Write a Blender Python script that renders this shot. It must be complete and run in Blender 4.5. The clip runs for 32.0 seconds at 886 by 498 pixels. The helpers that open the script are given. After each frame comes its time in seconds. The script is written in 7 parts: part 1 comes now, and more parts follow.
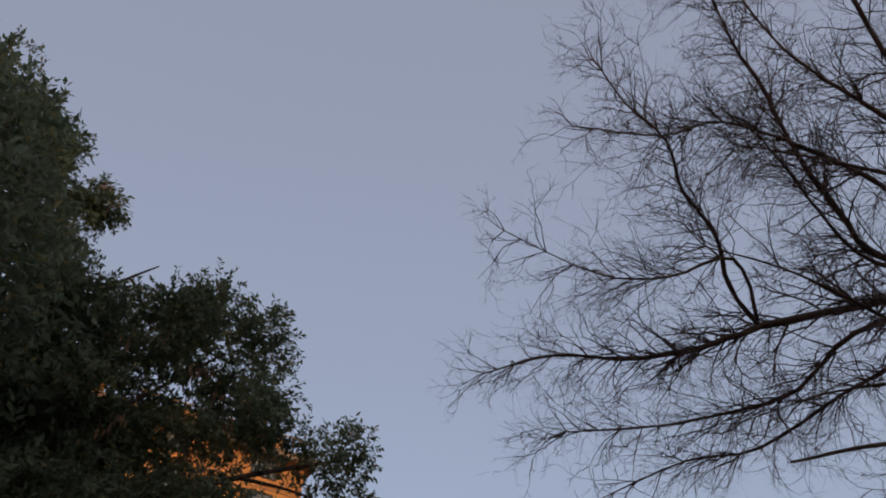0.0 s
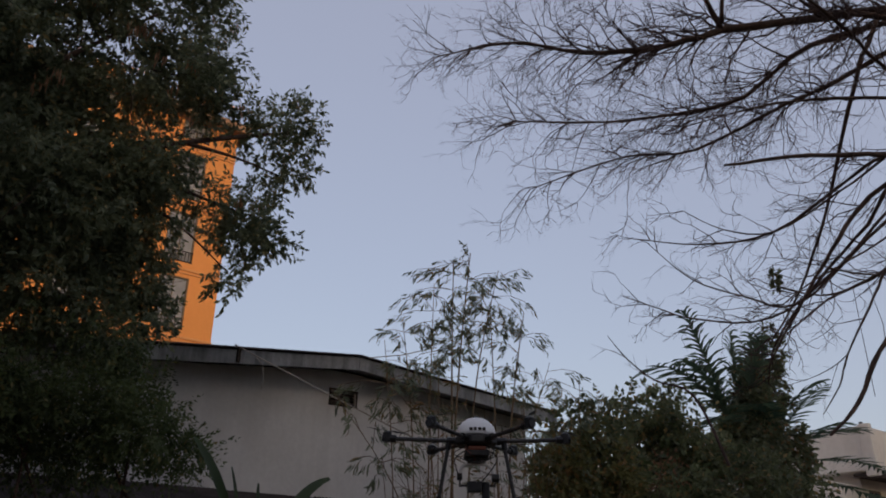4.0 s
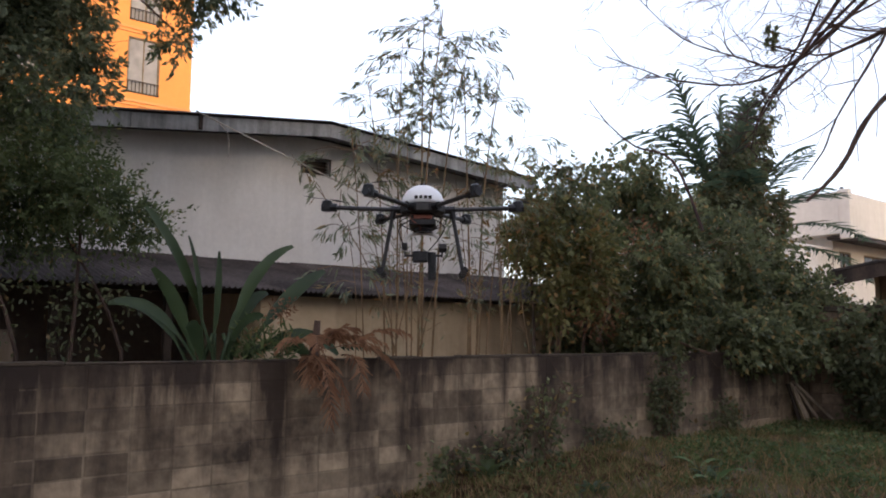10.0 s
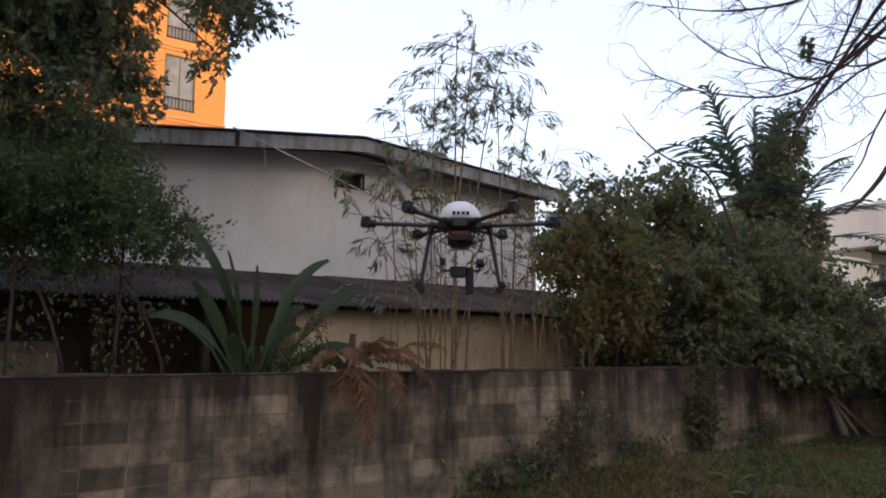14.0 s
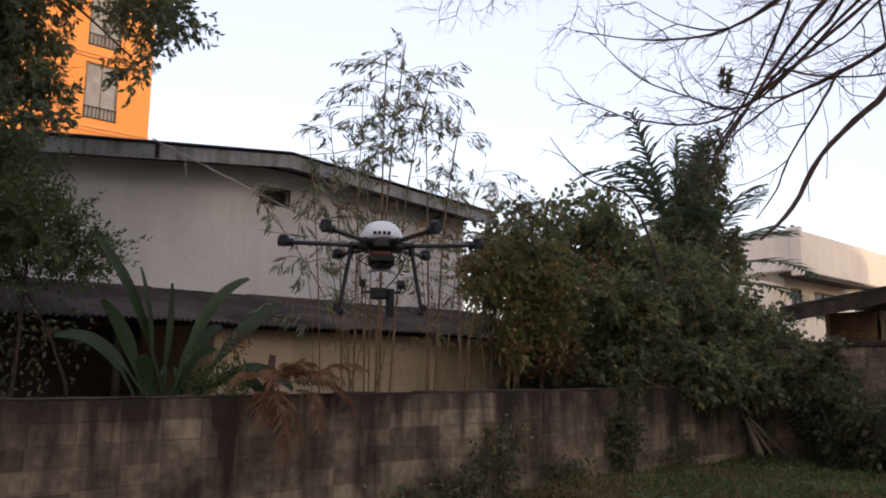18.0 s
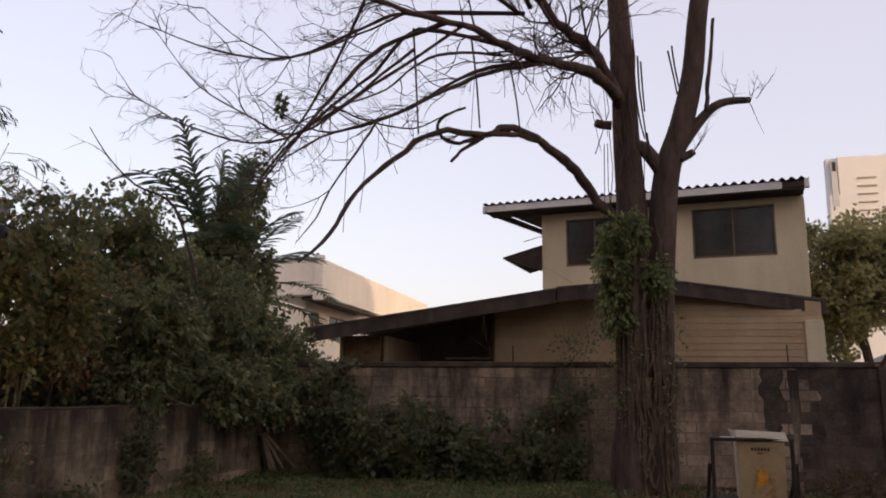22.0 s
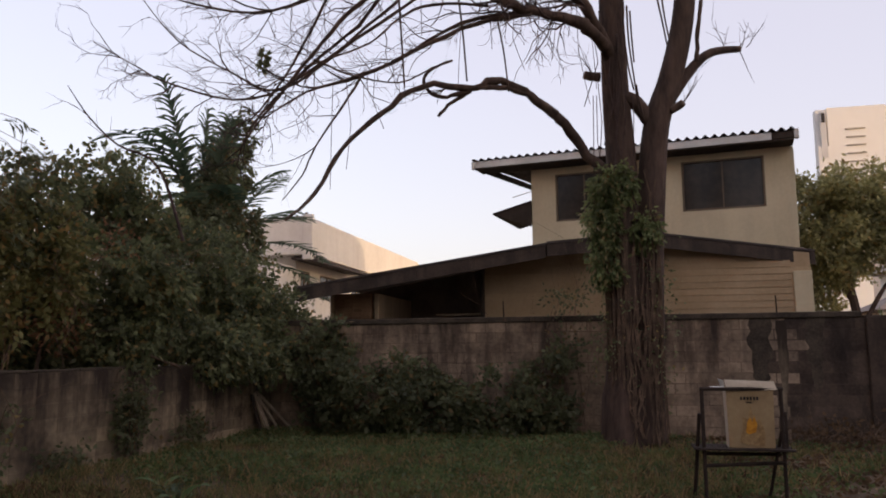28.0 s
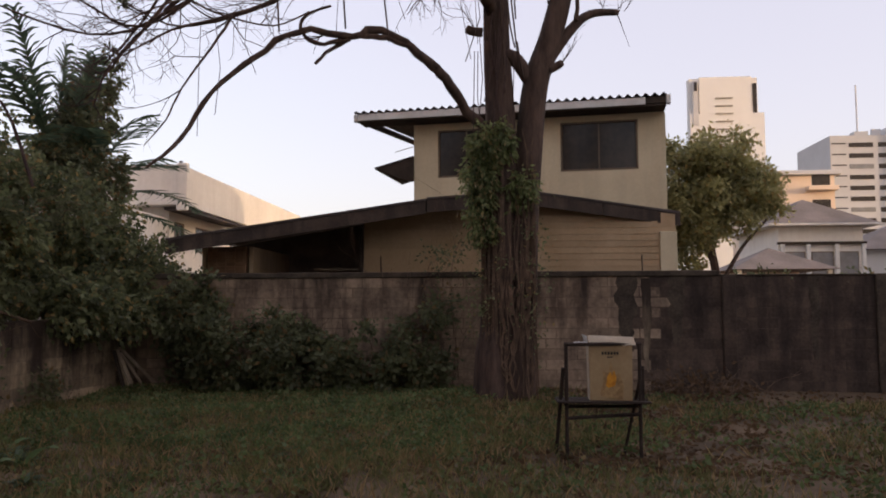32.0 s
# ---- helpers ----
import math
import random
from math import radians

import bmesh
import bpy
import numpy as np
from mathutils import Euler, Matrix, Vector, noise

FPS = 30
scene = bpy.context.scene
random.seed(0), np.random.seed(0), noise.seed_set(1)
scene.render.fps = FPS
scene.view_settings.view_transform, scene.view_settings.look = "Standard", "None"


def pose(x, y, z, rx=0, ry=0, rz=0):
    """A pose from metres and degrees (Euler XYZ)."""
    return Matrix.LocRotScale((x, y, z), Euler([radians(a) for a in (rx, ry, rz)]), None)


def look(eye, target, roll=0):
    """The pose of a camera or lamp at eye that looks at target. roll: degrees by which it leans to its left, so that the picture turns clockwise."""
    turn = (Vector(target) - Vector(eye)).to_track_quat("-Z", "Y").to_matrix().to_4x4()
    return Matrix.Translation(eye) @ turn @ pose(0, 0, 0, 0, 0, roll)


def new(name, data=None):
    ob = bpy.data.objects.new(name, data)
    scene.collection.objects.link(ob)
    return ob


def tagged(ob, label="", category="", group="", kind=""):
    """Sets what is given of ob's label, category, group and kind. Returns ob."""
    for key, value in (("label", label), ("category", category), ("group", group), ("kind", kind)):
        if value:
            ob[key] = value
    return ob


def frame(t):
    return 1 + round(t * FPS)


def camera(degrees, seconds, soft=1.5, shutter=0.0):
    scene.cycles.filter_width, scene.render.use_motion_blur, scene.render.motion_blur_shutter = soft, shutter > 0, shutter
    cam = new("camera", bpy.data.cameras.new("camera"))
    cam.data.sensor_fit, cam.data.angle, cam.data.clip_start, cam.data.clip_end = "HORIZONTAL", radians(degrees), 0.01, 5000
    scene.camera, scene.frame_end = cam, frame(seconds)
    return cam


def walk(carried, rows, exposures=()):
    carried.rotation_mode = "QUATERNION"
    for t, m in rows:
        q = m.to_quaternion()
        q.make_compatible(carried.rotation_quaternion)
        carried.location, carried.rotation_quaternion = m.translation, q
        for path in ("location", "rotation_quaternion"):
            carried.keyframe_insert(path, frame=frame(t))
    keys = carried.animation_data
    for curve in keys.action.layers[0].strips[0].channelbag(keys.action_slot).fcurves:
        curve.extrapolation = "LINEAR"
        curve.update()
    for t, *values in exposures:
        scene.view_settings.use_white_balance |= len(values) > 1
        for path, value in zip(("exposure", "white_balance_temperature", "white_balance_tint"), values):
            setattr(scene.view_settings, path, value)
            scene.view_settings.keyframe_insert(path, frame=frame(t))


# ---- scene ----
# Plan: x runs along the weathered block wall, y points out through it, z up.
cam = camera(59.7, 32.0, soft=1.9)
PATH = [
    (0, -0.328, -0.606, 1.378, -32.18, 47.26, -0.29),
    (0.5, -0.393, -0.580, 1.437, -32.50, 44.84, -0.06),
    (1, -0.550, -0.531, 1.514, -35.92, 42.26, -1.95),
    (1.5, -0.651, -0.514, 1.609, -37.68, 39.03, -2.27),
    (2, -0.624, -0.468, 1.583, -38.40, 35.72, -1.98),
    (2.5, -0.673, -0.409, 1.593, -39.22, 32.10, -1.64),
    (3, -0.597, -0.334, 1.540, -38.48, 29.22, -0.68),
    (3.5, -0.559, -0.315, 1.524, -38.48, 26.83, 0.28),
    (5.5, -0.455, -0.287, 1.501, -37.50, 14.76, -0.32),
    (6, -0.477, -0.309, 1.475, -37.52, 11.92, -0.19),
    (6.5, -0.348, -0.236, 1.441, -38.73, 4.22, -1.63),
    (7, -0.187, -0.200, 1.548, -41.66, 1.98, 0.33),
    (7.5, -0.119, -0.158, 1.566, -40.42, 1.76, 0.38),
    (8, -0.079, -0.135, 1.551, -38.91, 2.00, -0.02),
    (8.5, -0.000, -0.174, 1.589, -39.27, 3.84, -0.58),
    (9, 0.022, -0.153, 1.613, -39.52, 4.57, -0.62),
    (9.5, 0.046, -0.136, 1.607, -39.64, 5.55, -0.11),
    (10, 0.035, -0.108, 1.631, -39.05, 6.72, 0.06),
    (10.5, -0.001, -0.128, 1.605, -38.48, 6.58, 0.06),
    (11, 0.006, -0.120, 1.618, -38.66, 6.87, 0.37),
    (11.5, 0.006, -0.112, 1.630, -38.70, 7.16, 0.35),
    (12, 0.018, -0.098, 1.625, -38.93, 7.84, 0.35),
    (12.5, 0.025, -0.088, 1.647, -38.87, 6.60, 0.81),
    (13, -0.024, -0.117, 1.634, -37.42, 7.15, 1.07),
    (13.5, -0.031, -0.111, 1.648, -37.27, 7.71, 0.94),
    (14, -0.045, -0.128, 1.643, -36.82, 7.62, 0.26),
    (14.5, -0.078, -0.141, 1.649, -36.34, 7.79, 0.66),
    (16.5, -0.093, -0.163, 1.641, -35.13, 7.90, 0.93),
    (17, -0.070, -0.128, 1.629, -36.10, 8.15, 0.83),
    (17.5, -0.024, -0.090, 1.639, -38.52, 7.96, 0.32),
    (18, 0.076, -0.071, 1.674, -42.03, 9.05, 0.38),
    (18.5, 0.082, -0.084, 1.688, -45.91, 10.03, -0.26),
    (19, -0.042, 0.040, 1.643, -51.67, 10.86, -0.92),
    (19.5, -0.021, 0.133, 1.656, -58.81, 10.28, -1.01),
    (20, -0.093, 0.200, 1.621, -63.88, 10.00, -0.55),
    (20.5, -0.015, 0.221, 1.613, -68.38, 10.34, -0.44),
    (21, 0.028, 0.182, 1.638, -72.27, 9.28, 0.02),
    (21.5, 0.060, 0.216, 1.637, -74.95, 10.33, 0.84),
    (22, 0.138, 0.156, 1.656, -76.39, 10.62, 0.61),
    (22.5, 0.197, 0.136, 1.663, -77.38, 10.05, 0.89),
    (23, 0.219, 0.126, 1.660, -77.87, 9.24, 0.31),
    (23.5, 0.249, 0.113, 1.658, -78.67, 8.96, -0.51),
    (24, 0.211, 0.135, 1.669, -76.87, 9.62, -0.84),
    (24.5, 0.113, 0.220, 1.635, -73.44, 8.29, -0.04),
    (26.5, 0.131, 0.180, 1.623, -74.48, 6.99, 1.02),
    (27, 0.203, 0.172, 1.631, -76.43, 6.85, 1.21),
    (27.5, 0.219, 0.162, 1.645, -76.93, 7.37, 0.61),
    (28, 0.229, 0.156, 1.643, -77.13, 7.49, -0.43),
    (28.5, 0.191, 0.176, 1.640, -75.85, 7.77, 0.15),
    (29, 0.124, 0.208, 1.630, -74.24, 7.26, 0.09),
    (29.5, 0.103, 0.205, 1.629, -73.96, 7.65, -0.31),
    (30, 0.162, 0.200, 1.629, -74.76, 6.63, 0.33),
    (30.5, 0.239, 0.185, 1.630, -76.72, 6.31, -0.03),
    (31, 0.344, 0.135, 1.639, -80.11, 5.87, -0.04),
    (31.5, 0.387, 0.055, 1.663, -84.65, 5.69, 0.38),
    (32, 0.418, 0.034, 1.648, -85.62, 4.15, -0.17),
]
walk(cam, [(t, pose(x, y, z, 90 + pitch, 0, yaw) @ pose(0, 0, 0, 0, 0, roll)) for t, x, y, z, yaw, pitch, roll in PATH],
     exposures=[(0.0, 0.48, 6000, 10), (3.5, 0.54, 6200, 13), (5.5, 1.15, 6150, 16), (6.3, 1.70, 6280, 18), (7.0, 2.12, 6400, 16), (8.0, 2.55, 6400, 15), (9.2, 2.6, 6400, 15), (10.5, 1.92, 6170, 12), (15.0, 1.88, 6150, 13), (17.5, 1.85, 6330, 15), (19.0, 1.50, 6950, 17), (24.0, 1.5, 6980, 19), (32.0, 1.53, 6980, 19)])

# ---- light ----
world = bpy.data.worlds.new("evening_sky")
scene.world = world
world.use_nodes = True
wn = world.node_tree.nodes
sky = wn.new("ShaderNodeTexSky")
sky.sky_type = "NISHITA"
sky.sun_disc = False
sky.sun_elevation = radians(8)
sky.sun_rotation = radians(205)
sky.dust_density = 3.0
haze = wn.new("ShaderNodeMix")
haze.data_type = "RGBA"
haze.inputs[0].default_value = 0.62
haze.inputs[7].default_value = (2.05, 2.02, 2.35, 1)
world.node_tree.links.new(sky.outputs[0], haze.inputs[6])
world.node_tree.links.new(haze.outputs[2], wn["Background"].inputs["Color"])
wn["Background"].inputs["Strength"].default_value = 0.15
sun = new("sun", bpy.data.lights.new("sun", "SUN"))
sun.data.energy, sun.data.angle, sun.data.color = 0.6, radians(0.6), (1.0, 0.74, 0.46)
sun.matrix_world = look((0, 0, 0), (-math.sin(radians(205)), -math.cos(radians(205)), -math.tan(radians(8))))

# ---- materials ----
def links_of(m):
    m.use_nodes = True
    return m.node_tree.nodes, m.node_tree.links, m.node_tree.nodes["Principled BSDF"]


def surface(name, dark, light, scale=3.0, rough=0.85, bump=0.15, fine=9.0, metal=0.0, piece=0.0, streak=0.0, streak_rgb=(0.02, 0.018, 0.015), stretch=(1, 1, 1), spec=0.3, rise=0.0, onset=0.45):
    """A worn surface: two noises mix dark and light, pieces differ a little, streaks run down it."""
    m = bpy.data.materials.new(name)
    n, l, b = links_of(m)
    geo = n.new("ShaderNodeNewGeometry")
    mp = n.new("ShaderNodeMapping")
    mp.inputs["Scale"].default_value = stretch
    l.new(geo.outputs["Position"], mp.inputs["Vector"])
    big, small = n.new("ShaderNodeTexNoise"), n.new("ShaderNodeTexNoise")
    big.inputs["Scale"].default_value, small.inputs["Scale"].default_value = scale, scale * fine
    big.inputs["Detail"].default_value, small.inputs["Detail"].default_value = 5, 6
    l.new(mp.outputs[0], big.inputs["Vector"]), l.new(mp.outputs[0], small.inputs["Vector"])
    add = n.new("ShaderNodeMath")
    add.operation = "MULTIPLY_ADD"
    add.inputs[1].default_value = 0.45
    l.new(small.outputs[0], add.inputs[0]), l.new(big.outputs[0], add.inputs[2])
    ramp = n.new("ShaderNodeMapRange")
    ramp.inputs["From Min"].default_value, ramp.inputs["From Max"].default_value = 0.48, 0.98
    l.new(add.outputs[0], ramp.inputs[0])
    mix = n.new("ShaderNodeMix")
    mix.data_type = "RGBA"
    mix.inputs[6].default_value, mix.inputs[7].default_value = (*dark, 1), (*light, 1)
    l.new(ramp.outputs[0], mix.inputs[0])
    out = mix.outputs[2]
    if piece:
        info = n.new("ShaderNodeObjectInfo")
        rnd = n.new("ShaderNodeMath")
        rnd.operation = "ADD"
        l.new(info.outputs["Random"], rnd.inputs[0]), l.new(geo.outputs["Random Per Island"], rnd.inputs[1])
        fr = n.new("ShaderNodeMath")
        fr.operation = "FRACT"
        l.new(rnd.outputs[0], fr.inputs[0])
        mr = n.new("ShaderNodeMapRange")
        mr.inputs["To Min"].default_value, mr.inputs["To Max"].default_value = 1 - piece, 1 + piece * 0.6
        l.new(fr.outputs[0], mr.inputs[0])
        hsv = n.new("ShaderNodeHueSaturation")
        l.new(out, hsv.inputs["Color"]), l.new(mr.outputs[0], hsv.inputs["Value"])
        out = hsv.outputs[0]
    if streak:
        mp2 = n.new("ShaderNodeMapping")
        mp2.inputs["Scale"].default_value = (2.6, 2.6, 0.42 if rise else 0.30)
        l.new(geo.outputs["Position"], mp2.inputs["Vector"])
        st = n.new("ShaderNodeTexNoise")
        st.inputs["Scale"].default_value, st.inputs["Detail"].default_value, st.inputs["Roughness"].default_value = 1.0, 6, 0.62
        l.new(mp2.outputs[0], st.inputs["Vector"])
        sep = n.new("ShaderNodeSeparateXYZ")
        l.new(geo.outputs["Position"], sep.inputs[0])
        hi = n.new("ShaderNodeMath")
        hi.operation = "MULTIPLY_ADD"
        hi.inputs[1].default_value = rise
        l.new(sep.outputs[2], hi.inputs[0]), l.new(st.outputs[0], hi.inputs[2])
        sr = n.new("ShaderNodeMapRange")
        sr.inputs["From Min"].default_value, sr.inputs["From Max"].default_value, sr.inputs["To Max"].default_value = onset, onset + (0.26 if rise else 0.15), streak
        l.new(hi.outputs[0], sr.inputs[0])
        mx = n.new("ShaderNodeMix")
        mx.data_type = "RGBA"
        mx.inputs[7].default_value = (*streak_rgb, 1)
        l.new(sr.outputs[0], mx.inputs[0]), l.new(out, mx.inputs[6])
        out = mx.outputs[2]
    l.new(out, b.inputs["Base Color"])
    b.inputs["Roughness"].default_value, b.inputs["Metallic"].default_value = rough, metal
    b.inputs["Specular IOR Level"].default_value = spec
    if bump:
        bp = n.new("ShaderNodeBump")
        bp.inputs["Strength"].default_value, bp.inputs["Distance"].default_value = bump, 0.03
        l.new(add.outputs[0], bp.inputs["Height"]), l.new(bp.outputs[0], b.inputs["Normal"])
    return m


def leafy(name, dark, light, rough=0.55, odd=None, share=0.0):
    """Foliage: every leaf takes its own shade; a share of them may be dry."""
    m = bpy.data.materials.new(name)
    n, l, b = links_of(m)
    geo = n.new("ShaderNodeNewGeometry")
    mix = n.new("ShaderNodeMix")
    mix.data_type = "RGBA"
    mix.inputs[6].default_value, mix.inputs[7].default_value = (*dark, 1), (*light, 1)
    # Soft noise pales some clumps: random tone, also standing for sunlit leaves.
    tuft = n.new("ShaderNodeTexNoise")
    tuft.inputs["Scale"].default_value, tuft.inputs["Detail"].default_value = 1.7, 3
    l.new(geo.outputs["Position"], tuft.inputs["Vector"])
    blend = n.new("ShaderNodeMath")
    blend.operation = "MULTIPLY_ADD"
    blend.inputs[1].default_value, blend.use_clamp = 0.55, True
    wide = n.new("ShaderNodeMapRange")
    wide.inputs["From Min"].default_value, wide.inputs["From Max"].default_value = 0.35, 0.65
    wide.inputs["To Min"].default_value, wide.inputs["To Max"].default_value = -0.1, 0.55
    l.new(tuft.outputs[0], wide.inputs[0])
    l.new(geo.outputs["Random Per Island"], blend.inputs[0]), l.new(wide.outputs[0], blend.inputs[2])
    l.new(blend.outputs[0], mix.inputs[0])
    out = mix.outputs[2]
    if odd:
        mu = n.new("ShaderNodeMath")
        mu.operation = "MULTIPLY"
        mu.inputs[1].default_value = 17.31
        l.new(geo.outputs["Random Per Island"], mu.inputs[0])
        fr = n.new("ShaderNodeMath")
        fr.operation = "FRACT"
        l.new(mu.outputs[0], fr.inputs[0])
        lt = n.new("ShaderNodeMath")
        lt.operation = "LESS_THAN"
        lt.inputs[1].default_value = share
        l.new(fr.outputs[0], lt.inputs[0])
        mx = n.new("ShaderNodeMix")
        mx.data_type = "RGBA"
        mx.inputs[7].default_value = (*odd, 1)
        l.new(lt.outputs[0], mx.inputs[0]), l.new(out, mx.inputs[6])
        out = mx.outputs[2]
    l.new(out, b.inputs["Base Color"])
    b.inputs["Roughness"].default_value = rough
    b.inputs["Specular IOR Level"].default_value = 0.42
    thin, both = n.new("ShaderNodeBsdfTranslucent"), n.new("ShaderNodeMixShader")
    both.inputs[0].default_value = 0.5
    l.new(out, thin.inputs["Color"]), l.new(b.outputs[0], both.inputs[1]), l.new(thin.outputs[0], both.inputs[2])
    l.new(both.outputs[0], n["Material Output"].inputs["Surface"])
    return m


GROUND = surface("dry_lawn", (0.048, 0.034, 0.021), (0.182, 0.122, 0.072), 0.9, 0.95, 0.5, 14)
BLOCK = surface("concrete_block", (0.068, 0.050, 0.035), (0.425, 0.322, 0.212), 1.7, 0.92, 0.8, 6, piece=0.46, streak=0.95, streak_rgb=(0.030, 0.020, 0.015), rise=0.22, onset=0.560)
# Darker block copy: mould, with the tree's shade put into the colour.
SHADEDMOULDBLOCK = surface("shaded_mouldy_block", (0.042, 0.031, 0.022), (0.245, 0.184, 0.122), 1.7, 0.93, 0.8, 6, piece=0.20, streak=0.95, streak_rgb=(0.024, 0.016, 0.013), rise=0.22, onset=0.515)
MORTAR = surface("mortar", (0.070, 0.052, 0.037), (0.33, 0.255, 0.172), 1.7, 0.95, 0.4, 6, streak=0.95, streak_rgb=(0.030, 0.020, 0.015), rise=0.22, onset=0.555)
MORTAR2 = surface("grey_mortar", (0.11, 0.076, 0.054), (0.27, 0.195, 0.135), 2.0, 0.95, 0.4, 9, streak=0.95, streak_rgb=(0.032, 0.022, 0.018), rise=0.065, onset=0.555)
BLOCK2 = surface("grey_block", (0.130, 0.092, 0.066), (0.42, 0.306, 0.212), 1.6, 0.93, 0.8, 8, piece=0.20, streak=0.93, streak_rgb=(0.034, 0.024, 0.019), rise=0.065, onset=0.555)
DARKBLOCK = surface("dark_block", (0.040, 0.028, 0.022), (0.125, 0.088, 0.065), 2.0, 0.94, 0.9, 9, piece=0.26, streak=0.9, streak_rgb=(0.022, 0.016, 0.014), rise=0.065, onset=0.55)
COPING = surface("mossy_coping", (0.030, 0.023, 0.017), (0.105, 0.080, 0.058), 3.0, 0.95, 0.5, 8)
RENDERED = surface("painted_render", (0.66, 0.63, 0.59), (0.80, 0.77, 0.73), 0.9, 0.9, 0.12, 16, streak=0.12, streak_rgb=(0.36, 0.33, 0.29))
TAN = surface("tan_render", (0.46, 0.35, 0.22), (0.62, 0.49, 0.33), 0.9, 0.9, 0.12, 14, streak=0.25, streak_rgb=(0.16, 0.12, 0.08))
CREAM = surface("cream_paint", (0.52, 0.43, 0.28), (0.64, 0.54, 0.36), 0.8, 0.85, 0.08, 14, streak=0.15, streak_rgb=(0.3, 0.25, 0.18))
SIDING = surface("tan_siding", (0.34, 0.235, 0.13), (0.46, 0.33, 0.20), 1.2, 0.85, 0.1, 10, piece=0.07)
OLDROOF = surface("weathered_roof", (0.035, 0.028, 0.026), (0.115, 0.095, 0.088), 1.4, 0.93, 0.4, 10, piece=0.2)
FASCIA = surface("grey_fascia", (0.22, 0.22, 0.22), (0.42, 0.42, 0.41), 1.6, 0.85, 0.15, 10, streak=0.5)
WHITEBOARD = surface("white_fascia", (0.50, 0.48, 0.44), (0.70, 0.68, 0.64), 1.2, 0.8, 0.1, 10)
BROWNFASCIA = surface("brown_fascia", (0.036, 0.026, 0.021), (0.098, 0.070, 0.055), 2.0, 0.88, 0.3, 9, streak=0.5)
DARKWOOD = surface("dark_timber", (0.022, 0.015, 0.011), (0.060, 0.042, 0.030), 3.0, 0.85, 0.3, 10)
RAWWOOD = surface("weathered_plank", (0.24, 0.185, 0.13), (0.46, 0.37, 0.28), 4.0, 0.9, 0.3, 8, stretch=(1, 1, 0.15))
ORANGE = surface("orange_paint", (0.60, 0.235, 0.062), (0.68, 0.28, 0.080), 0.3, 0.85, 0.04, 20)
ORANGETRIM = surface("orange_trim", (0.55, 0.25, 0.085), (0.62, 0.29, 0.11), 0.4, 0.85, 0.04, 20)
BRICKRED = surface("brick", (0.20, 0.115, 0.065), (0.33, 0.20, 0.12), 4.0, 0.9, 0.3, 8, piece=0.25)
BARK = surface("grey_bark", (0.040, 0.026, 0.020), (0.125, 0.081, 0.062), 5.0, 0.95, 0.9, 5, stretch=(1, 1, 0.25))
TWIG = surface("twig_bark", (0.048, 0.031, 0.028), (0.105, 0.070, 0.062), 6.0, 0.9, 0.2, 5)
VINE = surface("dry_vine", (0.060, 0.038, 0.026), (0.200, 0.130, 0.085), 6.0, 0.9, 0.2, 5)
CULM = surface("bamboo_culm", (0.105, 0.066, 0.032), (0.255, 0.160, 0.078), 5.0, 0.6, 0.1, 6)
TOWERWALL = surface("beige_cladding", (0.70, 0.68, 0.64), (0.78, 0.76, 0.72), 0.05, 0.8, 0.0, 10)
OFFICEWALL = surface("grey_cladding", (0.50, 0.49, 0.48), (0.60, 0.59, 0.58), 0.05, 0.8, 0.0, 10)
PARAPET = surface("white_parapet_paint", (0.64, 0.60, 0.54), (0.77, 0.73, 0.67), 0.3, 0.8, 0.05, 14, streak=0.10, streak_rgb=(0.40, 0.35, 0.29))
PEACH = surface("peach_render", (0.72, 0.56, 0.42), (0.80, 0.64, 0.50), 0.1, 0.85, 0.0, 10)
SLATE = surface("brown_tiles", (0.15, 0.125, 0.11), (0.24, 0.20, 0.18), 0.8, 0.85, 0.2, 10)
RUST = surface("rusty_steel", (0.020, 0.014, 0.011), (0.060, 0.040, 0.030), 8.0, 0.75, 0.3, 6, metal=0.3)
PAPER = surface("brown_paper", (0.27, 0.180, 0.092), (0.39, 0.275, 0.150), 3.0, 0.85, 0.25, 6)
PALEPAPER = surface("pale_kraft_paper", (0.50, 0.41, 0.30), (0.64, 0.54, 0.42), 5.0, 0.85, 0.3, 6)
WHITEPAPER = surface("white_paper", (0.66, 0.64, 0.60), (0.80, 0.78, 0.74), 4.0, 0.8, 0.2, 6)
PRINT = surface("orange_print", (0.40, 0.15, 0.015), (0.66, 0.30, 0.03), 14.0, 0.8, 0.0, 4)
SCORCH = surface("dark_print", (0.20, 0.115, 0.05), (0.40, 0.26, 0.12), 14.0, 0.85, 0.0, 4)
INK = surface("black_ink", (0.015, 0.012, 0.010), (0.03, 0.025, 0.02), 9.0, 0.7, 0.0, 4)
CARBON = surface("carbon_tube", (0.012, 0.011, 0.011), (0.035, 0.030, 0.028), 20.0, 0.45, 0.05, 6, spec=0.5)
BLACKMETAL = surface("black_metal", (0.012, 0.012, 0.013), (0.030, 0.029, 0.030), 20.0, 0.4, 0.05, 5, metal=0.5, spec=0.5)
DOME = surface("white_shell", (0.72, 0.71, 0.70), (0.82, 0.81, 0.80), 4.0, 0.35, 0.0, 8, spec=0.5)
REDWIRE = surface("red_brown_wire", (0.16, 0.05, 0.03), (0.25, 0.08, 0.05), 20.0, 0.5, 0.0, 4)
CABLE = surface("pale_cable", (0.34, 0.30, 0.25), (0.46, 0.42, 0.36), 8.0, 0.7, 0.0, 4)
GLASS = surface("dark_window_glass", (0.018, 0.013, 0.010), (0.05, 0.038, 0.028), 1.5, 0.15, 0.0, 4, spec=0.25)
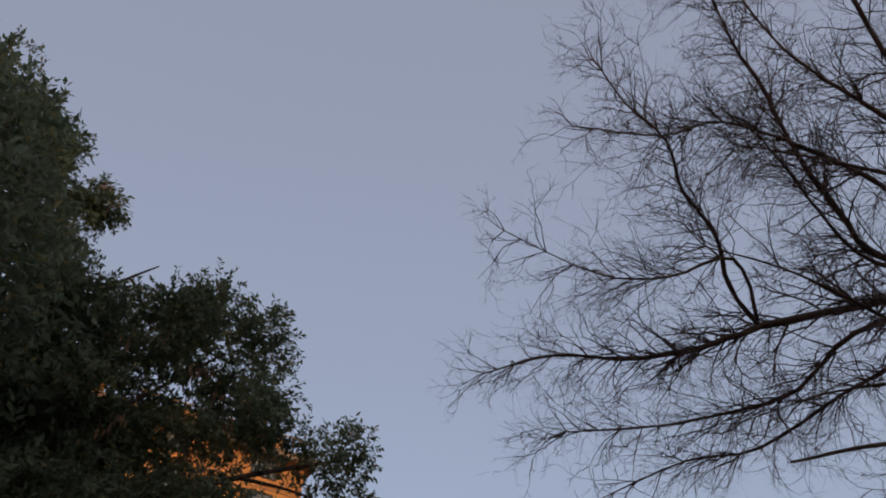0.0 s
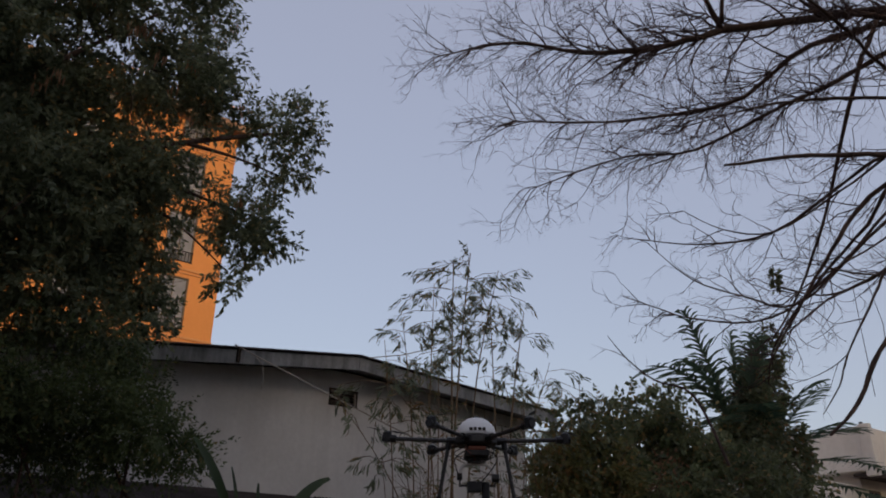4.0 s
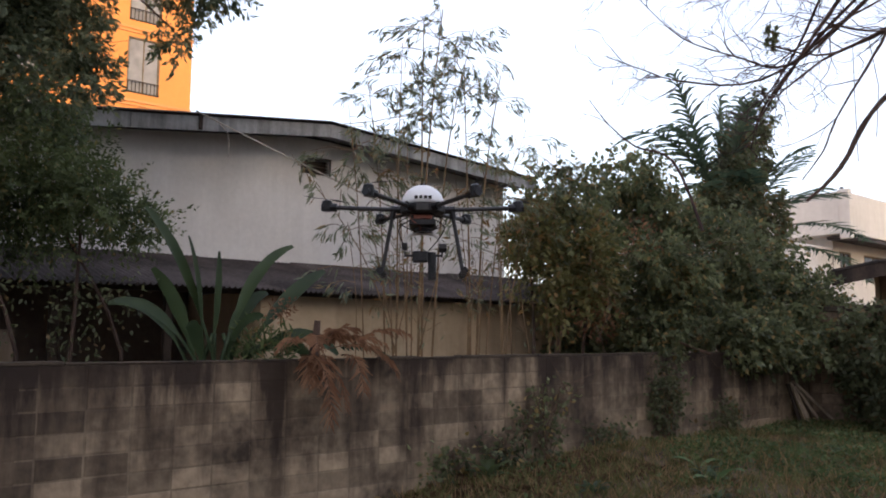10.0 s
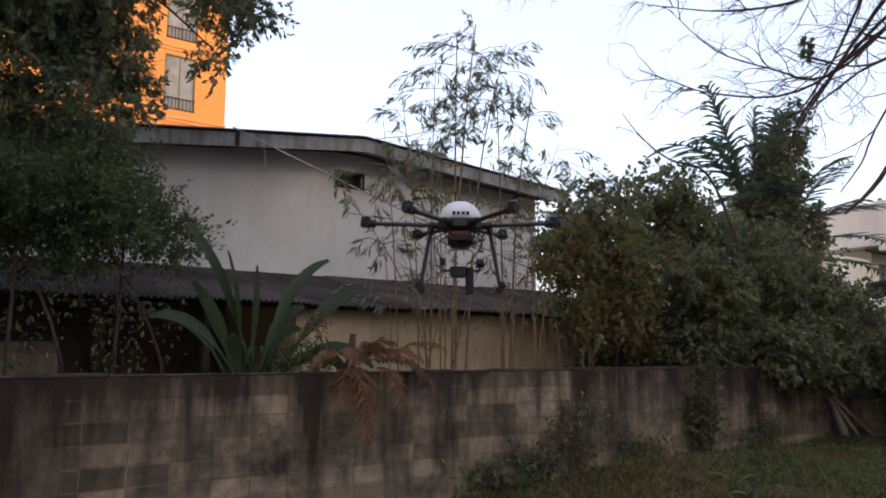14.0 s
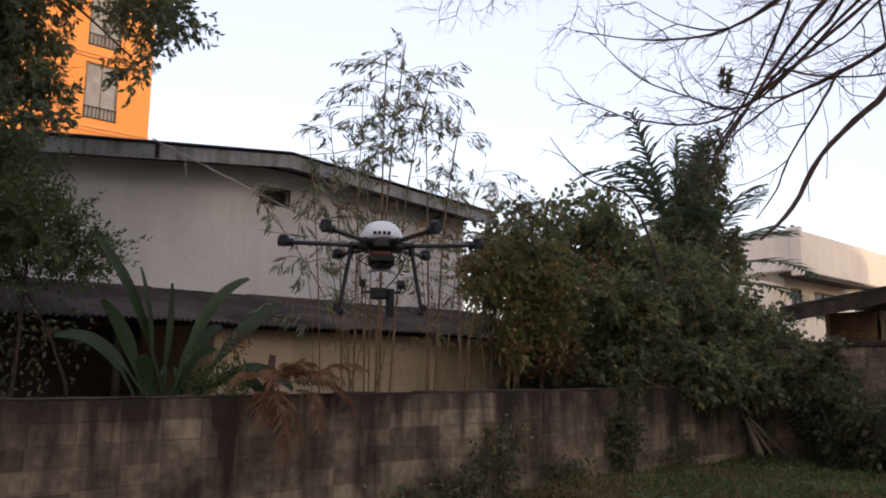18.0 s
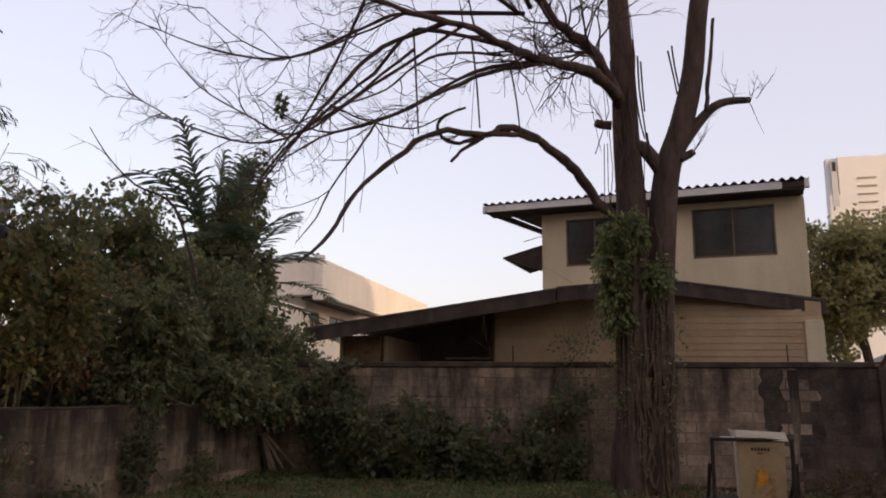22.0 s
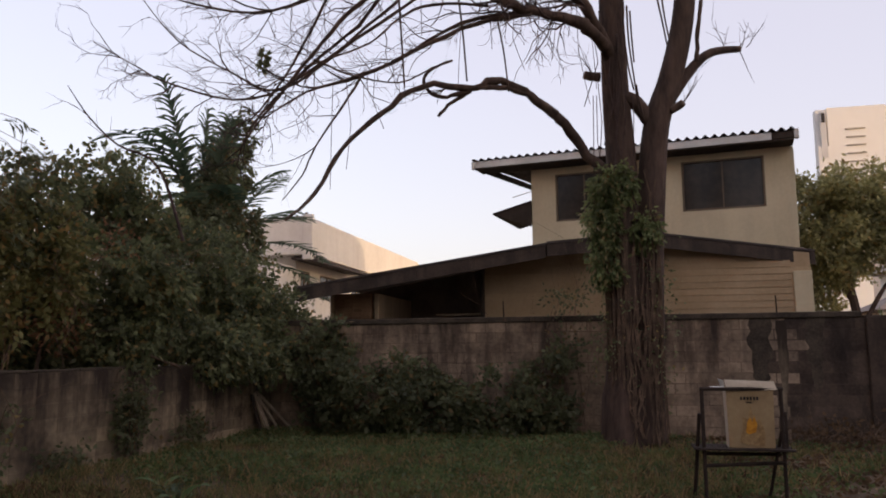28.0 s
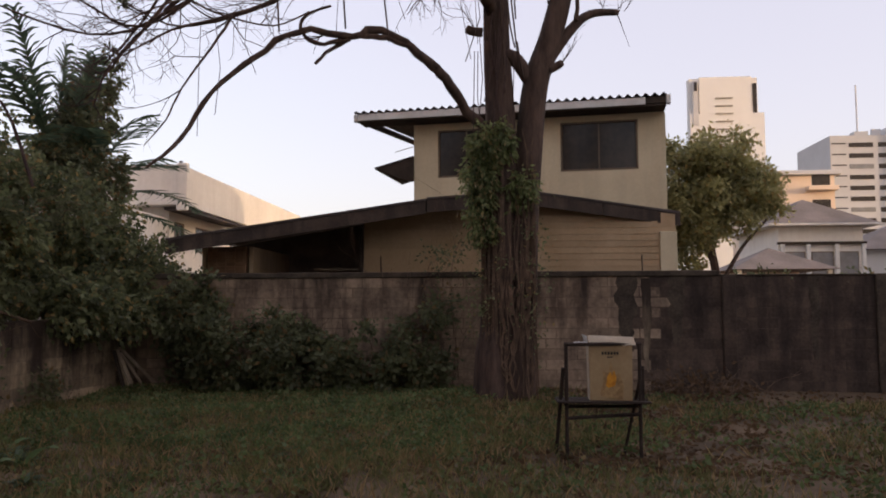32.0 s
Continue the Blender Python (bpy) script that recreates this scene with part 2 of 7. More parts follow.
PALEGLASS = surface("grey_window_glass", (0.16, 0.15, 0.14), (0.26, 0.25, 0.24), 0.7, 0.15, 0.0, 4, spec=0.6)
# Interior walls: the dimness of enclosed spaces is put into the colour.
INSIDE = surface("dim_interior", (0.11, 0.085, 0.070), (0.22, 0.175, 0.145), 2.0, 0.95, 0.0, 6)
WINFRAME = surface("brown_window_frame", (0.12, 0.085, 0.055), (0.19, 0.14, 0.09), 5.0, 0.7, 0.1, 6)
TREELEAF = leafy("tree_leaves", (0.060, 0.080, 0.040), (0.230, 0.255, 0.145), odd=(0.28, 0.23, 0.10), share=0.06)
SHRUBLEAF = leafy("shrub_leaves", (0.044, 0.062, 0.026), (0.145, 0.182, 0.070), odd=(0.22, 0.19, 0.07), share=0.05)
BUSHLEAF = leafy("creeper_leaves", (0.062, 0.074, 0.038), (0.240, 0.262, 0.122), odd=(0.32, 0.23, 0.09), share=0.08)
DARKLEAF = leafy("dark_creeper_leaves", (0.072, 0.082, 0.044), (0.180, 0.192, 0.092), odd=(0.20, 0.135, 0.06), share=0.08)
PALMLEAF = leafy("palm_leaves", (0.040, 0.068, 0.042), (0.105, 0.150, 0.085))
BANANALEAF = leafy("broad_leaves", (0.030, 0.048, 0.024), (0.075, 0.112, 0.048), rough=0.46)
BAMBOOLEAF = leafy("bamboo_leaves", (0.125, 0.150, 0.098), (0.290, 0.315, 0.195), odd=(0.30, 0.225, 0.11), share=0.16)
LOWBAMBOO = leafy("lower_bamboo_leaves", (0.12, 0.105, 0.045), (0.27, 0.24, 0.11), odd=(0.33, 0.18, 0.075), share=0.35)
DRYLEAF = leafy("dry_frond", (0.16, 0.072, 0.036), (0.45, 0.255, 0.145), rough=0.8)
SUNNYLEAF = leafy("sunlit_leaves", (0.15, 0.155, 0.065), (0.33, 0.31, 0.13), odd=(0.36, 0.26, 0.09), share=0.08)
IVYLEAF = leafy("ivy_leaves", (0.078, 0.100, 0.038), (0.262, 0.305, 0.120), odd=(0.30, 0.24, 0.11), share=0.12)
YELLOWLEAF = leafy("yellowing_leaves", (0.105, 0.105, 0.036), (0.270, 0.250, 0.095), odd=(0.30, 0.19, 0.07), share=0.14)
# Far tree leaves, paled so that the colour carries low sun and haze.
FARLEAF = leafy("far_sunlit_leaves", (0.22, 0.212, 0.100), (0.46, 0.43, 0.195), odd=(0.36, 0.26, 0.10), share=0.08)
GRASS = leafy("grass_blades", (0.092, 0.100, 0.032), (0.255, 0.245, 0.095), rough=0.75, odd=(0.36, 0.245, 0.12), share=0.32)
WEED = leafy("weed_leaves", (0.056, 0.084, 0.028), (0.160, 0.205, 0.075), odd=(0.24, 0.17, 0.07), share=0.12)
PALEWEED = leafy("pale_weed_leaves", (0.09, 0.15, 0.055), (0.20, 0.28, 0.12))
LITTER = leafy("leaf_litter", (0.066, 0.038, 0.020), (0.195, 0.122, 0.064), rough=0.9)


# ---- building helpers ----
class Shape:
    """Gathers points and faces for one mesh."""

    def __init__(self):
        self.v, self.f = [], []

    def add(self, pts, faces):
        k = len(self.v)
        self.v += [tuple(p) for p in pts]
        self.f += [tuple(k + i for i in q) for q in faces]
        return self

    def box(self, x0, x1, y0, y1, z0, z1, c=0.0):
        if c <= 0:
            p = [(x, y, z) for x in (x0, x1) for y in (y0, y1) for z in (z0, z1)]
            return self.add(p, [(0, 1, 3, 2), (4, 6, 7, 5), (0, 4, 5, 1), (2, 3, 7, 6), (0, 2, 6, 4), (1, 5, 7, 3)])
        p, ix = [], {}
        for i, x in enumerate((x0, x1)):
            for j, y in enumerate((y0, y1)):
                for k, z in enumerate((z0, z1)):
                    sx, sy, sz = (c, -c)[i], (c, -c)[j], (c, -c)[k]
                    ix[i, j, k] = len(p)
                    p += [(x, y + sy, z + sz), (x + sx, y, z + sz), (x + sx, y + sy, z)]
        f = []
        for i in (0, 1):
            q = [ix[i, j, k] for j, k in ((0, 0), (1, 0), (1, 1), (0, 1))]
            f.append(tuple(q))
            q = [ix[j, i, k] + 1 for j, k in ((0, 0), (1, 0), (1, 1), (0, 1))]
            f.append(tuple(q))
            q = [ix[j, k, i] + 2 for j, k in ((0, 0), (1, 0), (1, 1), (0, 1))]
            f.append(tuple(q))
        for i in (0, 1):
            for j in (0, 1):
                a, b = ix[i, j, 0], ix[i, j, 1]
                f.append((a, b, b + 1, a + 1))
                a, b = ix[i, 0, j], ix[i, 1, j]
                f.append((a, b, b + 2, a + 2))
                a, b = ix[0, i, j], ix[1, i, j]
                f.append((a + 1, b + 1, b + 2, a + 2))
        for q in ix.values():
            f.append((q, q + 1, q + 2))
        return self.add(p, f)

    def tube(self, pts, radii, n=6, cap=True):
        pts = [Vector(p) for p in pts]
        if not hasattr(radii, "__len__"):
            radii = [radii] * len(pts)
        k, rows = len(self.v), len(pts)
        side = None
        for i, p in enumerate(pts):
            d = (pts[min(i + 1, rows - 1)] - pts[max(i - 1, 0)]).normalized()
            if side is None:
                side = d.orthogonal().normalized()
            side = (side - d * side.dot(d)).normalized()
            up = d.cross(side)
            for a in range(n):
                w = 2 * math.pi * a / n
                self.v.append(tuple(p + (side * math.cos(w) + up * math.sin(w)) * radii[i]))
        for i in range(rows - 1):
            for a in range(n):
                b = (a + 1) % n
                self.f.append((k + i * n + a, k + i * n + b, k + (i + 1) * n + b, k + (i + 1) * n + a))
        if cap:
            self.f.append(tuple(k + a for a in reversed(range(n))))
            self.f.append(tuple(k + (rows - 1) * n + a for a in range(n)))
        return self

    def slab(self, corners, down):
        """A plate of four corners, thick by the vector down."""
        c = [Vector(p) for p in corners]
        d = Vector(down)
        return self.add(c + [p + d for p in c], [(0, 1, 2, 3), (7, 6, 5, 4), (0, 4, 5, 1), (1, 5, 6, 2), (2, 6, 7, 3), (3, 7, 4, 0)])

    def waves(self, a, along, fall, pitch=0.15, high=0.03, thick=0.012, rows=2):
        """A corrugated sheet from the corner a: waves run across along, the sheet falls by fall."""
        a, along, fall = Vector(a), Vector(along), Vector(fall)
        n = max(4, int(along.length / pitch * 6))
        up = along.cross(fall).normalized()
        if up.z < 0:
            up = -up
        k = len(self.v)
        for lay in (0, 1):
            for r in range(rows):
                for i in range(n + 1):
                    s = i / n
                    w = math.sin(s * along.length / pitch * 2 * math.pi) * high
                    self.v.append(tuple(a + along * s + fall * (r / (rows - 1)) + up * (w - lay * thick)))
        m = n + 1
        for lay in (0, 1):
            o = k + lay * m * rows
            for r in range(rows - 1):
                for i in range(n):
                    q = (o + r * m + i, o + r * m + i + 1, o + (r + 1) * m + i + 1, o + (r + 1) * m + i)
                    self.f.append(q if lay == 0 else q[::-1])
        t, e = k + (rows - 1) * m, k + m * rows
        for i in range(n):
            self.f.append((k + i, k + i + 1, e + i + 1, e + i))
            self.f.append((t + i, t + i + 1, t + m * rows + i + 1, t + m * rows + i))
        return self

    def dome(self, c, r, high, n=20, rows=7, base=0.0):
        k = len(self.v)
        for j in range(rows):
            a = math.pi / 2 * j / rows
            for i in range(n):
                w = 2 * math.pi * i / n
                self.v.append((c[0] + r * math.cos(a) * math.cos(w), c[1] + r * math.cos(a) * math.sin(w), c[2] + high * math.sin(a)))
        self.v.append((c[0], c[1], c[2] + high))
        for j in range(rows - 1):
            for i in range(n):
                b = (i + 1) % n
                self.f.append((k + j * n + i, k + j * n + b, k + (j + 1) * n + b, k + (j + 1) * n + i))
        t = k + rows * n
        for i in range(n):
            self.f.append((k + (rows - 1) * n + i, k + (rows - 1) * n + (i + 1) % n, t))
        self.f.append(tuple(k + i for i in reversed(range(n))))
        return self

    def mesh(self, name, mat, smooth=False):
        me = bpy.data.meshes.new(name)
        me.from_pydata(self.v, [], self.f)
        me.materials.append(mat)
        if smooth:
            me.polygons.foreach_set("use_smooth", [True] * len(me.polygons))
        me.update()
        return me


def thing(name, label, category, base=(0, 0, 0), turn=0.0, group="", kind=""):
    ob = new(name)
    ob.matrix_basis = pose(*base, 0, 0, turn)
    ob.empty_display_size = 0.1
    return tagged(ob, label, category, group, kind)


def part(name, shape, mat, parent=None, label="", smooth=False, local=False, kind=""):
    """One mesh under a thing or a part; its points are in the world's frame, or in the parent's if local."""
    me = shape if isinstance(shape, bpy.types.Mesh) else shape.mesh(name, mat, smooth)
    ob = new(name, me)
    if parent:
        ob.parent = parent
        if not local:
            ob.matrix_parent_inverse = parent.matrix_basis.inverted()
    return tagged(ob, label, kind=kind)


def leaf_mesh(name, mat, at, way, size, wide=0.45, fold=0.25, rng=None):
    """Many separate leaves: at and way are (n, 3); each is a folded blade of four points."""
    rng = rng or np.random.default_rng(1)
    n = len(at)
    way = way / (np.linalg.norm(way, axis=1, keepdims=True) + 1e-9)
    other = rng.normal(size=(n, 3))
    side = np.cross(way, other)
    side /= np.linalg.norm(side, axis=1, keepdims=True) + 1e-9
    up = np.cross(side, way)
    size = np.broadcast_to(np.asarray(size, float).reshape(-1, 1), (n, 1)) * rng.uniform(0.7, 1.3, (n, 1))
    mid = at + way * size * 0.45
    p = np.stack([at, mid + side * size * wide * 0.5 + up * size * fold * 0.3, at + way * size, mid - side * size * wide * 0.5 + up * size * fold * 0.3], 1).reshape(-1, 3)
    k = np.arange(n)[:, None] * 4
    f = np.concatenate([k + [0, 1, 2], k + [0, 2, 3]], 1).reshape(-1, 3)
    me = bpy.data.meshes.new(name)
    me.vertices.add(len(p)), me.vertices.foreach_set("co", p.ravel())
    me.loops.add(f.size), me.loops.foreach_set("vertex_index", f.ravel().astype(np.int32))
    me.polygons.add(len(f)), me.polygons.foreach_set("loop_start", np.arange(0, f.size, 3, dtype=np.int32))
    me.materials.append(mat)
    me.update(calc_edges=True)
    me.validate()
    return me


def clumps(rng, blobs, count, spread, per, shell=0.55):
    """Leaf places in clumps inside ellipsoids (x, y, z, rx, ry, rz), more of them near the outside."""
    vol = np.array([b[3] * b[4] * b[5] for b in blobs]) ** 0.75
    pick = rng.choice(len(blobs), count, p=vol / vol.sum())
    d = rng.normal(size=(count, 3))
    d /= np.linalg.norm(d, axis=1, keepdims=True)
    r = shell + (1 - shell) * rng.random((count, 1)) ** 0.6
    b = np.array(blobs)[pick]
    c = b[:, :3] + d * r * b[:, 3:]
    at = np.repeat(c, per, 0) + rng.normal(size=(count * per, 3)) * spread
    way = np.repeat(d, per, 0) * 0.7 + rng.normal(size=(count * per, 3)) * 0.8
    way[:, 2] -= 0.35
    return at, way


def tufts(rng, blobs, count, size, shell=0.8):
    """Small uneven cushions of leaves over the outside of large ellipsoids."""
    vol = np.array([b[3] * b[4] * b[5] for b in blobs]) ** 0.67
    out = []
    for k in rng.choice(len(blobs), count, p=vol / vol.sum()):
        x, y, z, rx, ry, rz = blobs[k]
        d = rng.normal(size=3)
        d /= np.linalg.norm(d)
        r = shell + (1.08 - shell) * rng.random()
        s = size * rng.uniform(0.55, 1.35)
        out.append((x + d[0] * r * rx, y + d[1] * r * ry, z + d[2] * r * rz, s, s * rng.uniform(0.7, 1.0), s * rng.uniform(0.55, 0.9)))
    return out



def sprays(rng, blobs, count, per, length, shell=0.4, droop=0.25, flat=0.8):
    """Leafy twig ends inside ellipsoids: each carries leaves to both sides, pointing outwards and down."""
    vol = np.array([b[3] * b[4] * b[5] for b in blobs]) ** 0.75
    pick = rng.choice(len(blobs), count, p=vol / vol.sum())
    d = rng.normal(size=(count, 3))
    d /= np.linalg.norm(d, axis=1, keepdims=True)
    r = shell + (1 - shell) * rng.random((count, 1)) ** 0.6
    b = np.array(blobs)[pick]
    c = b[:, :3] + d * r * b[:, 3:]
    d = d * 0.8 + rng.normal(size=(count, 3)) * 0.45
    d[:, 2] -= droop
    d /= np.linalg.norm(d, axis=1, keepdims=True)
    side = np.cross(d, rng.normal(size=(count, 3)))
    side /= np.linalg.norm(side, axis=1, keepdims=True)
    reach = length * rng.uniform(0.6, 1.3, (count, 1))
    at, way = [], []
    for k in range(per):
        sg = 1 if k % 2 else -1
        at.append(c + d * reach * (k + 0.5) / per + rng.normal(size=(count, 3)) * 0.015)
        way.append(d * (0.5 + 0.5 * k / per) + side * sg * flat + rng.normal(size=(count, 3)) * 0.25 + (0, 0, -droop))
    return np.concatenate(at), np.concatenate(way)


# ---- ground ----
def ground_z(x, y):
    dip = -0.30 * math.exp(-((x - 3.4) / 3.2) ** 2 - ((y - 7.4) / 2.6) ** 2)
    roll = 0.05 * math.sin(x * 0.9 + 1.0) * math.cos(y * 0.7) + 0.03 * math.sin(x * 2.3 + y * 1.7)
    edge = max(0.0, 1 - max(abs(x - 3) / 16, abs(y + 2) / 14))
    return dip + roll * min(1.0, edge * 3) + 0.10 * math.exp(-((x - 9.5) / 2.5) ** 2 - ((y - 6.6) / 1.0) ** 2)


near_x, near_y = np.arange(-8, 18.01, 0.25), np.arange(-12, 13.01, 0.25)
far = np.array([2500, 900, 400, 160, 70, 35, 22, 14.0])
gx = np.concatenate([-far - 8 + 14, near_x, far[::-1] + 18 - 14 + 1])
gy = np.concatenate([-far - 12 + 14 - 1, near_y, far[::-1] + 13 - 14 + 1])
shape = Shape()
shape.v = [(float(x), float(y), ground_z(x, y) if abs(x) < 18.5 and abs(y) < 13.5 else 0.0) for x in gx for y in gy]
ny = len(gy)
shape.f = [(i * ny + j, (i + 1) * ny + j, (i + 1) * ny + j + 1, i * ny + j + 1) for i in range(len(gx) - 1) for j in range(ny - 1)]
ground = tagged(part("ground", shape, GROUND, smooth=True), "dry patchy lawn with fallen leaves", "ground", kind="structure")

# ---- white house behind the block wall ----
house = thing("house", "pale rendered house with a low gable roof behind the block wall", "house", (6, 14, 0))
RIDGE_X, RIDGE_Z = 6.93, 5.43


def roof_z(x):
    return RIDGE_Z - (RIDGE_X - x) * 0.125 if x < RIDGE_X else RIDGE_Z - (x - RIDGE_X) * 0.066


def gable(x0, x1, y0, y1, drop, z0):
    s = Shape()
    xs = [x0, RIDGE_X, x1]
    top = [(x, y, roof_z(x) - drop) for y in (y0, y1) for x in xs]
    bot = [(x, y, z0) for y in (y0, y1) for x in xs]
    return s.add(top + bot, [(0, 6, 7, 1), (1, 7, 8, 2), (4, 10, 9, 3), (5, 11, 10, 4), (0, 1, 4, 3), (1, 2, 5, 4), (2, 8, 11, 5), (3, 9, 6, 0), (6, 9, 10, 7), (7, 10, 11, 8)])


def gable_with_hole(s, y0, y1, drop, z0, x0, x1, hx0, hx1, hz0, hz1):
    """The gable wall with a small square opening through it."""
    for a, b in ((x0, hx0), (hx1, x1)):
        xs = sorted({a, b} | ({RIDGE_X} if a < RIDGE_X < b else set()))
        for p, q in zip(xs, xs[1:]):
            s.add([(p, y0, z0), (q, y0, z0), (q, y0, roof_z(q) - drop), (p, y0, roof_z(p) - drop), (p, y1, z0), (q, y1, z0), (q, y1, roof_z(q) - drop), (p, y1, roof_z(p) - drop)],
                  [(0, 1, 2, 3), (7, 6, 5, 4), (0, 4, 5, 1), (1, 5, 6, 2), (2, 6, 7, 3), (3, 7, 4, 0)])
    s.box(hx0, hx1, y0, y1, z0, hz0)
    s.add([(hx0, y0, hz1), (hx1, y0, hz1), (hx1, y0, roof_z(hx1) - drop), (hx0, y0, roof_z(hx0) - drop), (hx0, y1, hz1), (hx1, y1, hz1), (hx1, y1, roof_z(hx1) - drop), (hx0, y1, roof_z(hx0) - drop)],
          [(0, 1, 2, 3), (7, 6, 5, 4), (0, 4, 5, 1), (1, 5, 6, 2), (2, 6, 7, 3), (3, 7, 4, 0)])
    return s


part("gable_wall", gable_with_hole(Shape(), 12.2, 12.36, 0.1, 0, -3.0, 11.75, 6.72, 7.28, 4.68, 4.94), RENDERED, house, "pale pinkish render, faintly stained")
part("side_wall", Shape().box(11.59, 11.75, 12.362, 19, 0, roof_z(11.75) - 0.12), RENDERED, house)
part("back_wall", gable(-3.0, 11.58, 19, 19.15, 0.12, 0), RENDERED, house)
vent = part("vent", Shape().box(6.68, 7.32, 12.17, 12.198, 4.65, 4.68, 0.006).box(6.68, 7.32, 12.17, 12.198, 4.94, 4.97, 0.006).box(6.69, 6.72, 12.17, 12.198, 4.68, 4.94, 0.006).box(7.28, 7.31, 12.17, 12.198, 4.68, 4.94, 0.006), DARKWOOD, house, "small dark louvred vent")
for i in range(4):
    z = 4.71 + i * 0.06
    part("slat", Shape().slab([(6.72, 12.24, z), (7.28, 12.24, z), (7.28, 12.29, z + 0.035), (6.72, 12.29, z + 0.035)], (0, 0, -0.010)), DARKWOOD, vent)
part("vent_back", Shape().box(6.72, 7.28, 12.33, 12.355, 4.68, 4.94), INSIDE, vent)
for x0, x1 in ((-3.4, RIDGE_X), (RIDGE_X, 12.15)):
    z0, z1 = roof_z(x0), roof_z(x1)
    part("roof_slope", Shape().waves((x0, 11.5, z0 + 0.05), (0, 8.2, 0), (x1 - x0, 0, z1 - z0), 0.18, 0.025), OLDROOF, house, "old grey corrugated roofing")
    part("soffit", Shape().slab([(x0, 11.62, z0 - 0.04), (x1, 11.62, z1 - 0.04), (x1, 12.198, z1 - 0.04), (x0, 12.198, z0 - 0.04)], (0, 0, -0.03)), FASCIA, house)
    cut = [x0 + (x1 - x0) * k / 3 for k in range(4)]
    for p, q in zip(cut, cut[1:]):
        e = 0.004
        part("fascia_board", Shape().slab([(p + e, 11.56, roof_z(p) + 0.02), (q - e, 11.56, roof_z(q) + 0.02), (q - e, 11.60, roof_z(q) + 0.02), (p + e, 11.60, roof_z(p) + 0.02)], (0, 0, -0.235)), FASCIA, house, "grey weathered fascia board")
part("bracket", Shape().box(4.52, 4.58, 11.52, 11.556, 4.93, 5.17, 0.01), DARKWOOD, house)

lean_to = thing("lean_to", "old lean-to shed with a brown sheet roof against the house", "shed", (6, 10.5, 0))
for i in range(8):
    x0 = -2.4 + i * 1.78
    lift = 0.015 * (i % 2)
    part("roof_sheet", Shape().waves((x0, 12.15, 2.97 + lift), (1.84, 0, 0), (0, -2.95, -0.69), 0.076, 0.016, rows=3), OLDROOF, lean_to, "brown stained corrugated sheet")
for i in range(4):
    y = 11.7 - i * 0.75
    part("purlin", Shape().box(-2.3, 11.7, y - 0.04, y + 0.04, 2.97 - (12.15 - y) * 0.234 - 0.11, 2.97 - (12.15 - y) * 0.234 - 0.035), DARKWOOD, lean_to)
part("front_wall", Shape().box(4.7, 11.75, 9.55, 9.69, 0, 2.26), TAN, lean_to, "tan rendered lower wall with stains")
part("end_wall", Shape().box(11.61, 11.75, 9.692, 12.198, 0, 2.32), TAN, lean_to)
part("divider_wall", Shape().box(4.7, 4.84, 9.692, 12.198, 0, 2.32), TAN, lean_to)
for x in (-2.2, 0.4, 2.1, 3.4):
    part("post", Shape().box(x, x + 0.1, 9.5, 9.6, 0, 2.20, 0.01), DARKWOOD, lean_to)
part("boarding", Shape().box(0.5, 1.9, 10.3, 10.34, 0, 1.75), RAWWOOD, lean_to, "grey boards leaning in the dark shed")
# dark sheet over the house wall, standing in for the shed's shade
part("shade_sheet", Shape().box(-2.3, 4.68, 12.12, 12.16, 0, 2.8), INSIDE, lean_to)

cable = thing("overhead_cable", "thin pale cable slung from the roof edge to the shed corner", "cable", (4.5, 11.56, 5.0))
run = [(4.46 + 7.2 * k / 14, 11.54 - 2.2 * k / 14, 5.22 - 2.85 * k / 14 - 0.10 * math.sin(math.pi * k / 14)) for k in range(15)]
part("wire", Shape().tube(run, 0.013, 5), CABLE, cable)
part("wire", Shape().tube([(7.04, 11.45, 5.44), (7.52, 11.02, 5.49), (7.99, 10.60, 5.63)], 0.010, 5), CABLE, cable)
part("loose_end", Shape().tube([(4.85, 11.5, 5.06), (4.98, 11.5, 4.95), (5.02, 11.5, 4.75), (5.0, 11.5, 4.55)], 0.009, 5), CABLE, cable)

# ---- house beyond the far wall ----
two = thing("house", "two-storey cream house with a corrugated roof beyond the wall", "house", (23.5, 2.94, 0), -98.3)
HW = 7.62


def wall_panels(parent, mat, x0, x1, z0, z1, y0, y1, holes, label="", local=False):
    """A wall along x in upright panels from which the holes (x0, x1, z0, z1) are left out."""
    xs = sorted({x0, x1} | {h[0] for h in holes} | {h[1] for h in holes})
    for a, b in zip(xs, xs[1:]):
        z = z0
        for lo, hi in sorted((h[2], h[3]) for h in holes if h[0] <= a and b <= h[1]) + [(z1, z1)]:
            part("wall_panel", Shape().box(a, b, y0, y1, z, lo), mat, parent, label, local=local)
            z = hi


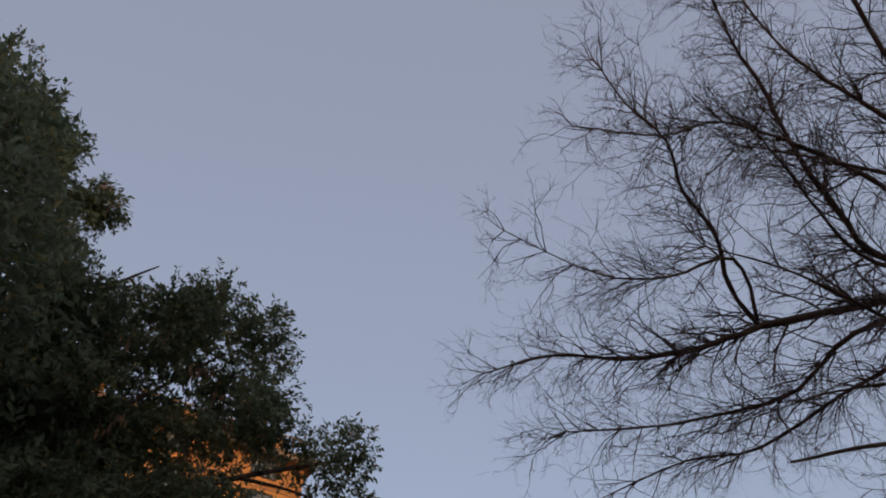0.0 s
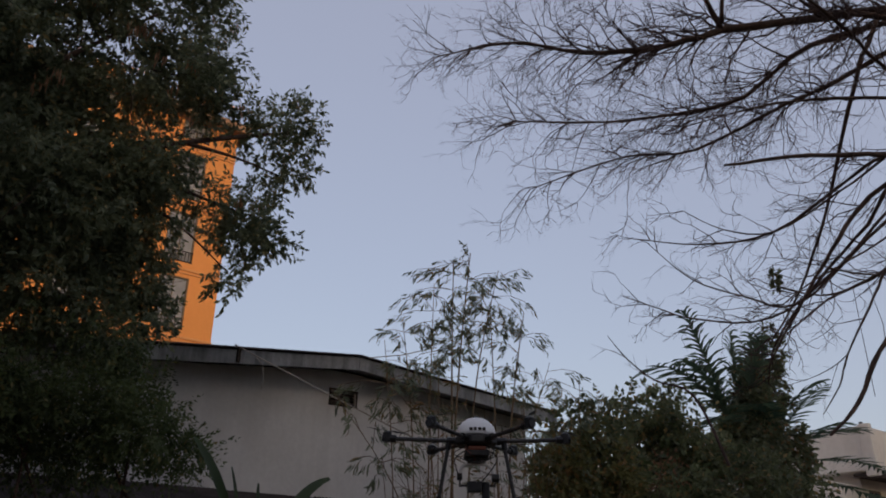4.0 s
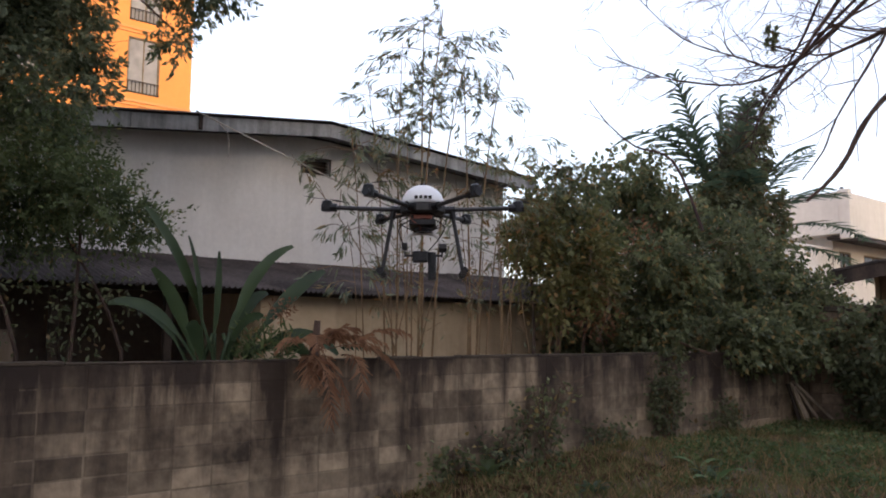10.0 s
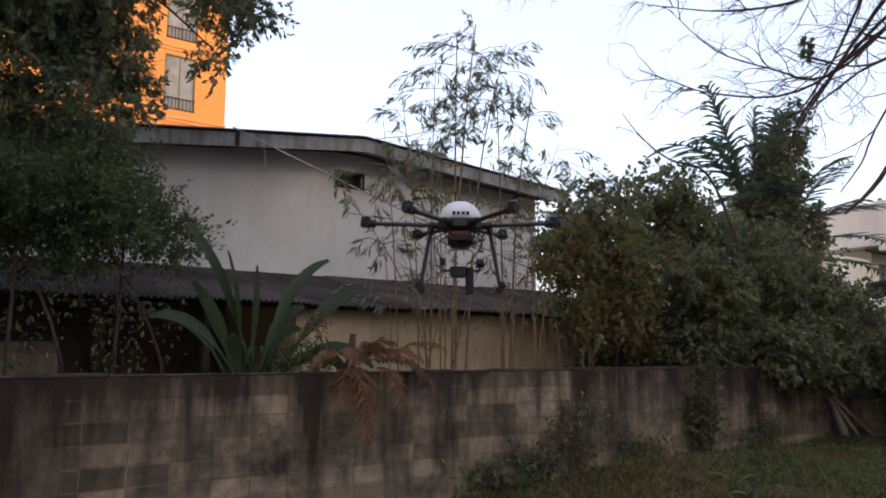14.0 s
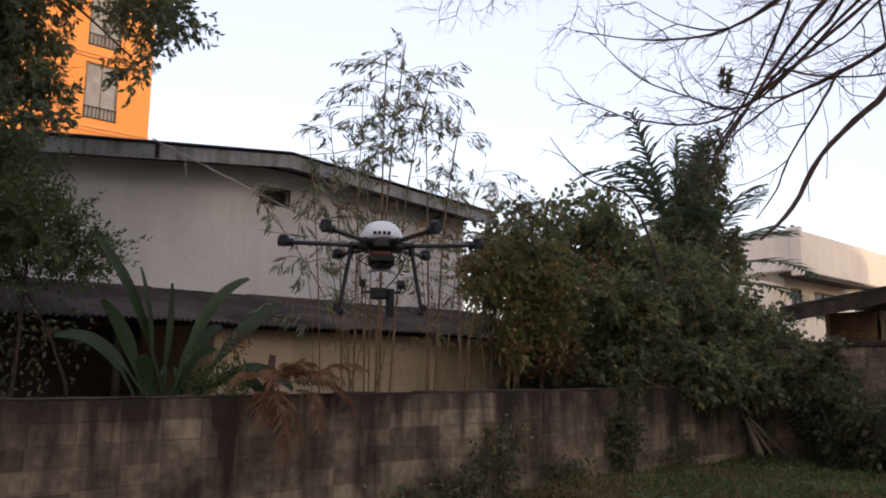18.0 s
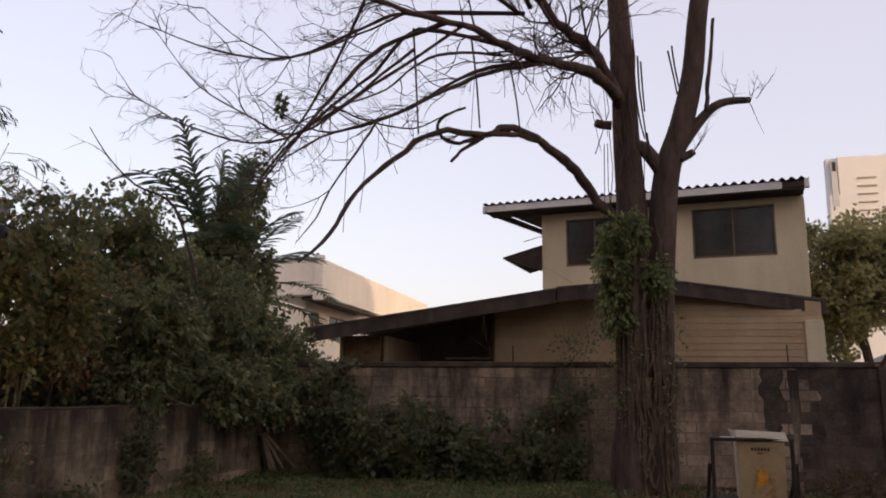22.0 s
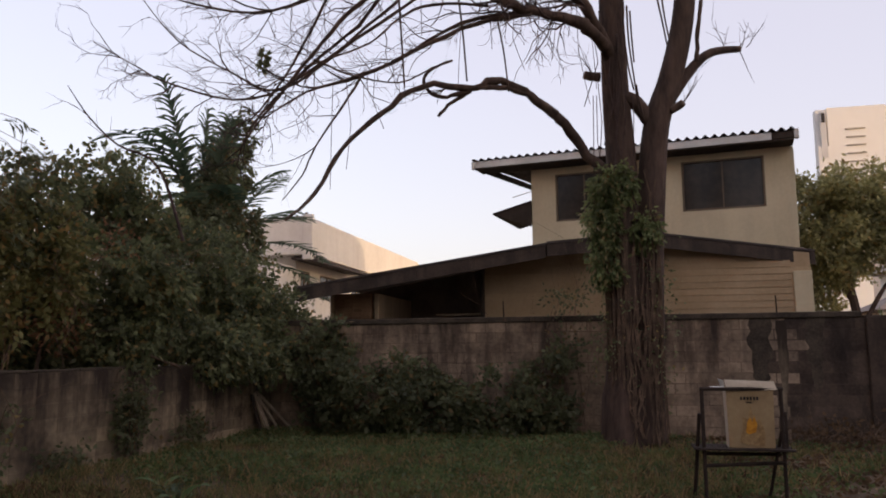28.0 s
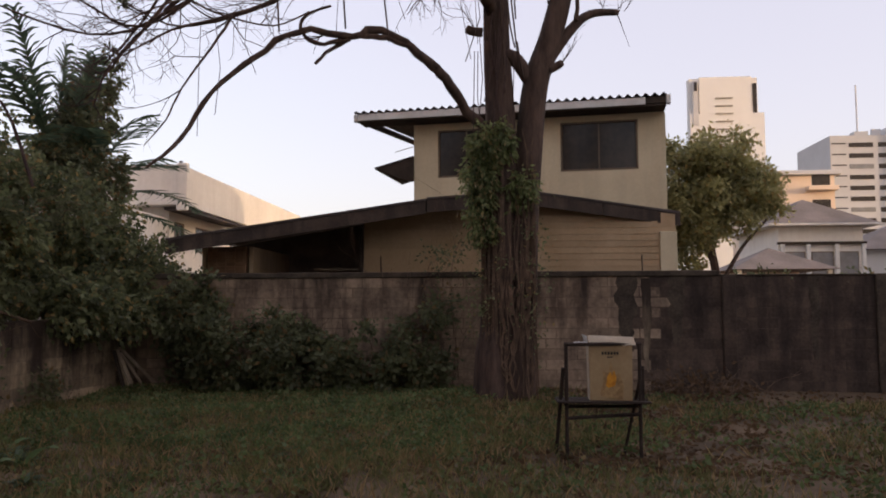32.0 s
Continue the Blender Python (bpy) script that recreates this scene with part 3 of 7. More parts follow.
def window(parent, x0, x1, z0, z1, y, sashes=2, glass=GLASS, rim=0.05, name="window", local=True):
    """A window in a wall that faces -y in the parent's frame: rim, sashes and panes."""
    w = part(name, Shape().box(x0, x1, y - 0.03, y + 0.06, z0, z0 + rim).box(x0, x1, y - 0.03, y + 0.06, z1 - rim, z1)
             .box(x0, x0 + rim, y - 0.03, y + 0.06, z0 + rim, z1 - rim).box(x1 - rim, x1, y - 0.03, y + 0.06, z0 + rim, z1 - rim), WINFRAME, parent, "brown-framed dark window", local=local)
    step = (x1 - x0 - 2 * rim) / sashes
    for i in range(sashes):
        a = x0 + rim + i * step
        part("pane", Shape().box(a + 0.02, a + step - 0.02, y + 0.03, y + 0.042, z0 + rim + 0.001, z1 - rim - 0.001), glass, w, local=local)
        if i:
            part("mullion", Shape().box(a - 0.019, a + 0.019, y - 0.01, y + 0.05, z0 + rim, z1 - rim), WINFRAME, w, local=local)
    # thin dim-coloured panel stands in for the unlit room
    part("dim_backing", Shape().box(x0 + 0.02, x1 - 0.02, y + 0.11, y + 0.13, z0 + 0.02, z1 - 0.02), INSIDE, w, local=local)
    return w


holes = [(1.02, 2.75, 5.46, 6.90), (4.68, 6.87, 5.50, 6.93)]
wall_panels(two, CREAM, 0.27, HW, 0, 7.11, 0, 0.15, holes, "cream painted wall panel", True)
part("left_wall", Shape().box(0.27, 0.42, 0.152, 8, 0, 7.11), CREAM, two, local=True)
part("right_wall", Shape().box(HW - 0.15, HW, 0.152, 8, 0, 7.11), CREAM, two, local=True)
part("back_wall", Shape().box(0.422, HW - 0.152, 7.85, 8, 0, 7.11), CREAM, two, local=True)
for x0, x1, z0, z1 in holes:
    window(two, x0, x1, z0, z1, 0.02)
for x in (2.75, 3.7, 5.7):
    part("cover_strip", Shape().box(x - 0.02, x + 0.02, -0.012, -0.002, 4.2, 5.4 if x > 5 else 7.08), CREAM, two, local=True)
part("corner_strip", Shape().box(HW - 0.2, HW + 0.012, -0.014, -0.002, 2.5, 7.03), CREAM, two, local=True)
part("roof", Shape().waves((-1.38, -0.78, 7.40), (HW + 1.50, 0, 0.02), (0, 9.2, 0.95), 0.24, 0.045, 0.02), OLDROOF, two, "dark corrugated roof sheets", local=True)
part("fascia_board", Shape().box(-1.28, HW - 0.55, -0.74, -0.70, 7.16, 7.36, 0.006), WHITEBOARD, two, "pale front fascia board", local=True)
part("short_fascia", Shape().box(HW - 0.545, HW + 0.0, -0.72, -0.68, 7.18, 7.35, 0.006), DARKWOOD, two, local=True)
part("gutter_end", Shape().box(-1.39, -1.29, -0.80, -0.66, 7.11, 7.35, 0.02), WHITEBOARD, two, local=True)
part("gutter_end", Shape().box(HW + 0.005, HW + 0.12, -0.80, -0.66, 7.13, 7.39, 0.02), WHITEBOARD, two, local=True)
# dark soffit colour also carries the deep shade under the eave
part("soffit", Shape().box(-1.28, HW + 0.0, -0.695, -0.002, 7.12, 7.16), DARKWOOD, two, local=True)
# added edge board, the eave's shade put into its dark colour
part("eave_shade_board", Shape().slab([(-1.31, -0.7, 7.31), (-1.27, -0.7, 7.31), (-1.27, 8.2, 8.21), (-1.31, 8.2, 8.21)], (0, 0, -0.2)), DARKWOOD, two, local=True)
part("awning", Shape().slab([(0.268, -0.1, 6.15), (0.268, 3.0, 6.15), (-0.95, 3.0, 5.84), (-0.95, -0.1, 5.84)], (0, 0, -0.05)), DARKWOOD, two, "dark side awning on struts", local=True)
part("awning_side", Shape().add([(0.266, -0.08, 6.10), (-0.93, -0.08, 5.79), (0.266, -0.08, 5.35), (0.266, -0.05, 6.10), (-0.93, -0.05, 5.79), (0.266, -0.05, 5.35)], [(0, 1, 2), (5, 4, 3), (0, 3, 4, 1), (1, 4, 5, 2), (2, 5, 3, 0)]), DARKWOOD, two, local=True)
part("antenna_rod", Shape().tube([(0.268, 0.1, 6.48), (-0.35, 0.1, 6.33)], 0.012, 5), CABLE, two, local=True)

annex = thing("annex", "low tan annex with a wide dark gable roof behind the wall", "house", (19.2, 0, 0))
AP_Y, AP_Z = -0.6, 4.37


def annex_z(y):
    if y > 1.8:
        return 4.14 - (y - 1.8) * 0.168
    return AP_Z - (y - AP_Y) * 0.084 if y > AP_Y else AP_Z - (AP_Y - y) * 0.125


def annex_x(y):
    return 18.75 - 0.19 * (y + 0.6)


for ya, yb in ((7.6, 4.8), (4.8, 1.81), (1.79, AP_Y), (AP_Y, -2.4), (-2.4, -4.3)):
    xa, xb, za, zb = annex_x(ya), annex_x(yb), annex_z(ya), annex_z(yb)
    part("roof_panel", Shape().slab([(xa, ya, za), (xb, yb - 0.0, zb), (23.2, yb, zb + 0.3), (23.2, ya, za + 0.3)], (0, 0, -0.05)), OLDROOF, annex, "dark brown roof sheeting")
    part("fascia_board", Shape().slab([(xa + 0.02, ya - 0.004, za - 0.054), (xb + 0.02, yb + 0.004, zb - 0.054), (xb + 0.06, yb + 0.004, zb - 0.054), (xa + 0.06, ya - 0.004, za - 0.054)], (0, 0, -0.30)), BROWNFASCIA, annex, "weathered brown fascia board")
for i in range(24):
    z0 = 0.1 + i * 0.155
    y0, y1 = 3.45, -4.15
    if annex_z(y0) - 0.3 < z0 + 0.15:
        y0 = min(3.45, AP_Y + (AP_Z - 0.32 - z0 - 0.15) / 0.148)
    if annex_z(y1) - 0.3 < z0 + 0.15:
        y1 = max(-4.15, AP_Y - (AP_Z - 0.32 - z0 - 0.15) / 0.125)
    if y0 > y1 + 0.2:
        part("siding_board", Shape().slab([(19.322, y0, z0), (19.322, y1, z0), (19.335, y1, z0 + 0.152), (19.335, y0, z0 + 0.152)], (0.03, 0, 0)), SIDING, annex)
part("corner_post", Shape().box(19.25, 19.318, -4.16, -3.76, 0, 3.4, 0.008), CREAM, annex, "cream corner post")
part("gable_backing", Shape().add([(19.38, 3.45, 0), (19.38, -4.15, 0), (19.38, -4.15, annex_z(-4.15) - 0.1), (19.38, AP_Y, AP_Z - 0.1), (19.38, 3.45, annex_z(3.45) - 0.1),
                                   (19.45, 3.45, 0), (19.45, -4.15, 0), (19.45, -4.15, annex_z(-4.15) - 0.1), (19.45, AP_Y, AP_Z - 0.1), (19.45, 3.45, annex_z(3.45) - 0.1)],
                                  [(0, 1, 2, 3, 4), (9, 8, 7, 6, 5), (0, 5, 6, 1), (1, 6, 7, 2), (2, 7, 8, 3), (3, 8, 9, 4), (4, 9, 5, 0)]), SIDING, annex)
part("side_wall", Shape().box(19.46, 22.4, -4.15, -4.0, 0, 3.75), CREAM, annex)
part("post", Shape().box(19.2, 19.30, 3.46, 3.54, 0, annex_z(3.5) - 0.3, 0.01), DARKWOOD, annex)
# back of the open shelter, its dimness put into the colour
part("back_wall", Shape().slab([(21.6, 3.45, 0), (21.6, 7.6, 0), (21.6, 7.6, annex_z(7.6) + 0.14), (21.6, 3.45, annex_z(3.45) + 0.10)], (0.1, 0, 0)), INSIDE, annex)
part("end_wall", Shape().box(18.4, 21.58, 7.1, 7.2, 0, 3.05), TAN, annex)
part("partition", Shape().box(18.5, 21.58, 5.98, 6.08, 0, 3.05), TAN, annex, "tan side wall of the open shelter")
part("inner_wall", Shape().box(19.46, 21.58, 3.37, 3.448, 0, 3.55), TAN, annex)
part("board_stack", Shape().box(20.2, 21.0, 3.7, 4.7, 2.3, 2.36, 0.01).box(20.1, 21.0, 3.6, 4.9, 2.55, 2.60, 0.01).box(20.3, 20.5, 3.8, 4.7, 0, 2.3), RAWWOOD, annex, "pale boards stored in the dark opening")
part("brick_panel_core", Shape().box(18.36, 18.46, 6.12, 7.05, 0, 3.05), BRICKRED, annex)
for r in range(12):
    for c in range(4):
        y0 = 6.14 + c * 0.225 + (0.0 if r % 2 else 0.02)
        part("brick", Shape().box(18.33, 18.358, y0, y0 + 0.205, 2.0 + r * 0.085, 2.0 + r * 0.085 + 0.07, 0.006), BRICKRED, annex)

# ---- distance ----
orange = thing("apartment_tower", "tall orange painted apartment tower lit by low sun", "building", (2, 40, 0))
OX, OY = 12.72, 34.0
floors = [12.40 + 3.3 * k for k in range(-3, 4)]
oh = [(x, x + 1.42, z, z + 2.55) for z in floors for x in (9.86, 5.2, 0.5, -4.2)]
wall_panels(orange, ORANGE, -12, OX, 0, 23.4, OY, OY + 0.25, oh)
part("side_wall", Shape().box(OX - 0.25, OX, OY + 0.252, 46, 0, 23.4), ORANGE, orange)
part("far_wall", Shape().box(-12, -11.75, OY + 0.252, 46, 0, 23.4), ORANGE, orange)
part("roof", Shape().box(-12.6, OX + 0.5, OY - 0.6, 46.4, 23.402, 23.9, 0.05), BRICKRED, orange, "red-brown roof edge")
for z in floors:
    part("band", Shape().box(-12, OX + 0.03, OY - 0.05, OY - 0.002, z - 0.42, z - 0.30, 0.01), ORANGETRIM, orange)
    part("band", Shape().box(-12, OX + 0.03, OY - 0.05, OY - 0.002, z + 2.72, z + 2.80, 0.01), ORANGETRIM, orange)
for x0, x1, z0, z1 in oh:
    w = window(orange, x0, x1, z0, z1, OY + 0.06, 2, PALEGLASS, 0.07, local=False)
    rail = part("rail", Shape().box(x0, x1, OY - 0.03, OY, z0 + 0.52, z0 + 0.56).box(x0, x1, OY - 0.03, OY, z0 + 0.02, z0 + 0.06), DARKWOOD, w, "dark window guard rail")
    for k in range(9):
        xx = x0 + 0.04 + k * (x1 - x0 - 0.1) / 8
        part("bar", Shape().box(xx, xx + 0.03, OY - 0.025, OY - 0.005, z0 + 0.061, z0 + 0.519), DARKWOOD, w)

white = thing("building", "long white flat-roofed building with a deep parapet", "building", (48, 22, 0))
part("parapet", Shape().box(34.8, 56, 14.8, 31, 6.3, 8.2, 0.04), PARAPET, white, "tall white parapet")
part("corner_fin", Shape().box(34.72, 34.98, 14.5, 15.0, 6.05, 8.25, 0.03), PARAPET, white)
wh = [(36.4, 37.6, 4.3, 5.7), (39.0, 41.4, 4.4, 5.7), (44, 46, 4.4, 5.7), (49, 51, 4.4, 5.7)]
wall_panels(white, PARAPET, 36.0, 55, 0, 6.298, 15.8, 16.0, wh)
part("end_wall", Shape().box(35.8, 35.998, 15.8, 30, 0, 6.298), PARAPET, white)
for h in wh:
    window(white, *h, 15.84, 2, GLASS, 0.08, local=False)
part("canopy", Shape().slab([(35.2, 14.4, 6.1), (43, 14.4, 6.1), (43, 15.78, 6.25), (35.2, 15.78, 6.25)], (0, 0, -0.12)), OLDROOF, white)
part("lower_wing", Shape().box(32.6, 35.7, 15.8, 24, 0, 5.8, 0.03), PARAPET, white, "cream lower wing")
lw = part("wing_window", Shape().box(32.56, 32.598, 16.2, 17.2, 3.6, 5.0, 0.01), WINFRAME, white)
part("pane", Shape().box(32.54, 32.558, 16.28, 17.12, 3.68, 4.92), GLASS, lw)
part("vent_pipe", Shape().tube([(35.4, 15.1, 8.18), (35.4, 15.1, 8.45)], 0.09, 8), OLDROOF, white)

tower = thing("office_tower", "beige slab tower with shade-coloured corner strips in evening sun", "building", (158, -42, 0))
part("shaft", Shape().box(150, 152.4, -50.2, -36.3, 0, 38.2).box(150.6, 152.3, -49.2, -36.3, 38.2, 45.2), TOWERWALL, tower)
part("top_band", Shape().box(149.99, 150.58, -47.9, -38.1, 38.202, 45.3), TOWERWALL, tower)
# corner strips: the recesses' shade is put into their grey and dark colours
part("shaded_strip", Shape().box(149.9, 150.59, -37.9, -36.9, 36.0, 44.6), OFFICEWALL, tower)
part("shaded_strip", Shape().box(150.3, 150.59, -49, -48.3, 38.22, 44.0), GLASS, tower)
part("sign", Shape().box(149.8, 149.88, -37.7, -37.1, 42.6, 44.4, 0.05), GLASS, tower, "dark corner sign panel")
for i in range(9):
    z = 28.9 + i * 1.52
    part("slit", Shape().box(149.7, 149.985, -44.3, -41.1, z, z + 0.20), CABLE, tower)

office = thing("office_block", "grey office block with rows of ribbon windows", "building", (240, -109, 0))
part("body", Shape().box(230, 255, -122.5, -95.3, 0, 50.4).box(231, 255, -123.0, -113.5, 50.4, 53.6), OFFICEWALL, office)
part("corner_tower", Shape().box(227.5, 240, -122.5, -114.1, 0, 52.8), OFFICEWALL, office)
part("roof_plant", Shape().box(233, 236, -107.5, -103.5, 50.4, 52.2).box(234, 235, -111.5, -109.0, 50.4, 53.0), OFFICEWALL, office)
part("mast", Shape().tube([(233, -104.4, 52), (233, -104.4, 66)], 0.22, 6), OFFICEWALL, office)
for i in range(14):
    z = 6 + i * 3.15
    part("window_band", Shape().box(229.9, 229.998, -107.3, -100.5, z, z + 1.3), PALEGLASS if i % 4 == 3 else GLASS, office)
    part("window_band", Shape().box(229.9, 229.998, -112.7, -108.7, z, z + 1.3), GLASS, office)
    part("window_band", Shape().box(229.9, 229.998, -99.7, -95.7, z + 0.9, z + 1.25), GLASS, office)
    part("small_window", Shape().box(227.4, 227.498, -116.5, -115.1, z, z + 1.6), GLASS, office)
    part("small_window", Shape().box(227.4, 227.498, -121.1, -119.5, z, z + 1.6), GLASS, office)

peach = thing("building", "peach rendered mid-rise with balconies and a flat roof", "building", (97, -34, 0))
part("body", Shape().box(90, 104, -37.5, -30.2, 0, 16.2), PEACH, peach)
part("roof_slab", Shape().box(89.4, 104.5, -38.1, -29.8, 16.202, 16.7, 0.05), OFFICEWALL, peach)
for z in (8.2, 11.4, 14.4):
    part("balcony", Shape().box(89.0, 89.998, -37.6, -34.3, z, z + 0.5, 0.03), PEACH, peach)
    part("opening", Shape().box(89.96, 89.998, -37.0, -35.0, z + 0.52, z + 2.0), GLASS, peach)

villa = thing("villa", "cream villa with a brown hipped tile roof and columns", "house", (54, -20, 0))
part("body", Shape().box(50, 58, -22.3, -17.2, 0, 6.5), PARAPET, villa)
part("hip_roof", Shape().add([(49.2, -16.4, 6.6), (49.2, -23.1, 6.6), (58.8, -23.1, 6.6), (58.8, -16.4, 6.6), (52.6, -19.75, 8.5), (55.4, -19.75, 8.5)], [(0, 1, 4), (1, 2, 5, 4), (2, 3, 5), (3, 0, 4, 5), (3, 2, 1, 0)]), SLATE, villa, "brown hipped tile roof")
part("eave_board", Shape().box(49.15, 58.85, -23.15, -16.35, 6.48, 6.598), WHITEBOARD, villa)
part("floor_band", Shape().box(49.7, 49.998, -22.4, -17.1, 5.35, 5.5), DARKWOOD, villa)
for y in (-17.35, -18.9, -20.6, -22.2):
    part("column", Shape().box(49.62, 49.8, y - 0.12, y + 0.12, 0, 5.348, 0.02), WHITEBOARD, villa)
for y in (-18.8, -20.5, -22.0):
    vw = part("window", Shape().box(49.95, 49.998, y, y + 1.35, 3.2, 4.9, 0.01), WINFRAME, villa)
    part("pane", Shape().box(49.93, 49.948, y + 0.06, y + 1.29, 3.26, 4.84), PALEGLASS, vw)
kiosk = thing("pavilion", "small pavilion roof with brown tiles beyond the wall", "building", (41, -13.4, 0))
part("roof", Shape().add([(39, -11.2, 3.35), (39, -16.3, 3.35), (44, -16.3, 3.35), (44, -11.2, 3.35), (41.5, -13.7, 4.55)], [(0, 1, 4), (1, 2, 4), (2, 3, 4), (3, 0, 4), (3, 2, 1, 0)]), SLATE, kiosk, "brown tile roof")
for x, y in ((39.4, -11.6), (39.4, -15.9), (43.6, -15.9), (43.6, -11.6)):
    part("post", Shape().box(x - 0.1, x + 0.1, y - 0.1, y + 0.1, 0, 3.348), WHITEBOARD, kiosk)
part("yellow_wall", Shape().box(43.0, 43.15, -15.8, -11.7, 0, 3.34), PEACH, kiosk)
grey = thing("building", "low dark-roofed house at the edge of the view", "house", (60, -26, 0))
part("body", Shape().box(56, 64, -32, -25, 0, 5.4), OFFICEWALL, grey)
part("hip_roof", Shape().add([(55.3, -24.3, 5.4), (55.3, -32.7, 5.4), (64.7, -32.7, 5.4), (64.7, -24.3, 5.4), (60, -28.5, 7.4)], [(0, 1, 4), (1, 2, 4), (2, 3, 4), (3, 0, 4), (3, 2, 1, 0)]), SLATE, grey)

# unseen plain blocks, added behind the camera to close and shade the yard
for dims, name in (((-70, 18, -40, -24, 0, 16), "yard_screen"), ((-44, -26, -24, 20, 0, 8), "yard_screen"), ((30, 60, -75, -41, 0, 10), "yard_screen")):
    t = thing(name, "plain grey unseen block added to close and shade the yard", "building", (dims[0], dims[2], 0))
    part("body", Shape().box(*dims), OFFICEWALL, t)

# ---- plants ----
def bent(points, radius, tip=0.3, steps=4):
    """Smooths a limb's corner points and gives it tapering radii."""
    pts = [Vector(p) for p in points]
    out = []
    for i in range(len(pts) - 1):
        p0, p1, p2, p3 = pts[max(i - 1, 0)], pts[i], pts[i + 1], pts[min(i + 2, len(pts) - 1)]
        for k in range(steps):
            t = k / steps
            out.append(0.5 * ((2 * p1) + (p2 - p0) * t + (2 * p0 - 5 * p1 + 4 * p2 - p3) * t * t + (3 * p1 - p0 - 3 * p2 + p3) * t ** 3))
    out.append(pts[-1])
    n = len(out) - 1
    return out, [radius * (1 - (1 - tip) * (k / n)) for k in range(n + 1)]


def grow(s, rng, start, way, length, radius, depth, droop=0.12, wander=0.35, forks=3):
    """A twig that wanders, droops and forks."""
    n = 4 + int(length * 2.2)
    p, d = Vector(start), Vector(way).normalized()
    pts = [p.copy()]
    for i in range(n):
        d = (d + Vector(rng.normal(size=3)) * wander * 0.5 + Vector((0, 0, -droop * 0.35 + (0.10 if i > n * 0.6 else 0)))).normalized()
        p = p + d * (length / n)
        pts.append(p.copy())
    s.tube(pts, [radius * (1 - 0.72 * k / n) for k in range(n + 1)], 4 if radius > 0.012 else 3, cap=False)
    if depth > 0:
        for _ in range(forks):
            k = int(rng.integers(max(1, n // 4), n + 1))
            side = Vector(rng.normal(size=3))
            tang = (pts[k] - pts[k - 1]).normalized()
            w = (tang * 0.9 + (side - tang * side.dot(tang)).normalized() * rng.uniform(0.5, 1.0)).normalized()
            grow(s, rng, pts[k], w, length * rng.uniform(0.4, 0.68), radius * 0.55, depth - 1, droop, wander, forks)


rng = np.random.default_rng(11)
bare = thing("tree", "large bare tree with two trunks, arching limbs and hanging vines", "tree", (14.0, 0.1, 0))
trunk_a, ra = bent([(14.0, 0.12, -0.1), (14.0, 0.1, 0.8), (14.02, 0.06, 2.6), (14.0, 0.04, 4.6), (13.98, 0.10, 6.1), (13.9, 0.12, 7.6), (13.8, 0.2, 9.5), (13.6, 0.5, 11.5)], 0.36, 0.42)
ra[:5] = [0.50, 0.45, 0.42, 0.41, 0.40]


def gnarl(s, pts, radii, n, rng, amount):
    k = len(s.v)
    s.tube(pts, radii, n)
    ph = rng.uniform(0, 6.28, 4)
    for i in range(k, len(s.v)):
        r = (i - k) // n
        if r >= len(pts):
            break
        c, v = Vector(pts[r]), Vector(s.v[i])
        w = 2 * math.pi * ((i - k) % n) / n
        g = 1 + amount * (math.sin(3 * w + ph[0]) * 0.5 + math.sin(5 * w + ph[1] + r * 0.3) * 0.4 + math.sin(8 * w + ph[2]) * 0.25)
        s.v[i] = tuple(c + (v - c) * g)
    return s


part("trunk", gnarl(Shape(), trunk_a, ra, 18, rng, 0.11), BARK, bare, "thick dark ridged trunk", smooth=True)
trunk_b, rb = bent([(14.05, -0.20, 0.0), (14.06, -0.26, 1.2), (14.1, -0.34, 3.0), (14.08, -0.46, 4.4), (14.04, -0.60, 5.6), (14.0, -0.86, 6.4), (13.95, -1.10, 7.4), (13.85, -1.25, 8.6), (13.6, -1.6, 10.5)], 0.30, 0.5)
rb[:3] = [0.36, 0.34, 0.32]
part("trunk", gnarl(Shape(), trunk_b, rb, 16, rng, 0.10), BARK, bare, smooth=True)
twigs = Shape()
lines = {}


def bough(name, pts, r, tip, sprays=0, low=False, lab=""):
    """A limb along pts with sprays of twigs on its outer part."""
    line, rad = bent(pts, r if name in ("stub", "link") else r * 0.78, tip)
    if name not in ("stub", "link", "hanging_vine"):
        for k in range(2, len(line) - 1):
            line[k] = line[k] + Vector(rng.normal(size=3)) * min(0.022, rad[k] * 0.24)
            rad[k] *= rng.uniform(0.86, 1.16)
    lines[name] = line
    tufts_of = int(sprays * (0.8 if low else 2.3))
    part(name, Shape().tube(line, rad, 9), BARK, bare, lab, smooth=True)
    n = len(line)
    for _ in range(tufts_of):
        k = int(rng.integers(n // 4, n))
        tang = (line[k] - line[max(k - 1, 0)]).normalized()
        side = Vector(rng.normal(size=3))
        side = (side - tang * side.dot(tang)).normalized()
        way = tang * rng.uniform(0.4, 0.9) + side * rng.uniform(0.5, 0.9) + Vector((-0.18, 0.12, 0.16 if low else 0.08))
        reach = 1.15 - 0.65 * k / n
        grow(twigs, rng, line[k], way, reach * (rng.uniform(0.6, 1.3) if low else rng.uniform(0.9, 1.8)), min(0.024, max(0.0110, rad[k] * 0.34)), 2 if low else 3, 0.02 if low else 0.10, 0.42, 3)


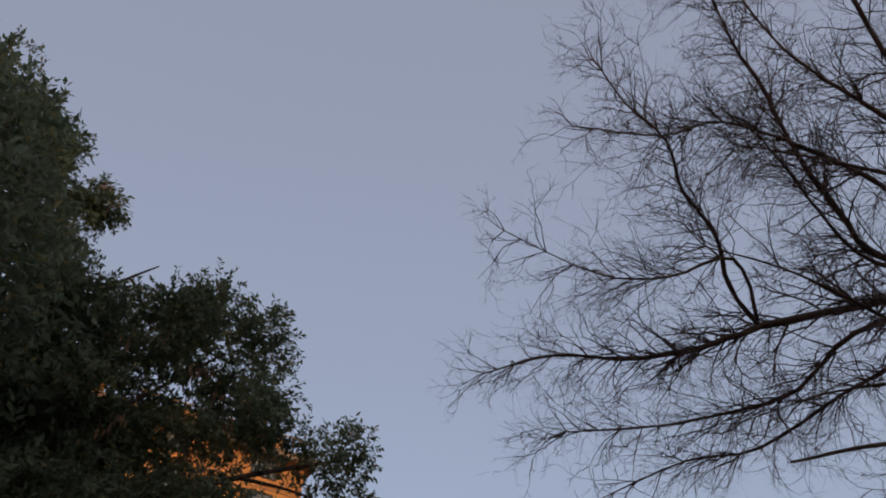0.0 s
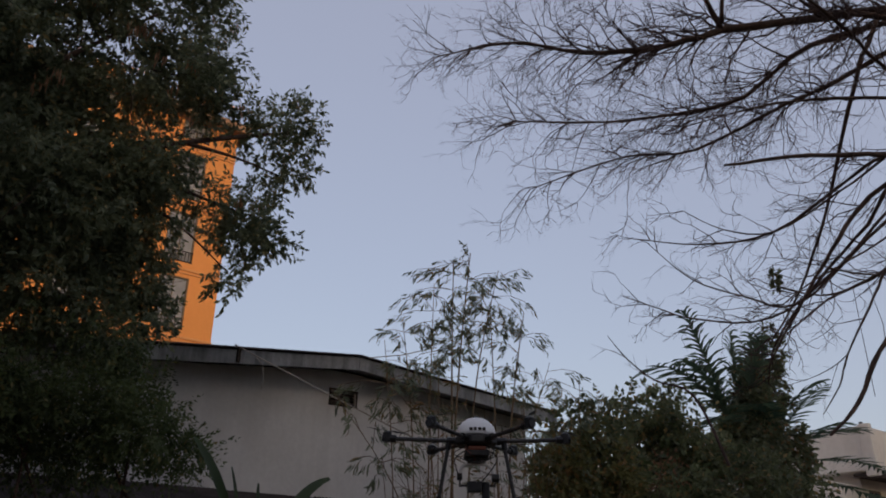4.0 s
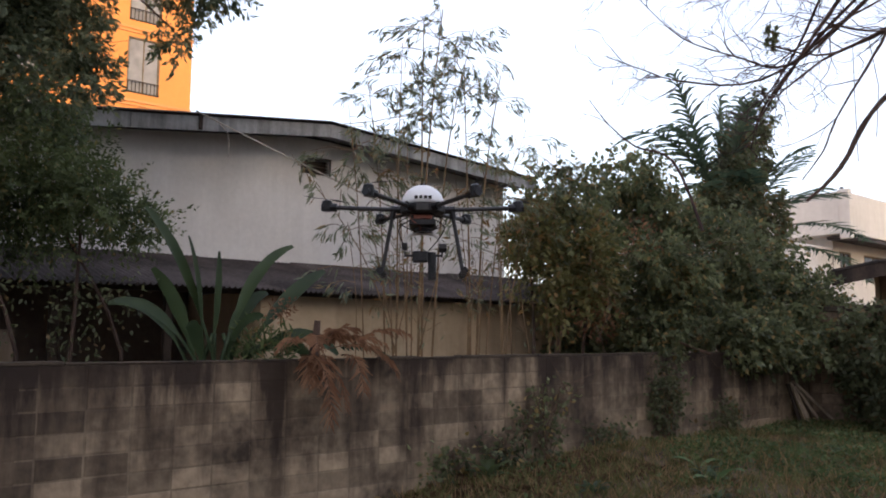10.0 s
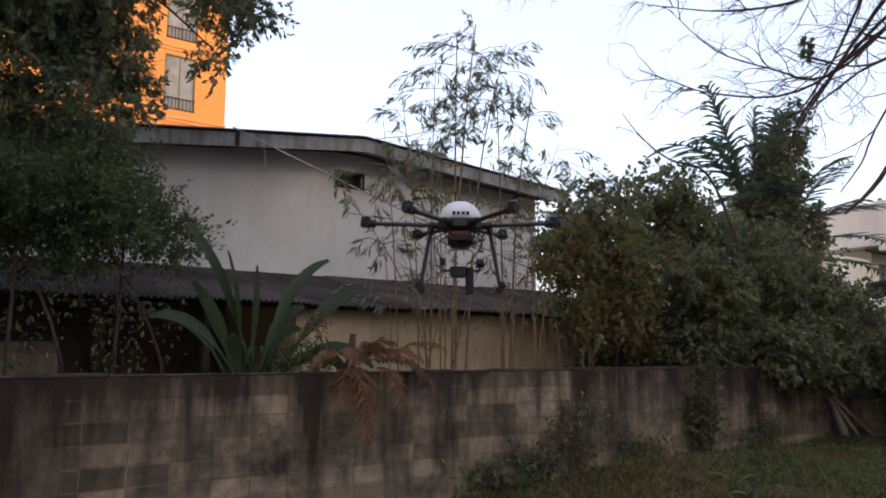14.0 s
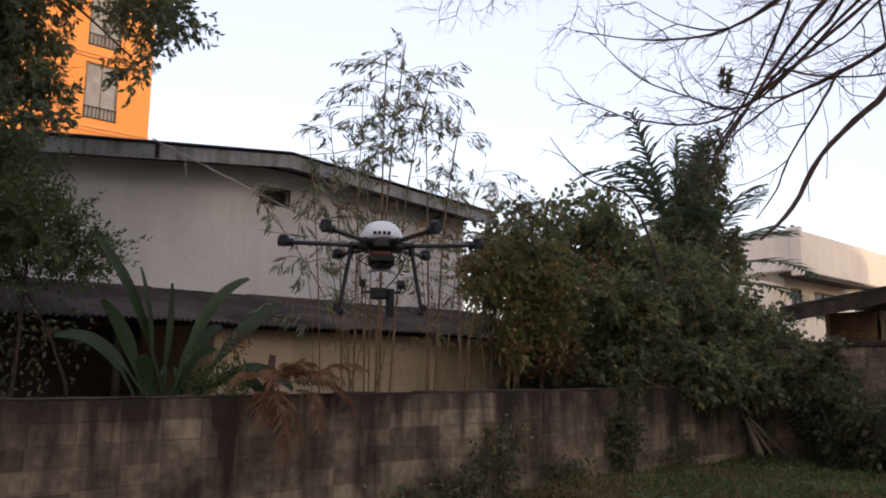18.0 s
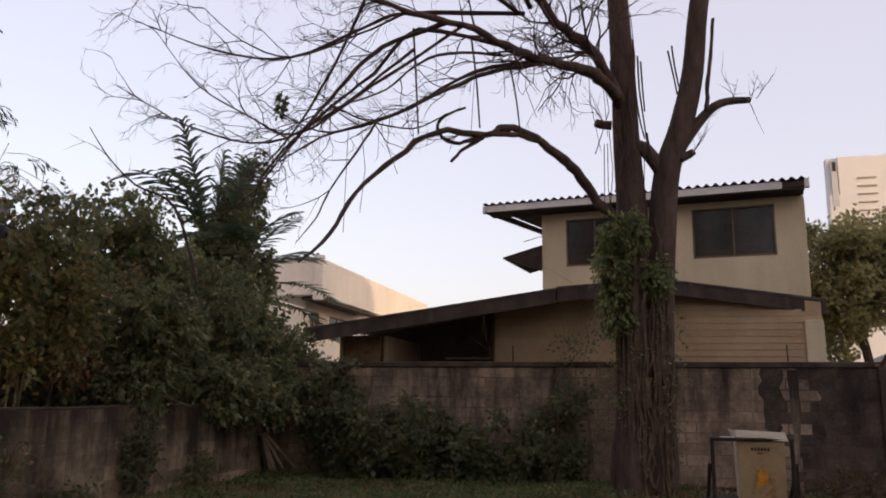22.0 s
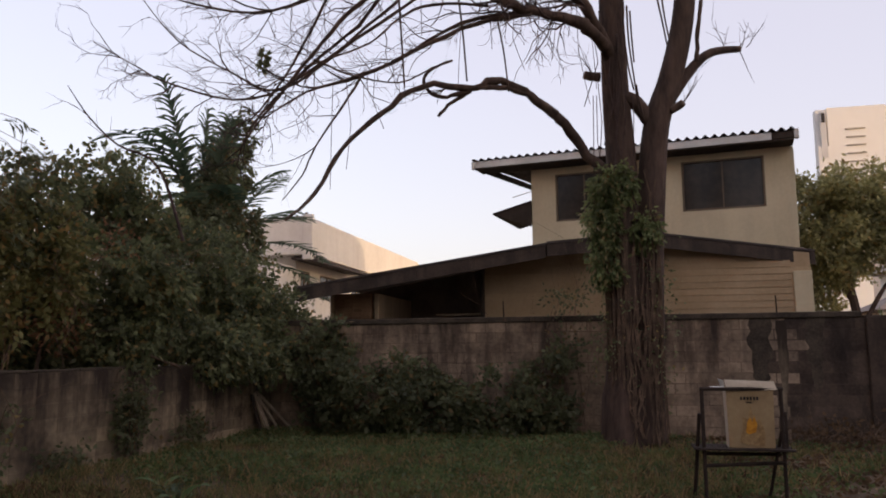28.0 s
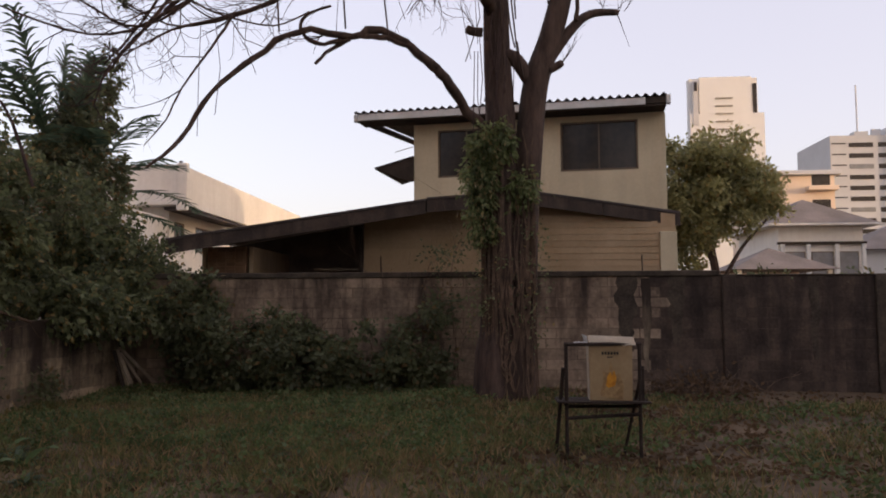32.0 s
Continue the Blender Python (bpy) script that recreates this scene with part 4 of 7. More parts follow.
bough("stub", [(14.05, -0.75, 5.9), (14.15, -1.2, 6.55), (14.25, -1.58, 6.90), (14.45, -2.12, 7.0)], 0.115, 0.5)
for _ in range(5):
    grow(twigs, rng, (14.4, -1.95 + rng.normal() * 0.12, 7.0), (rng.normal() * 0.4, -0.2 + rng.normal() * 0.4, 1.0), rng.uniform(0.4, 0.8), 0.010, 1, -0.1, 0.2, 3)
grow(twigs, rng, (14.45, -2.1, 6.98), (0, -0.5, -1), 0.7, 0.010, 0)
bough("link", [(13.95, 0.0, 6.1), (14.0, -0.25, 6.0), (14.02, -0.5, 5.6)], 0.14, 0.9)
bough("arch", [(13.95, 0.10, 4.60), (13.75, 0.60, 5.07), (13.40, 0.97, 5.51), (13.20, 1.28, 5.80), (12.60, 1.97, 6.13), (12.30, 2.36, 5.92), (11.80, 3.13, 5.85), (11.40, 3.67, 5.33), (10.90, 4.13, 4.67), (10.50, 4.37, 3.93), (10.10, 4.67, 3.46)], 0.125, 0.2, 2, True)
bough("arch_twin", [(13.30, 1.10, 5.68), (13.00, 1.52, 5.97), (12.60, 1.98, 5.98), (12.30, 2.34, 5.91)], 0.085, 0.6)
bough("long_limb", [(13.90, 0.15, 6.90), (13.08, 0.45, 7.01), (12.85, 0.83, 7.18), (12.27, 1.40, 7.13), (11.70, 1.94, 7.18), (11.01, 2.50, 7.27), (10.38, 3.21, 7.26), (9.70, 4.02, 7.36), (8.87, 4.89, 7.28)], 0.15, 0.15, 22, True)
bough("rising_limb", [(13.90, 0.15, 6.80), (13.25, 0.40, 7.19), (12.94, 0.68, 7.62), (12.42, 1.21, 7.89), (11.67, 1.64, 8.30), (10.73, 2.51, 9.28), (10.14, 3.32, 9.78)], 0.16, 0.3, 22, False)
bough("drooping_limb", [(12.27, 1.41, 7.10), (11.76, 2.24, 6.80), (11.31, 3.05, 6.27), (10.76, 3.81, 5.72), (10.33, 4.48, 5.37), (9.92, 4.93, 4.90)], 0.06, 0.2, 18, True)
bough("hanging_limb", [(10.92, 2.70, 7.31), (10.86, 3.74, 6.98), (10.58, 4.21, 6.37), (10.41, 4.71, 5.65), (10.17, 5.06, 5.03), (10.04, 5.28, 4.62)], 0.055, 0.25, 16, True)
bough("high_limb", [(13.70, 0.40, 9.90), (12.40, 2.13, 10.33), (10.94, 3.33, 10.19), (9.29, 4.78, 9.91), (8.41, 5.46, 9.54), (7.33, 6.12, 9.32), (6.26, 6.58, 9.25), (5.36, 7.22, 8.95)], 0.13, 0.1, 40, False)
bough("high_fork", [(9.29, 4.78, 9.91), (8.63, 4.65, 10.37), (7.92, 4.14, 10.90), (7.14, 3.95, 11.20), (6.50, 3.52, 11.62), (5.63, 3.44, 11.90), (4.94, 3.23, 12.17)], 0.06, 0.2, 26, False)
bough("top_limb", [(13.60, 0.50, 11.19), (12.28, 1.73, 10.53), (10.68, 2.95, 10.65), (9.64, 2.90, 11.25), (8.52, 2.60, 12.12), (7.87, 2.31, 12.71), (7.16, 2.12, 13.26), (6.43, 1.72, 14.00)], 0.10, 0.2, 34, False)
bough("low_fork", [(12.08, 2.42, 10.27), (10.62, 4.01, 9.80), (9.94, 4.95, 9.00), (9.00, 5.68, 8.62), (7.80, 6.45, 8.37), (6.65, 6.95, 8.17)], 0.07, 0.15, 28, False)
bough("rear_limb", [(13.85, -1.25, 8.60), (13.19, -2.00, 9.99), (12.17, -2.39, 11.47), (10.96, -2.19, 12.96)], 0.12, 0.25)
bough("spray_limb", [(11.01, 2.50, 7.27), (10.75, 3.89, 6.28), (10.57, 5.00, 5.53), (10.19, 5.65, 5.75), (9.79, 6.26, 6.12), (9.38, 6.69, 6.75)], 0.035, 0.2, 14, True)
bough("spray_limb", [(11.05, 3.29, 6.98), (10.82, 4.40, 6.03), (10.41, 5.38, 5.37), (9.98, 6.34, 5.50), (9.62, 6.86, 5.76), (9.29, 7.27, 6.00)], 0.035, 0.2, 16, True)
bough("spray_limb", [(10.38, 3.21, 7.26), (10.70, 4.11, 7.14), (10.28, 5.01, 6.66), (9.91, 5.65, 6.82), (9.54, 6.10, 7.21)], 0.03, 0.2, 12, True)
bough("mid_limb", [(11.70, 1.94, 7.18), (11.23, 3.28, 7.38), (11.21, 4.00, 6.71), (11.14, 4.90, 6.00), (11.09, 5.71, 5.20), (11.14, 5.99, 4.58)], 0.05, 0.25, 14, True)
bough("mid_limb", [(12.27, 1.40, 7.13), (11.73, 2.47, 6.81), (11.61, 3.46, 6.26), (11.48, 4.27, 5.93), (11.35, 4.99, 5.85), (11.11, 5.77, 6.25)], 0.045, 0.25, 14, True)
bough("crown_limb", [(12.28, 1.53, 10.53), (10.80, 1.41, 11.27), (9.32, 1.46, 12.05), (8.41, 1.60, 12.45), (7.42, 1.63, 12.96), (6.37, 1.39, 13.74)], 0.075, 0.2, 26, False)
bough("crown_limb", [(11.43, 2.20, 10.59), (9.79, 2.17, 11.21), (8.54, 2.46, 11.66), (7.28, 2.91, 11.99), (6.51, 3.58, 11.85), (5.36, 4.20, 11.98)], 0.06, 0.2, 30, False)
bough("crown_limb", [(8.98, 4.61, 9.78), (8.23, 4.17, 10.43), (7.43, 4.94, 10.23), (6.47, 5.51, 10.29), (4.95, 5.90, 10.81)], 0.045, 0.2, 22, False)
bough("crown_limb", [(12.08, 2.52, 10.12), (10.99, 3.82, 9.19), (10.50, 4.55, 8.87), (9.68, 5.81, 8.28), (8.76, 6.59, 8.15), (7.91, 7.78, 7.80)], 0.06, 0.2, 26, False)
bough("weeping_limb", [(11.14, 3.10, 10.08), (10.61, 3.49, 8.79), (11.30, 4.58, 7.25), (11.55, 5.42, 6.07), (11.54, 6.07, 5.33)], 0.055, 0.25, 16, True)
bough("weeping_limb", [(12.50, 1.74, 8.14), (11.72, 3.61, 7.96), (11.37, 4.20, 7.62), (10.78, 5.28, 6.90), (9.92, 6.11, 6.72), (9.11, 6.69, 6.78)], 0.05, 0.2, 18, True)
bough("top_bough", [(13.60, 0.50, 11.29), (12.17, 1.22, 11.12), (10.76, 1.29, 11.41), (9.12, 0.82, 12.94), (8.09, 0.39, 13.86), (7.20, -0.13, 14.78)], 0.11, 0.25, 30, False)
bough("top_bough", [(13.29, -0.60, 11.59), (11.14, 0.85, 11.83), (9.61, 0.35, 13.07), (8.41, -0.13, 14.12)], 0.09, 0.3, 24, False)
bough("cross_limb", [(11.84, 2.03, 7.10), (11.27, 2.82, 6.96), (10.96, 3.28, 6.63), (10.73, 3.65, 6.20), (10.33, 4.20, 5.83), (10.03, 4.58, 5.57), (9.66, 5.07, 5.10)], 0.032, 0.3, 8, True)
bough("trailing_limb", [(10.72, 3.76, 5.72), (10.60, 4.02, 5.22), (10.41, 4.36, 4.58), (10.34, 4.53, 4.15), (10.20, 4.76, 3.77)], 0.028, 0.3, 3, True)
bough("cross_limb", [(10.25, 4.29, 5.81), (10.58, 3.94, 5.69), (11.11, 3.31, 5.69), (11.41, 2.86, 6.00)], 0.022, 0.6, 4, True)
bough("curled_limb", [(12.30, 2.41, 5.91), (12.10, 2.70, 5.74), (12.00, 3.00, 5.77), (12.00, 3.15, 6.05), (12.00, 2.91, 6.24), (12.10, 2.69, 6.35)], 0.05, 0.5, 1, True)
bough("broken_spur", [(12.30, 2.43, 5.89), (12.20, 2.72, 5.69), (12.10, 2.93, 5.43)], 0.06, 0.5)
bough("hanging_vine", [(10.86, 3.26, 7.23), (11.02, 3.25, 6.47), (11.18, 3.24, 5.62)], 0.022, 0.8)
bough("hanging_vine", [(11.49, 2.47, 7.26), (11.64, 2.42, 6.66), (11.80, 2.39, 5.87)], 0.022, 0.8)
bough("hanging_vine", [(11.97, 1.91, 6.90), (12.11, 1.84, 6.43), (12.26, 1.79, 5.80)], 0.020, 0.8)
bough("crown_limb", [(12.50, 1.64, 8.24), (10.04, 2.27, 9.08), (8.51, 2.56, 9.26), (7.27, 2.33, 9.74), (6.30, 2.11, 9.97)], 0.06, 0.2, 16, False)
bough("crown_limb", [(13.60, 0.40, 9.60), (9.54, 1.55, 10.32), (7.86, 2.06, 10.38), (6.45, 2.51, 10.26)], 0.06, 0.2, 14, False)
bough("crown_limb", [(12.16, 1.80, 7.98), (10.38, 2.75, 8.26), (8.84, 2.90, 8.59), (7.35, 3.10, 8.80), (5.97, 3.43, 8.80)], 0.05, 0.2, 12, False)
bough("crown_limb", [(11.76, 2.02, 8.11), (10.01, 3.21, 8.07), (8.74, 3.92, 7.79), (7.51, 4.58, 7.25)], 0.045, 0.2, 8, False)
bough("shoot", [(13.95, -1.31, 6.67), (13.95, -1.35, 7.16), (13.95, -1.43, 7.68), (13.95, -1.51, 8.42)], 0.055, 0.7)
bough("stub", [(13.95, 0.35, 6.52), (13.95, 0.51, 6.54), (13.90, 0.63, 6.57)], 0.085, 0.9)
bough("stub", [(13.95, -0.82, 5.80), (13.95, -0.97, 5.87), (13.90, -1.05, 5.91)], 0.08, 0.8)
for _ in range(3):
    grow(twigs, rng, (13.95, -1.00, 5.85), (0, -0.5 + rng.normal() * 0.2, 1.0), rng.uniform(0.5, 0.9), 0.010, 1, -0.1, 0.2, 2)
for _ in range(3):
    grow(twigs, rng, (13.95, 0.49, 6.56), (0, 0.3 + rng.normal() * 0.2, 1.0), rng.uniform(0.5, 0.9), 0.009, 1, -0.1, 0.2, 2)
bough("hanging_vine", [(13.70, -0.08, 8.04), (13.70, -0.09, 7.19), (13.70, -0.14, 6.56), (13.70, -0.22, 6.14)], 0.022, 0.8)
bough("hanging_vine", [(13.70, -0.15, 7.71), (13.70, -0.16, 7.08), (13.70, -0.22, 6.45), (13.70, -0.30, 5.67)], 0.022, 0.8)
bough("hanging_vine", [(13.70, -0.20, 7.60), (13.70, -0.22, 7.02), (13.70, -0.24, 6.65)], 0.022, 0.8)
bough("hanging_vine", [(13.70, -0.68, 7.76), (13.70, -0.75, 7.33), (13.70, -0.81, 6.91)], 0.022, 0.8)
bough("hanging_vine", [(13.70, -0.75, 7.85), (13.70, -0.79, 7.43), (13.70, -0.85, 7.01)], 0.022, 0.8)
bough("hanging_vine", [(13.70, 0.33, 7.66), (13.70, 0.31, 7.02), (13.70, 0.26, 6.28)], 0.022, 0.8)
bough("hanging_vine", [(13.70, 0.05, 7.20), (13.70, 0.01, 6.57), (13.70, -0.03, 5.85), (13.70, -0.04, 5.34)], 0.022, 0.8)
bough("hanging_vine", [(13.70, -0.26, 6.24), (13.70, -0.31, 5.88), (13.70, -0.37, 5.60)], 0.022, 0.8)
part("twig_net", twigs, TWIG, bare, "countless fine bare twigs", kind="stuff")
vines = Shape()
for _ in range(14):
    k = int(rng.integers(16, len(trunk_a) - 6))
    p = Vector(trunk_a[k]) + Vector((-0.26, rng.normal() * 0.16, 0))
    ln = rng.uniform(0.8, 2.4)
    vines.tube([p, p + Vector((-0.05, rng.normal() * 0.06, -ln * 0.4)), p + Vector((-0.08, rng.normal() * 0.1, -ln))], 0.010, 4, cap=False)
for key in ("long_limb", "rising_limb", "drooping_limb"):
    line = lines[key]
    for _ in range(5):
        p = line[int(rng.integers(3, len(line) - 6))]
        ln = rng.uniform(0.5, 1.9)
        vines.tube([p, p + Vector((rng.normal() * 0.05, rng.normal() * 0.05, -ln * 0.5)), p + Vector((rng.normal() * 0.12, rng.normal() * 0.12, -ln))], 0.006, 3, cap=False)
part("vine_curtain", vines, TWIG, bare, "thin hanging vines", kind="stuff")
wrap = Shape()
for _ in range(260):
    a, z = rng.uniform(0, 6.28), rng.uniform(0.0, 2.6)
    top = min(4.7, z + rng.uniform(0.6, 2.6))
    w1, w2 = rng.normal() * 0.10, rng.normal() * 0.09
    pts = [(14.02 + (0.42 + 0.05 * max(0, 1 - (z + (top - z) * q / 6) / 1.2)) * math.cos(a + w1 * math.sin(q)), -0.08 + (0.47 + 0.05 * max(0, 1 - (z + (top - z) * q / 6) / 1.2)) * math.sin(a + w2 * math.sin(q * 1.7)), z + (top - z) * q / 6) for q in range(7)]
    wrap.tube(pts, rng.uniform(0.005, 0.016), 4, cap=False)
part("creeper_wrap", wrap, VINE, bare, "dry brown creeper stems round the trunk", kind="stuff")
at, way = sprays(rng, [(13.75, 0.22, 4.45, 0.34, 0.32, 0.36), (13.7, 0.38, 3.85, 0.28, 0.26, 0.40), (13.75, -0.30, 3.70, 0.22, 0.16, 0.3), (13.65, 0.36, 3.12, 0.15, 0.20, 0.34)], 700, 9, 0.22, 0.5, 0.9)
part("creeper_leaves", leaf_mesh("creeper_leaves", IVYLEAF, at, way, 0.095, 0.5, rng=rng), IVYLEAF, bare, "green creeper clothing the trunk", kind="stuff")
at, way = clumps(rng, [(14.0, -0.5, 2.2, 0.45, 0.25, 1.6), (13.85, 0.55, 2.4, 0.3, 0.2, 1.3), (13.8, 0.0, 2.4, 0.25, 0.5, 1.5)], 190, 0.09, 7, 0.8)
part("creeper_scatter", leaf_mesh("creeper_scatter", BUSHLEAF, at, way, 0.065, 0.6, rng=rng), BUSHLEAF, bare, kind="stuff")
at, way = clumps(rng, [(10.6, 5.3, 6.0, 0.08, 0.08, 0.17)], 14, 0.04, 7, 0.4)
part("leaf_tuft", leaf_mesh("leaf_tuft", DARKLEAF, at, way, 0.10, 0.5, rng=rng), DARKLEAF, bare, "single dark tuft of leaves", kind="stuff")

leafy_tree = thing("tree", "tall dense green tree rising behind the block wall", "tree", (-0.6, 9.4, 0))
line, rad = bent([(-0.6, 9.6, -0.1), (-0.5, 9.5, 2.5), (-0.6, 9.4, 5.0), (-1.2, 9.6, 8.0), (-2.2, 9.8, 11.0), (-2.9, 9.8, 13.2)], 0.26, 0.15)
part("trunk", Shape().tube(line, rad, 10), BARK, leafy_tree, smooth=True)
for pts, r in (([(-0.6, 9.4, 4.6), (0.8, 9.2, 6.2), (2.4, 9.2, 7.2), (4.1, 9.3, 8.1)], 0.085), ([(-0.7, 9.4, 6.2), (0.6, 9.0, 7.6), (1.8, 9.2, 9.2)], 0.06), ([(-0.6, 9.4, 3.8), (0.5, 9.2, 4.3), (1.6, 9.3, 4.8)], 0.07),
               ([(-1.2, 9.4, 8.2), (-0.2, 9.2, 9.6), (0.4, 9.2, 10.4)], 0.045), ([(-0.6, 9.4, 3.2), (-2.2, 9.2, 5.2), (-4.0, 9.2, 6.5)], 0.11), ([(1.2, 9.2, 6.4), (2.4, 9.2, 6.0), (3.3, 9.3, 5.5)], 0.03), ([(1.6, 9.2, 6.6), (2.8, 9.3, 6.5), (3.7, 9.4, 6.5)], 0.035), ([(2.4, 9.2, 7.2), (3.2, 9.3, 7.3), (4.0, 9.4, 7.3)], 0.035)):
    line, rad = bent(pts, r, 0.25)
    part("limb", Shape().tube(line, rad, 7), BARK, leafy_tree, smooth=True)
inner = Shape()
for _ in range(60):
    p = (rng.uniform(-2.5, 2.2), rng.uniform(8.9, 10.2), rng.uniform(4.0, 8.6))
    grow(inner, rng, p, rng.normal(size=3) + (0.5, 0, 0.2), rng.uniform(0.7, 1.6), 0.014, 1, 0.05, 0.4, 2)
part("inner_branching", inner, TWIG, leafy_tree, kind="stuff")
CROWN = [(3.75, 9.4, 8.3, 0.65, 0.7, 0.65), (3.95, 9.4, 7.35, 0.50, 0.6, 0.45), (3.65, 9.4, 6.45, 0.55, 0.6, 0.42), (2.35, 9.3, 9.1, 0.75, 0.8, 0.75), (1.35, 9.4, 9.85, 0.6, 0.8, 0.6), (0.6, 9.2, 9.2, 1.0, 0.9, 0.85),
         (2.3, 9.2, 8.0, 1.0, 0.9, 0.75), (0.6, 9.2, 7.8, 1.4, 1.2, 1.1), (-1.0, 9.3, 8.7, 1.3, 1.2, 1.1), (-1.05, 9.4, 11.3, 0.5, 0.6, 0.42), (-1.5, 9.4, 10.4, 0.6, 0.6, 0.5), (-2.2, 9.4, 12.5, 0.65, 0.7, 0.6), (-1.9, 9.4, 11.4, 0.55, 0.6, 0.6),
         (-3.3, 9.4, 13.7, 0.6, 0.7, 0.7), (-3.6, 9.4, 11.0, 1.2, 1.2, 2.1), (3.4, 9.4, 5.5, 0.22, 0.25, 0.32), (1.5, 9.2, 6.3, 0.80, 0.8, 0.7), (1.5, 9.2, 5.4, 0.55, 0.6, 0.45), (2.15, 9.2, 4.9, 0.25, 0.3, 0.22), (0.2, 9.0, 5.7, 1.3, 1.1, 1.0), (-1.3, 9.2, 6.6, 1.3, 1.0, 1.3)]
NEARTOWER = [(2.05, 9.2, 6.5, 0.40, 0.4, 0.45), (2.15, 9.2, 5.8, 0.38, 0.4, 0.40), (2.05, 9.2, 5.15, 0.42, 0.4, 0.40), (2.3, 9.2, 4.6, 0.36, 0.35, 0.24), (2.75, 9.3, 6.55, 0.3, 0.3, 0.22)]
LOWCROWN = [(0.9, 9.0, 4.7, 0.9, 0.8, 0.65), (1.7, 8.9, 4.2, 0.55, 0.6, 0.45), (-0.4, 9.0, 4.6, 1.0, 0.8, 0.8)]
INNER = [(-1.0, 9.6, 7.3, 1.3, 0.6, 1.5), (0.3, 9.6, 7.4, 1.0, 0.5, 1.2), (0.3, 9.5, 5.9, 0.9, 0.5, 0.8)]
at, way = sprays(rng, tufts(rng, CROWN, 280, 0.33, 0.4), 10500, 15, 0.28, 0.2, 0.3)
at2, way2 = sprays(rng, INNER + LOWCROWN + NEARTOWER + CROWN[15:], 4900, 15, 0.28, 0.1, 0.3)
part("crown", leaf_mesh("crown", TREELEAF, np.concatenate([at, at2]), np.concatenate([way, way2]), 0.092, 0.40, rng=rng), TREELEAF, leafy_tree, "dense dark green foliage with gaps", kind="stuff")
# unseen crown and limbs, added to keep sky light off the left wall
SHADECROWN = [(-1.8, 7.4, 7.2, 1.4, 1.6, 1.3), (-3.2, 5.6, 7.0, 1.8, 1.8, 1.4), (-2.6, 7.6, 9.4, 1.5, 1.6, 1.4), (-5.2, 7.2, 8.0, 1.8, 2.0, 1.8), (-1.4, 7.6, 5.3, 1.0, 1.2, 0.8), (-4.6, 3.6, 6.8, 1.6, 1.5, 1.2)]
at, way = sprays(rng, SHADECROWN, 4200, 8, 0.34, 0.2, 0.3)
part("shade_crown", leaf_mesh("shade_crown", TREELEAF, at, way, 0.15, 0.42, rng=rng), TREELEAF, leafy_tree, "dense unseen foliage added to shade the left wall", kind="stuff")
for pts, r in (([(-0.6, 9.4, 4.2), (-1.6, 8.0, 5.6), (-3.2, 5.8, 6.6), (-4.6, 3.8, 6.8)], 0.12), ([(-1.0, 9.5, 7.2), (-2.4, 8.2, 8.2), (-5.0, 7.2, 8.2)], 0.09)):
    line, rad = bent(pts, r, 0.25)
    part("limb", Shape().tube(line, rad, 7), BARK, leafy_tree, smooth=True)
at, way = clumps(rng, CROWN[:10], 60, 0.05, 9, 0.8)
way[:] = (0, 0, -1)
part("seed_pod_fringe", leaf_mesh("seed_pod_fringe", DRYLEAF, at, way + rng.normal(size=way.shape) * 0.1, 0.16, 0.16, rng=rng), LITTER, leafy_tree, "hanging tan seed pods", kind="stuff")

shrub = thing("shrub", "dense green shrub beneath the tree behind the wall", "shrub", (1.0, 8.6, 0))
for k in range(6):
    x = 0.0 + k * 0.5
    part("stem", Shape().tube(*bent([(x, 8.6, -0.1), (x + 0.1, 8.5, 1.5), (x + rng.normal() * 0.3, 8.5, 3.0)], 0.03, 0.4), 5), BARK, shrub)
SHRUB = [(0.9, 8.6, 3.65, 1.1, 0.8, 0.75), (1.9, 8.5, 3.3, 0.6, 0.6, 0.55), (2.65, 8.5, 2.95, 0.42, 0.4, 0.24), (0.2, 8.6, 3.05, 1.2, 0.7, 0.42), (1.5, 8.6, 2.92, 0.8, 0.6, 0.30), (-1.4, 8.7, 3.0, 1.5, 0.9, 1.6)]
at, way = sprays(rng, tufts(rng, SHRUB, 150, 0.30, 0.4), 6400, 14, 0.30, 0.3, 0.15)
part("foliage", leaf_mesh("foliage", SHRUBLEAF, at, way, 0.062, 0.40, rng=rng), SHRUBLEAF, shrub, "fine green leaflets", kind="stuff")
at, way = clumps(rng, [(0.8, 8.0, 1.6, 1.4, 0.3, 0.4), (2.2, 8.4, 1.9, 0.6, 0.3, 0.5), (2.0, 8.6, 2.3, 0.6, 0.4, 0.4)], 40, 0.15, 18, 0.3)
part("low_foliage", leaf_mesh("low_foliage", DARKLEAF, at, way, 0.07, 0.5, rng=rng), DARKLEAF, shrub, kind="stuff")


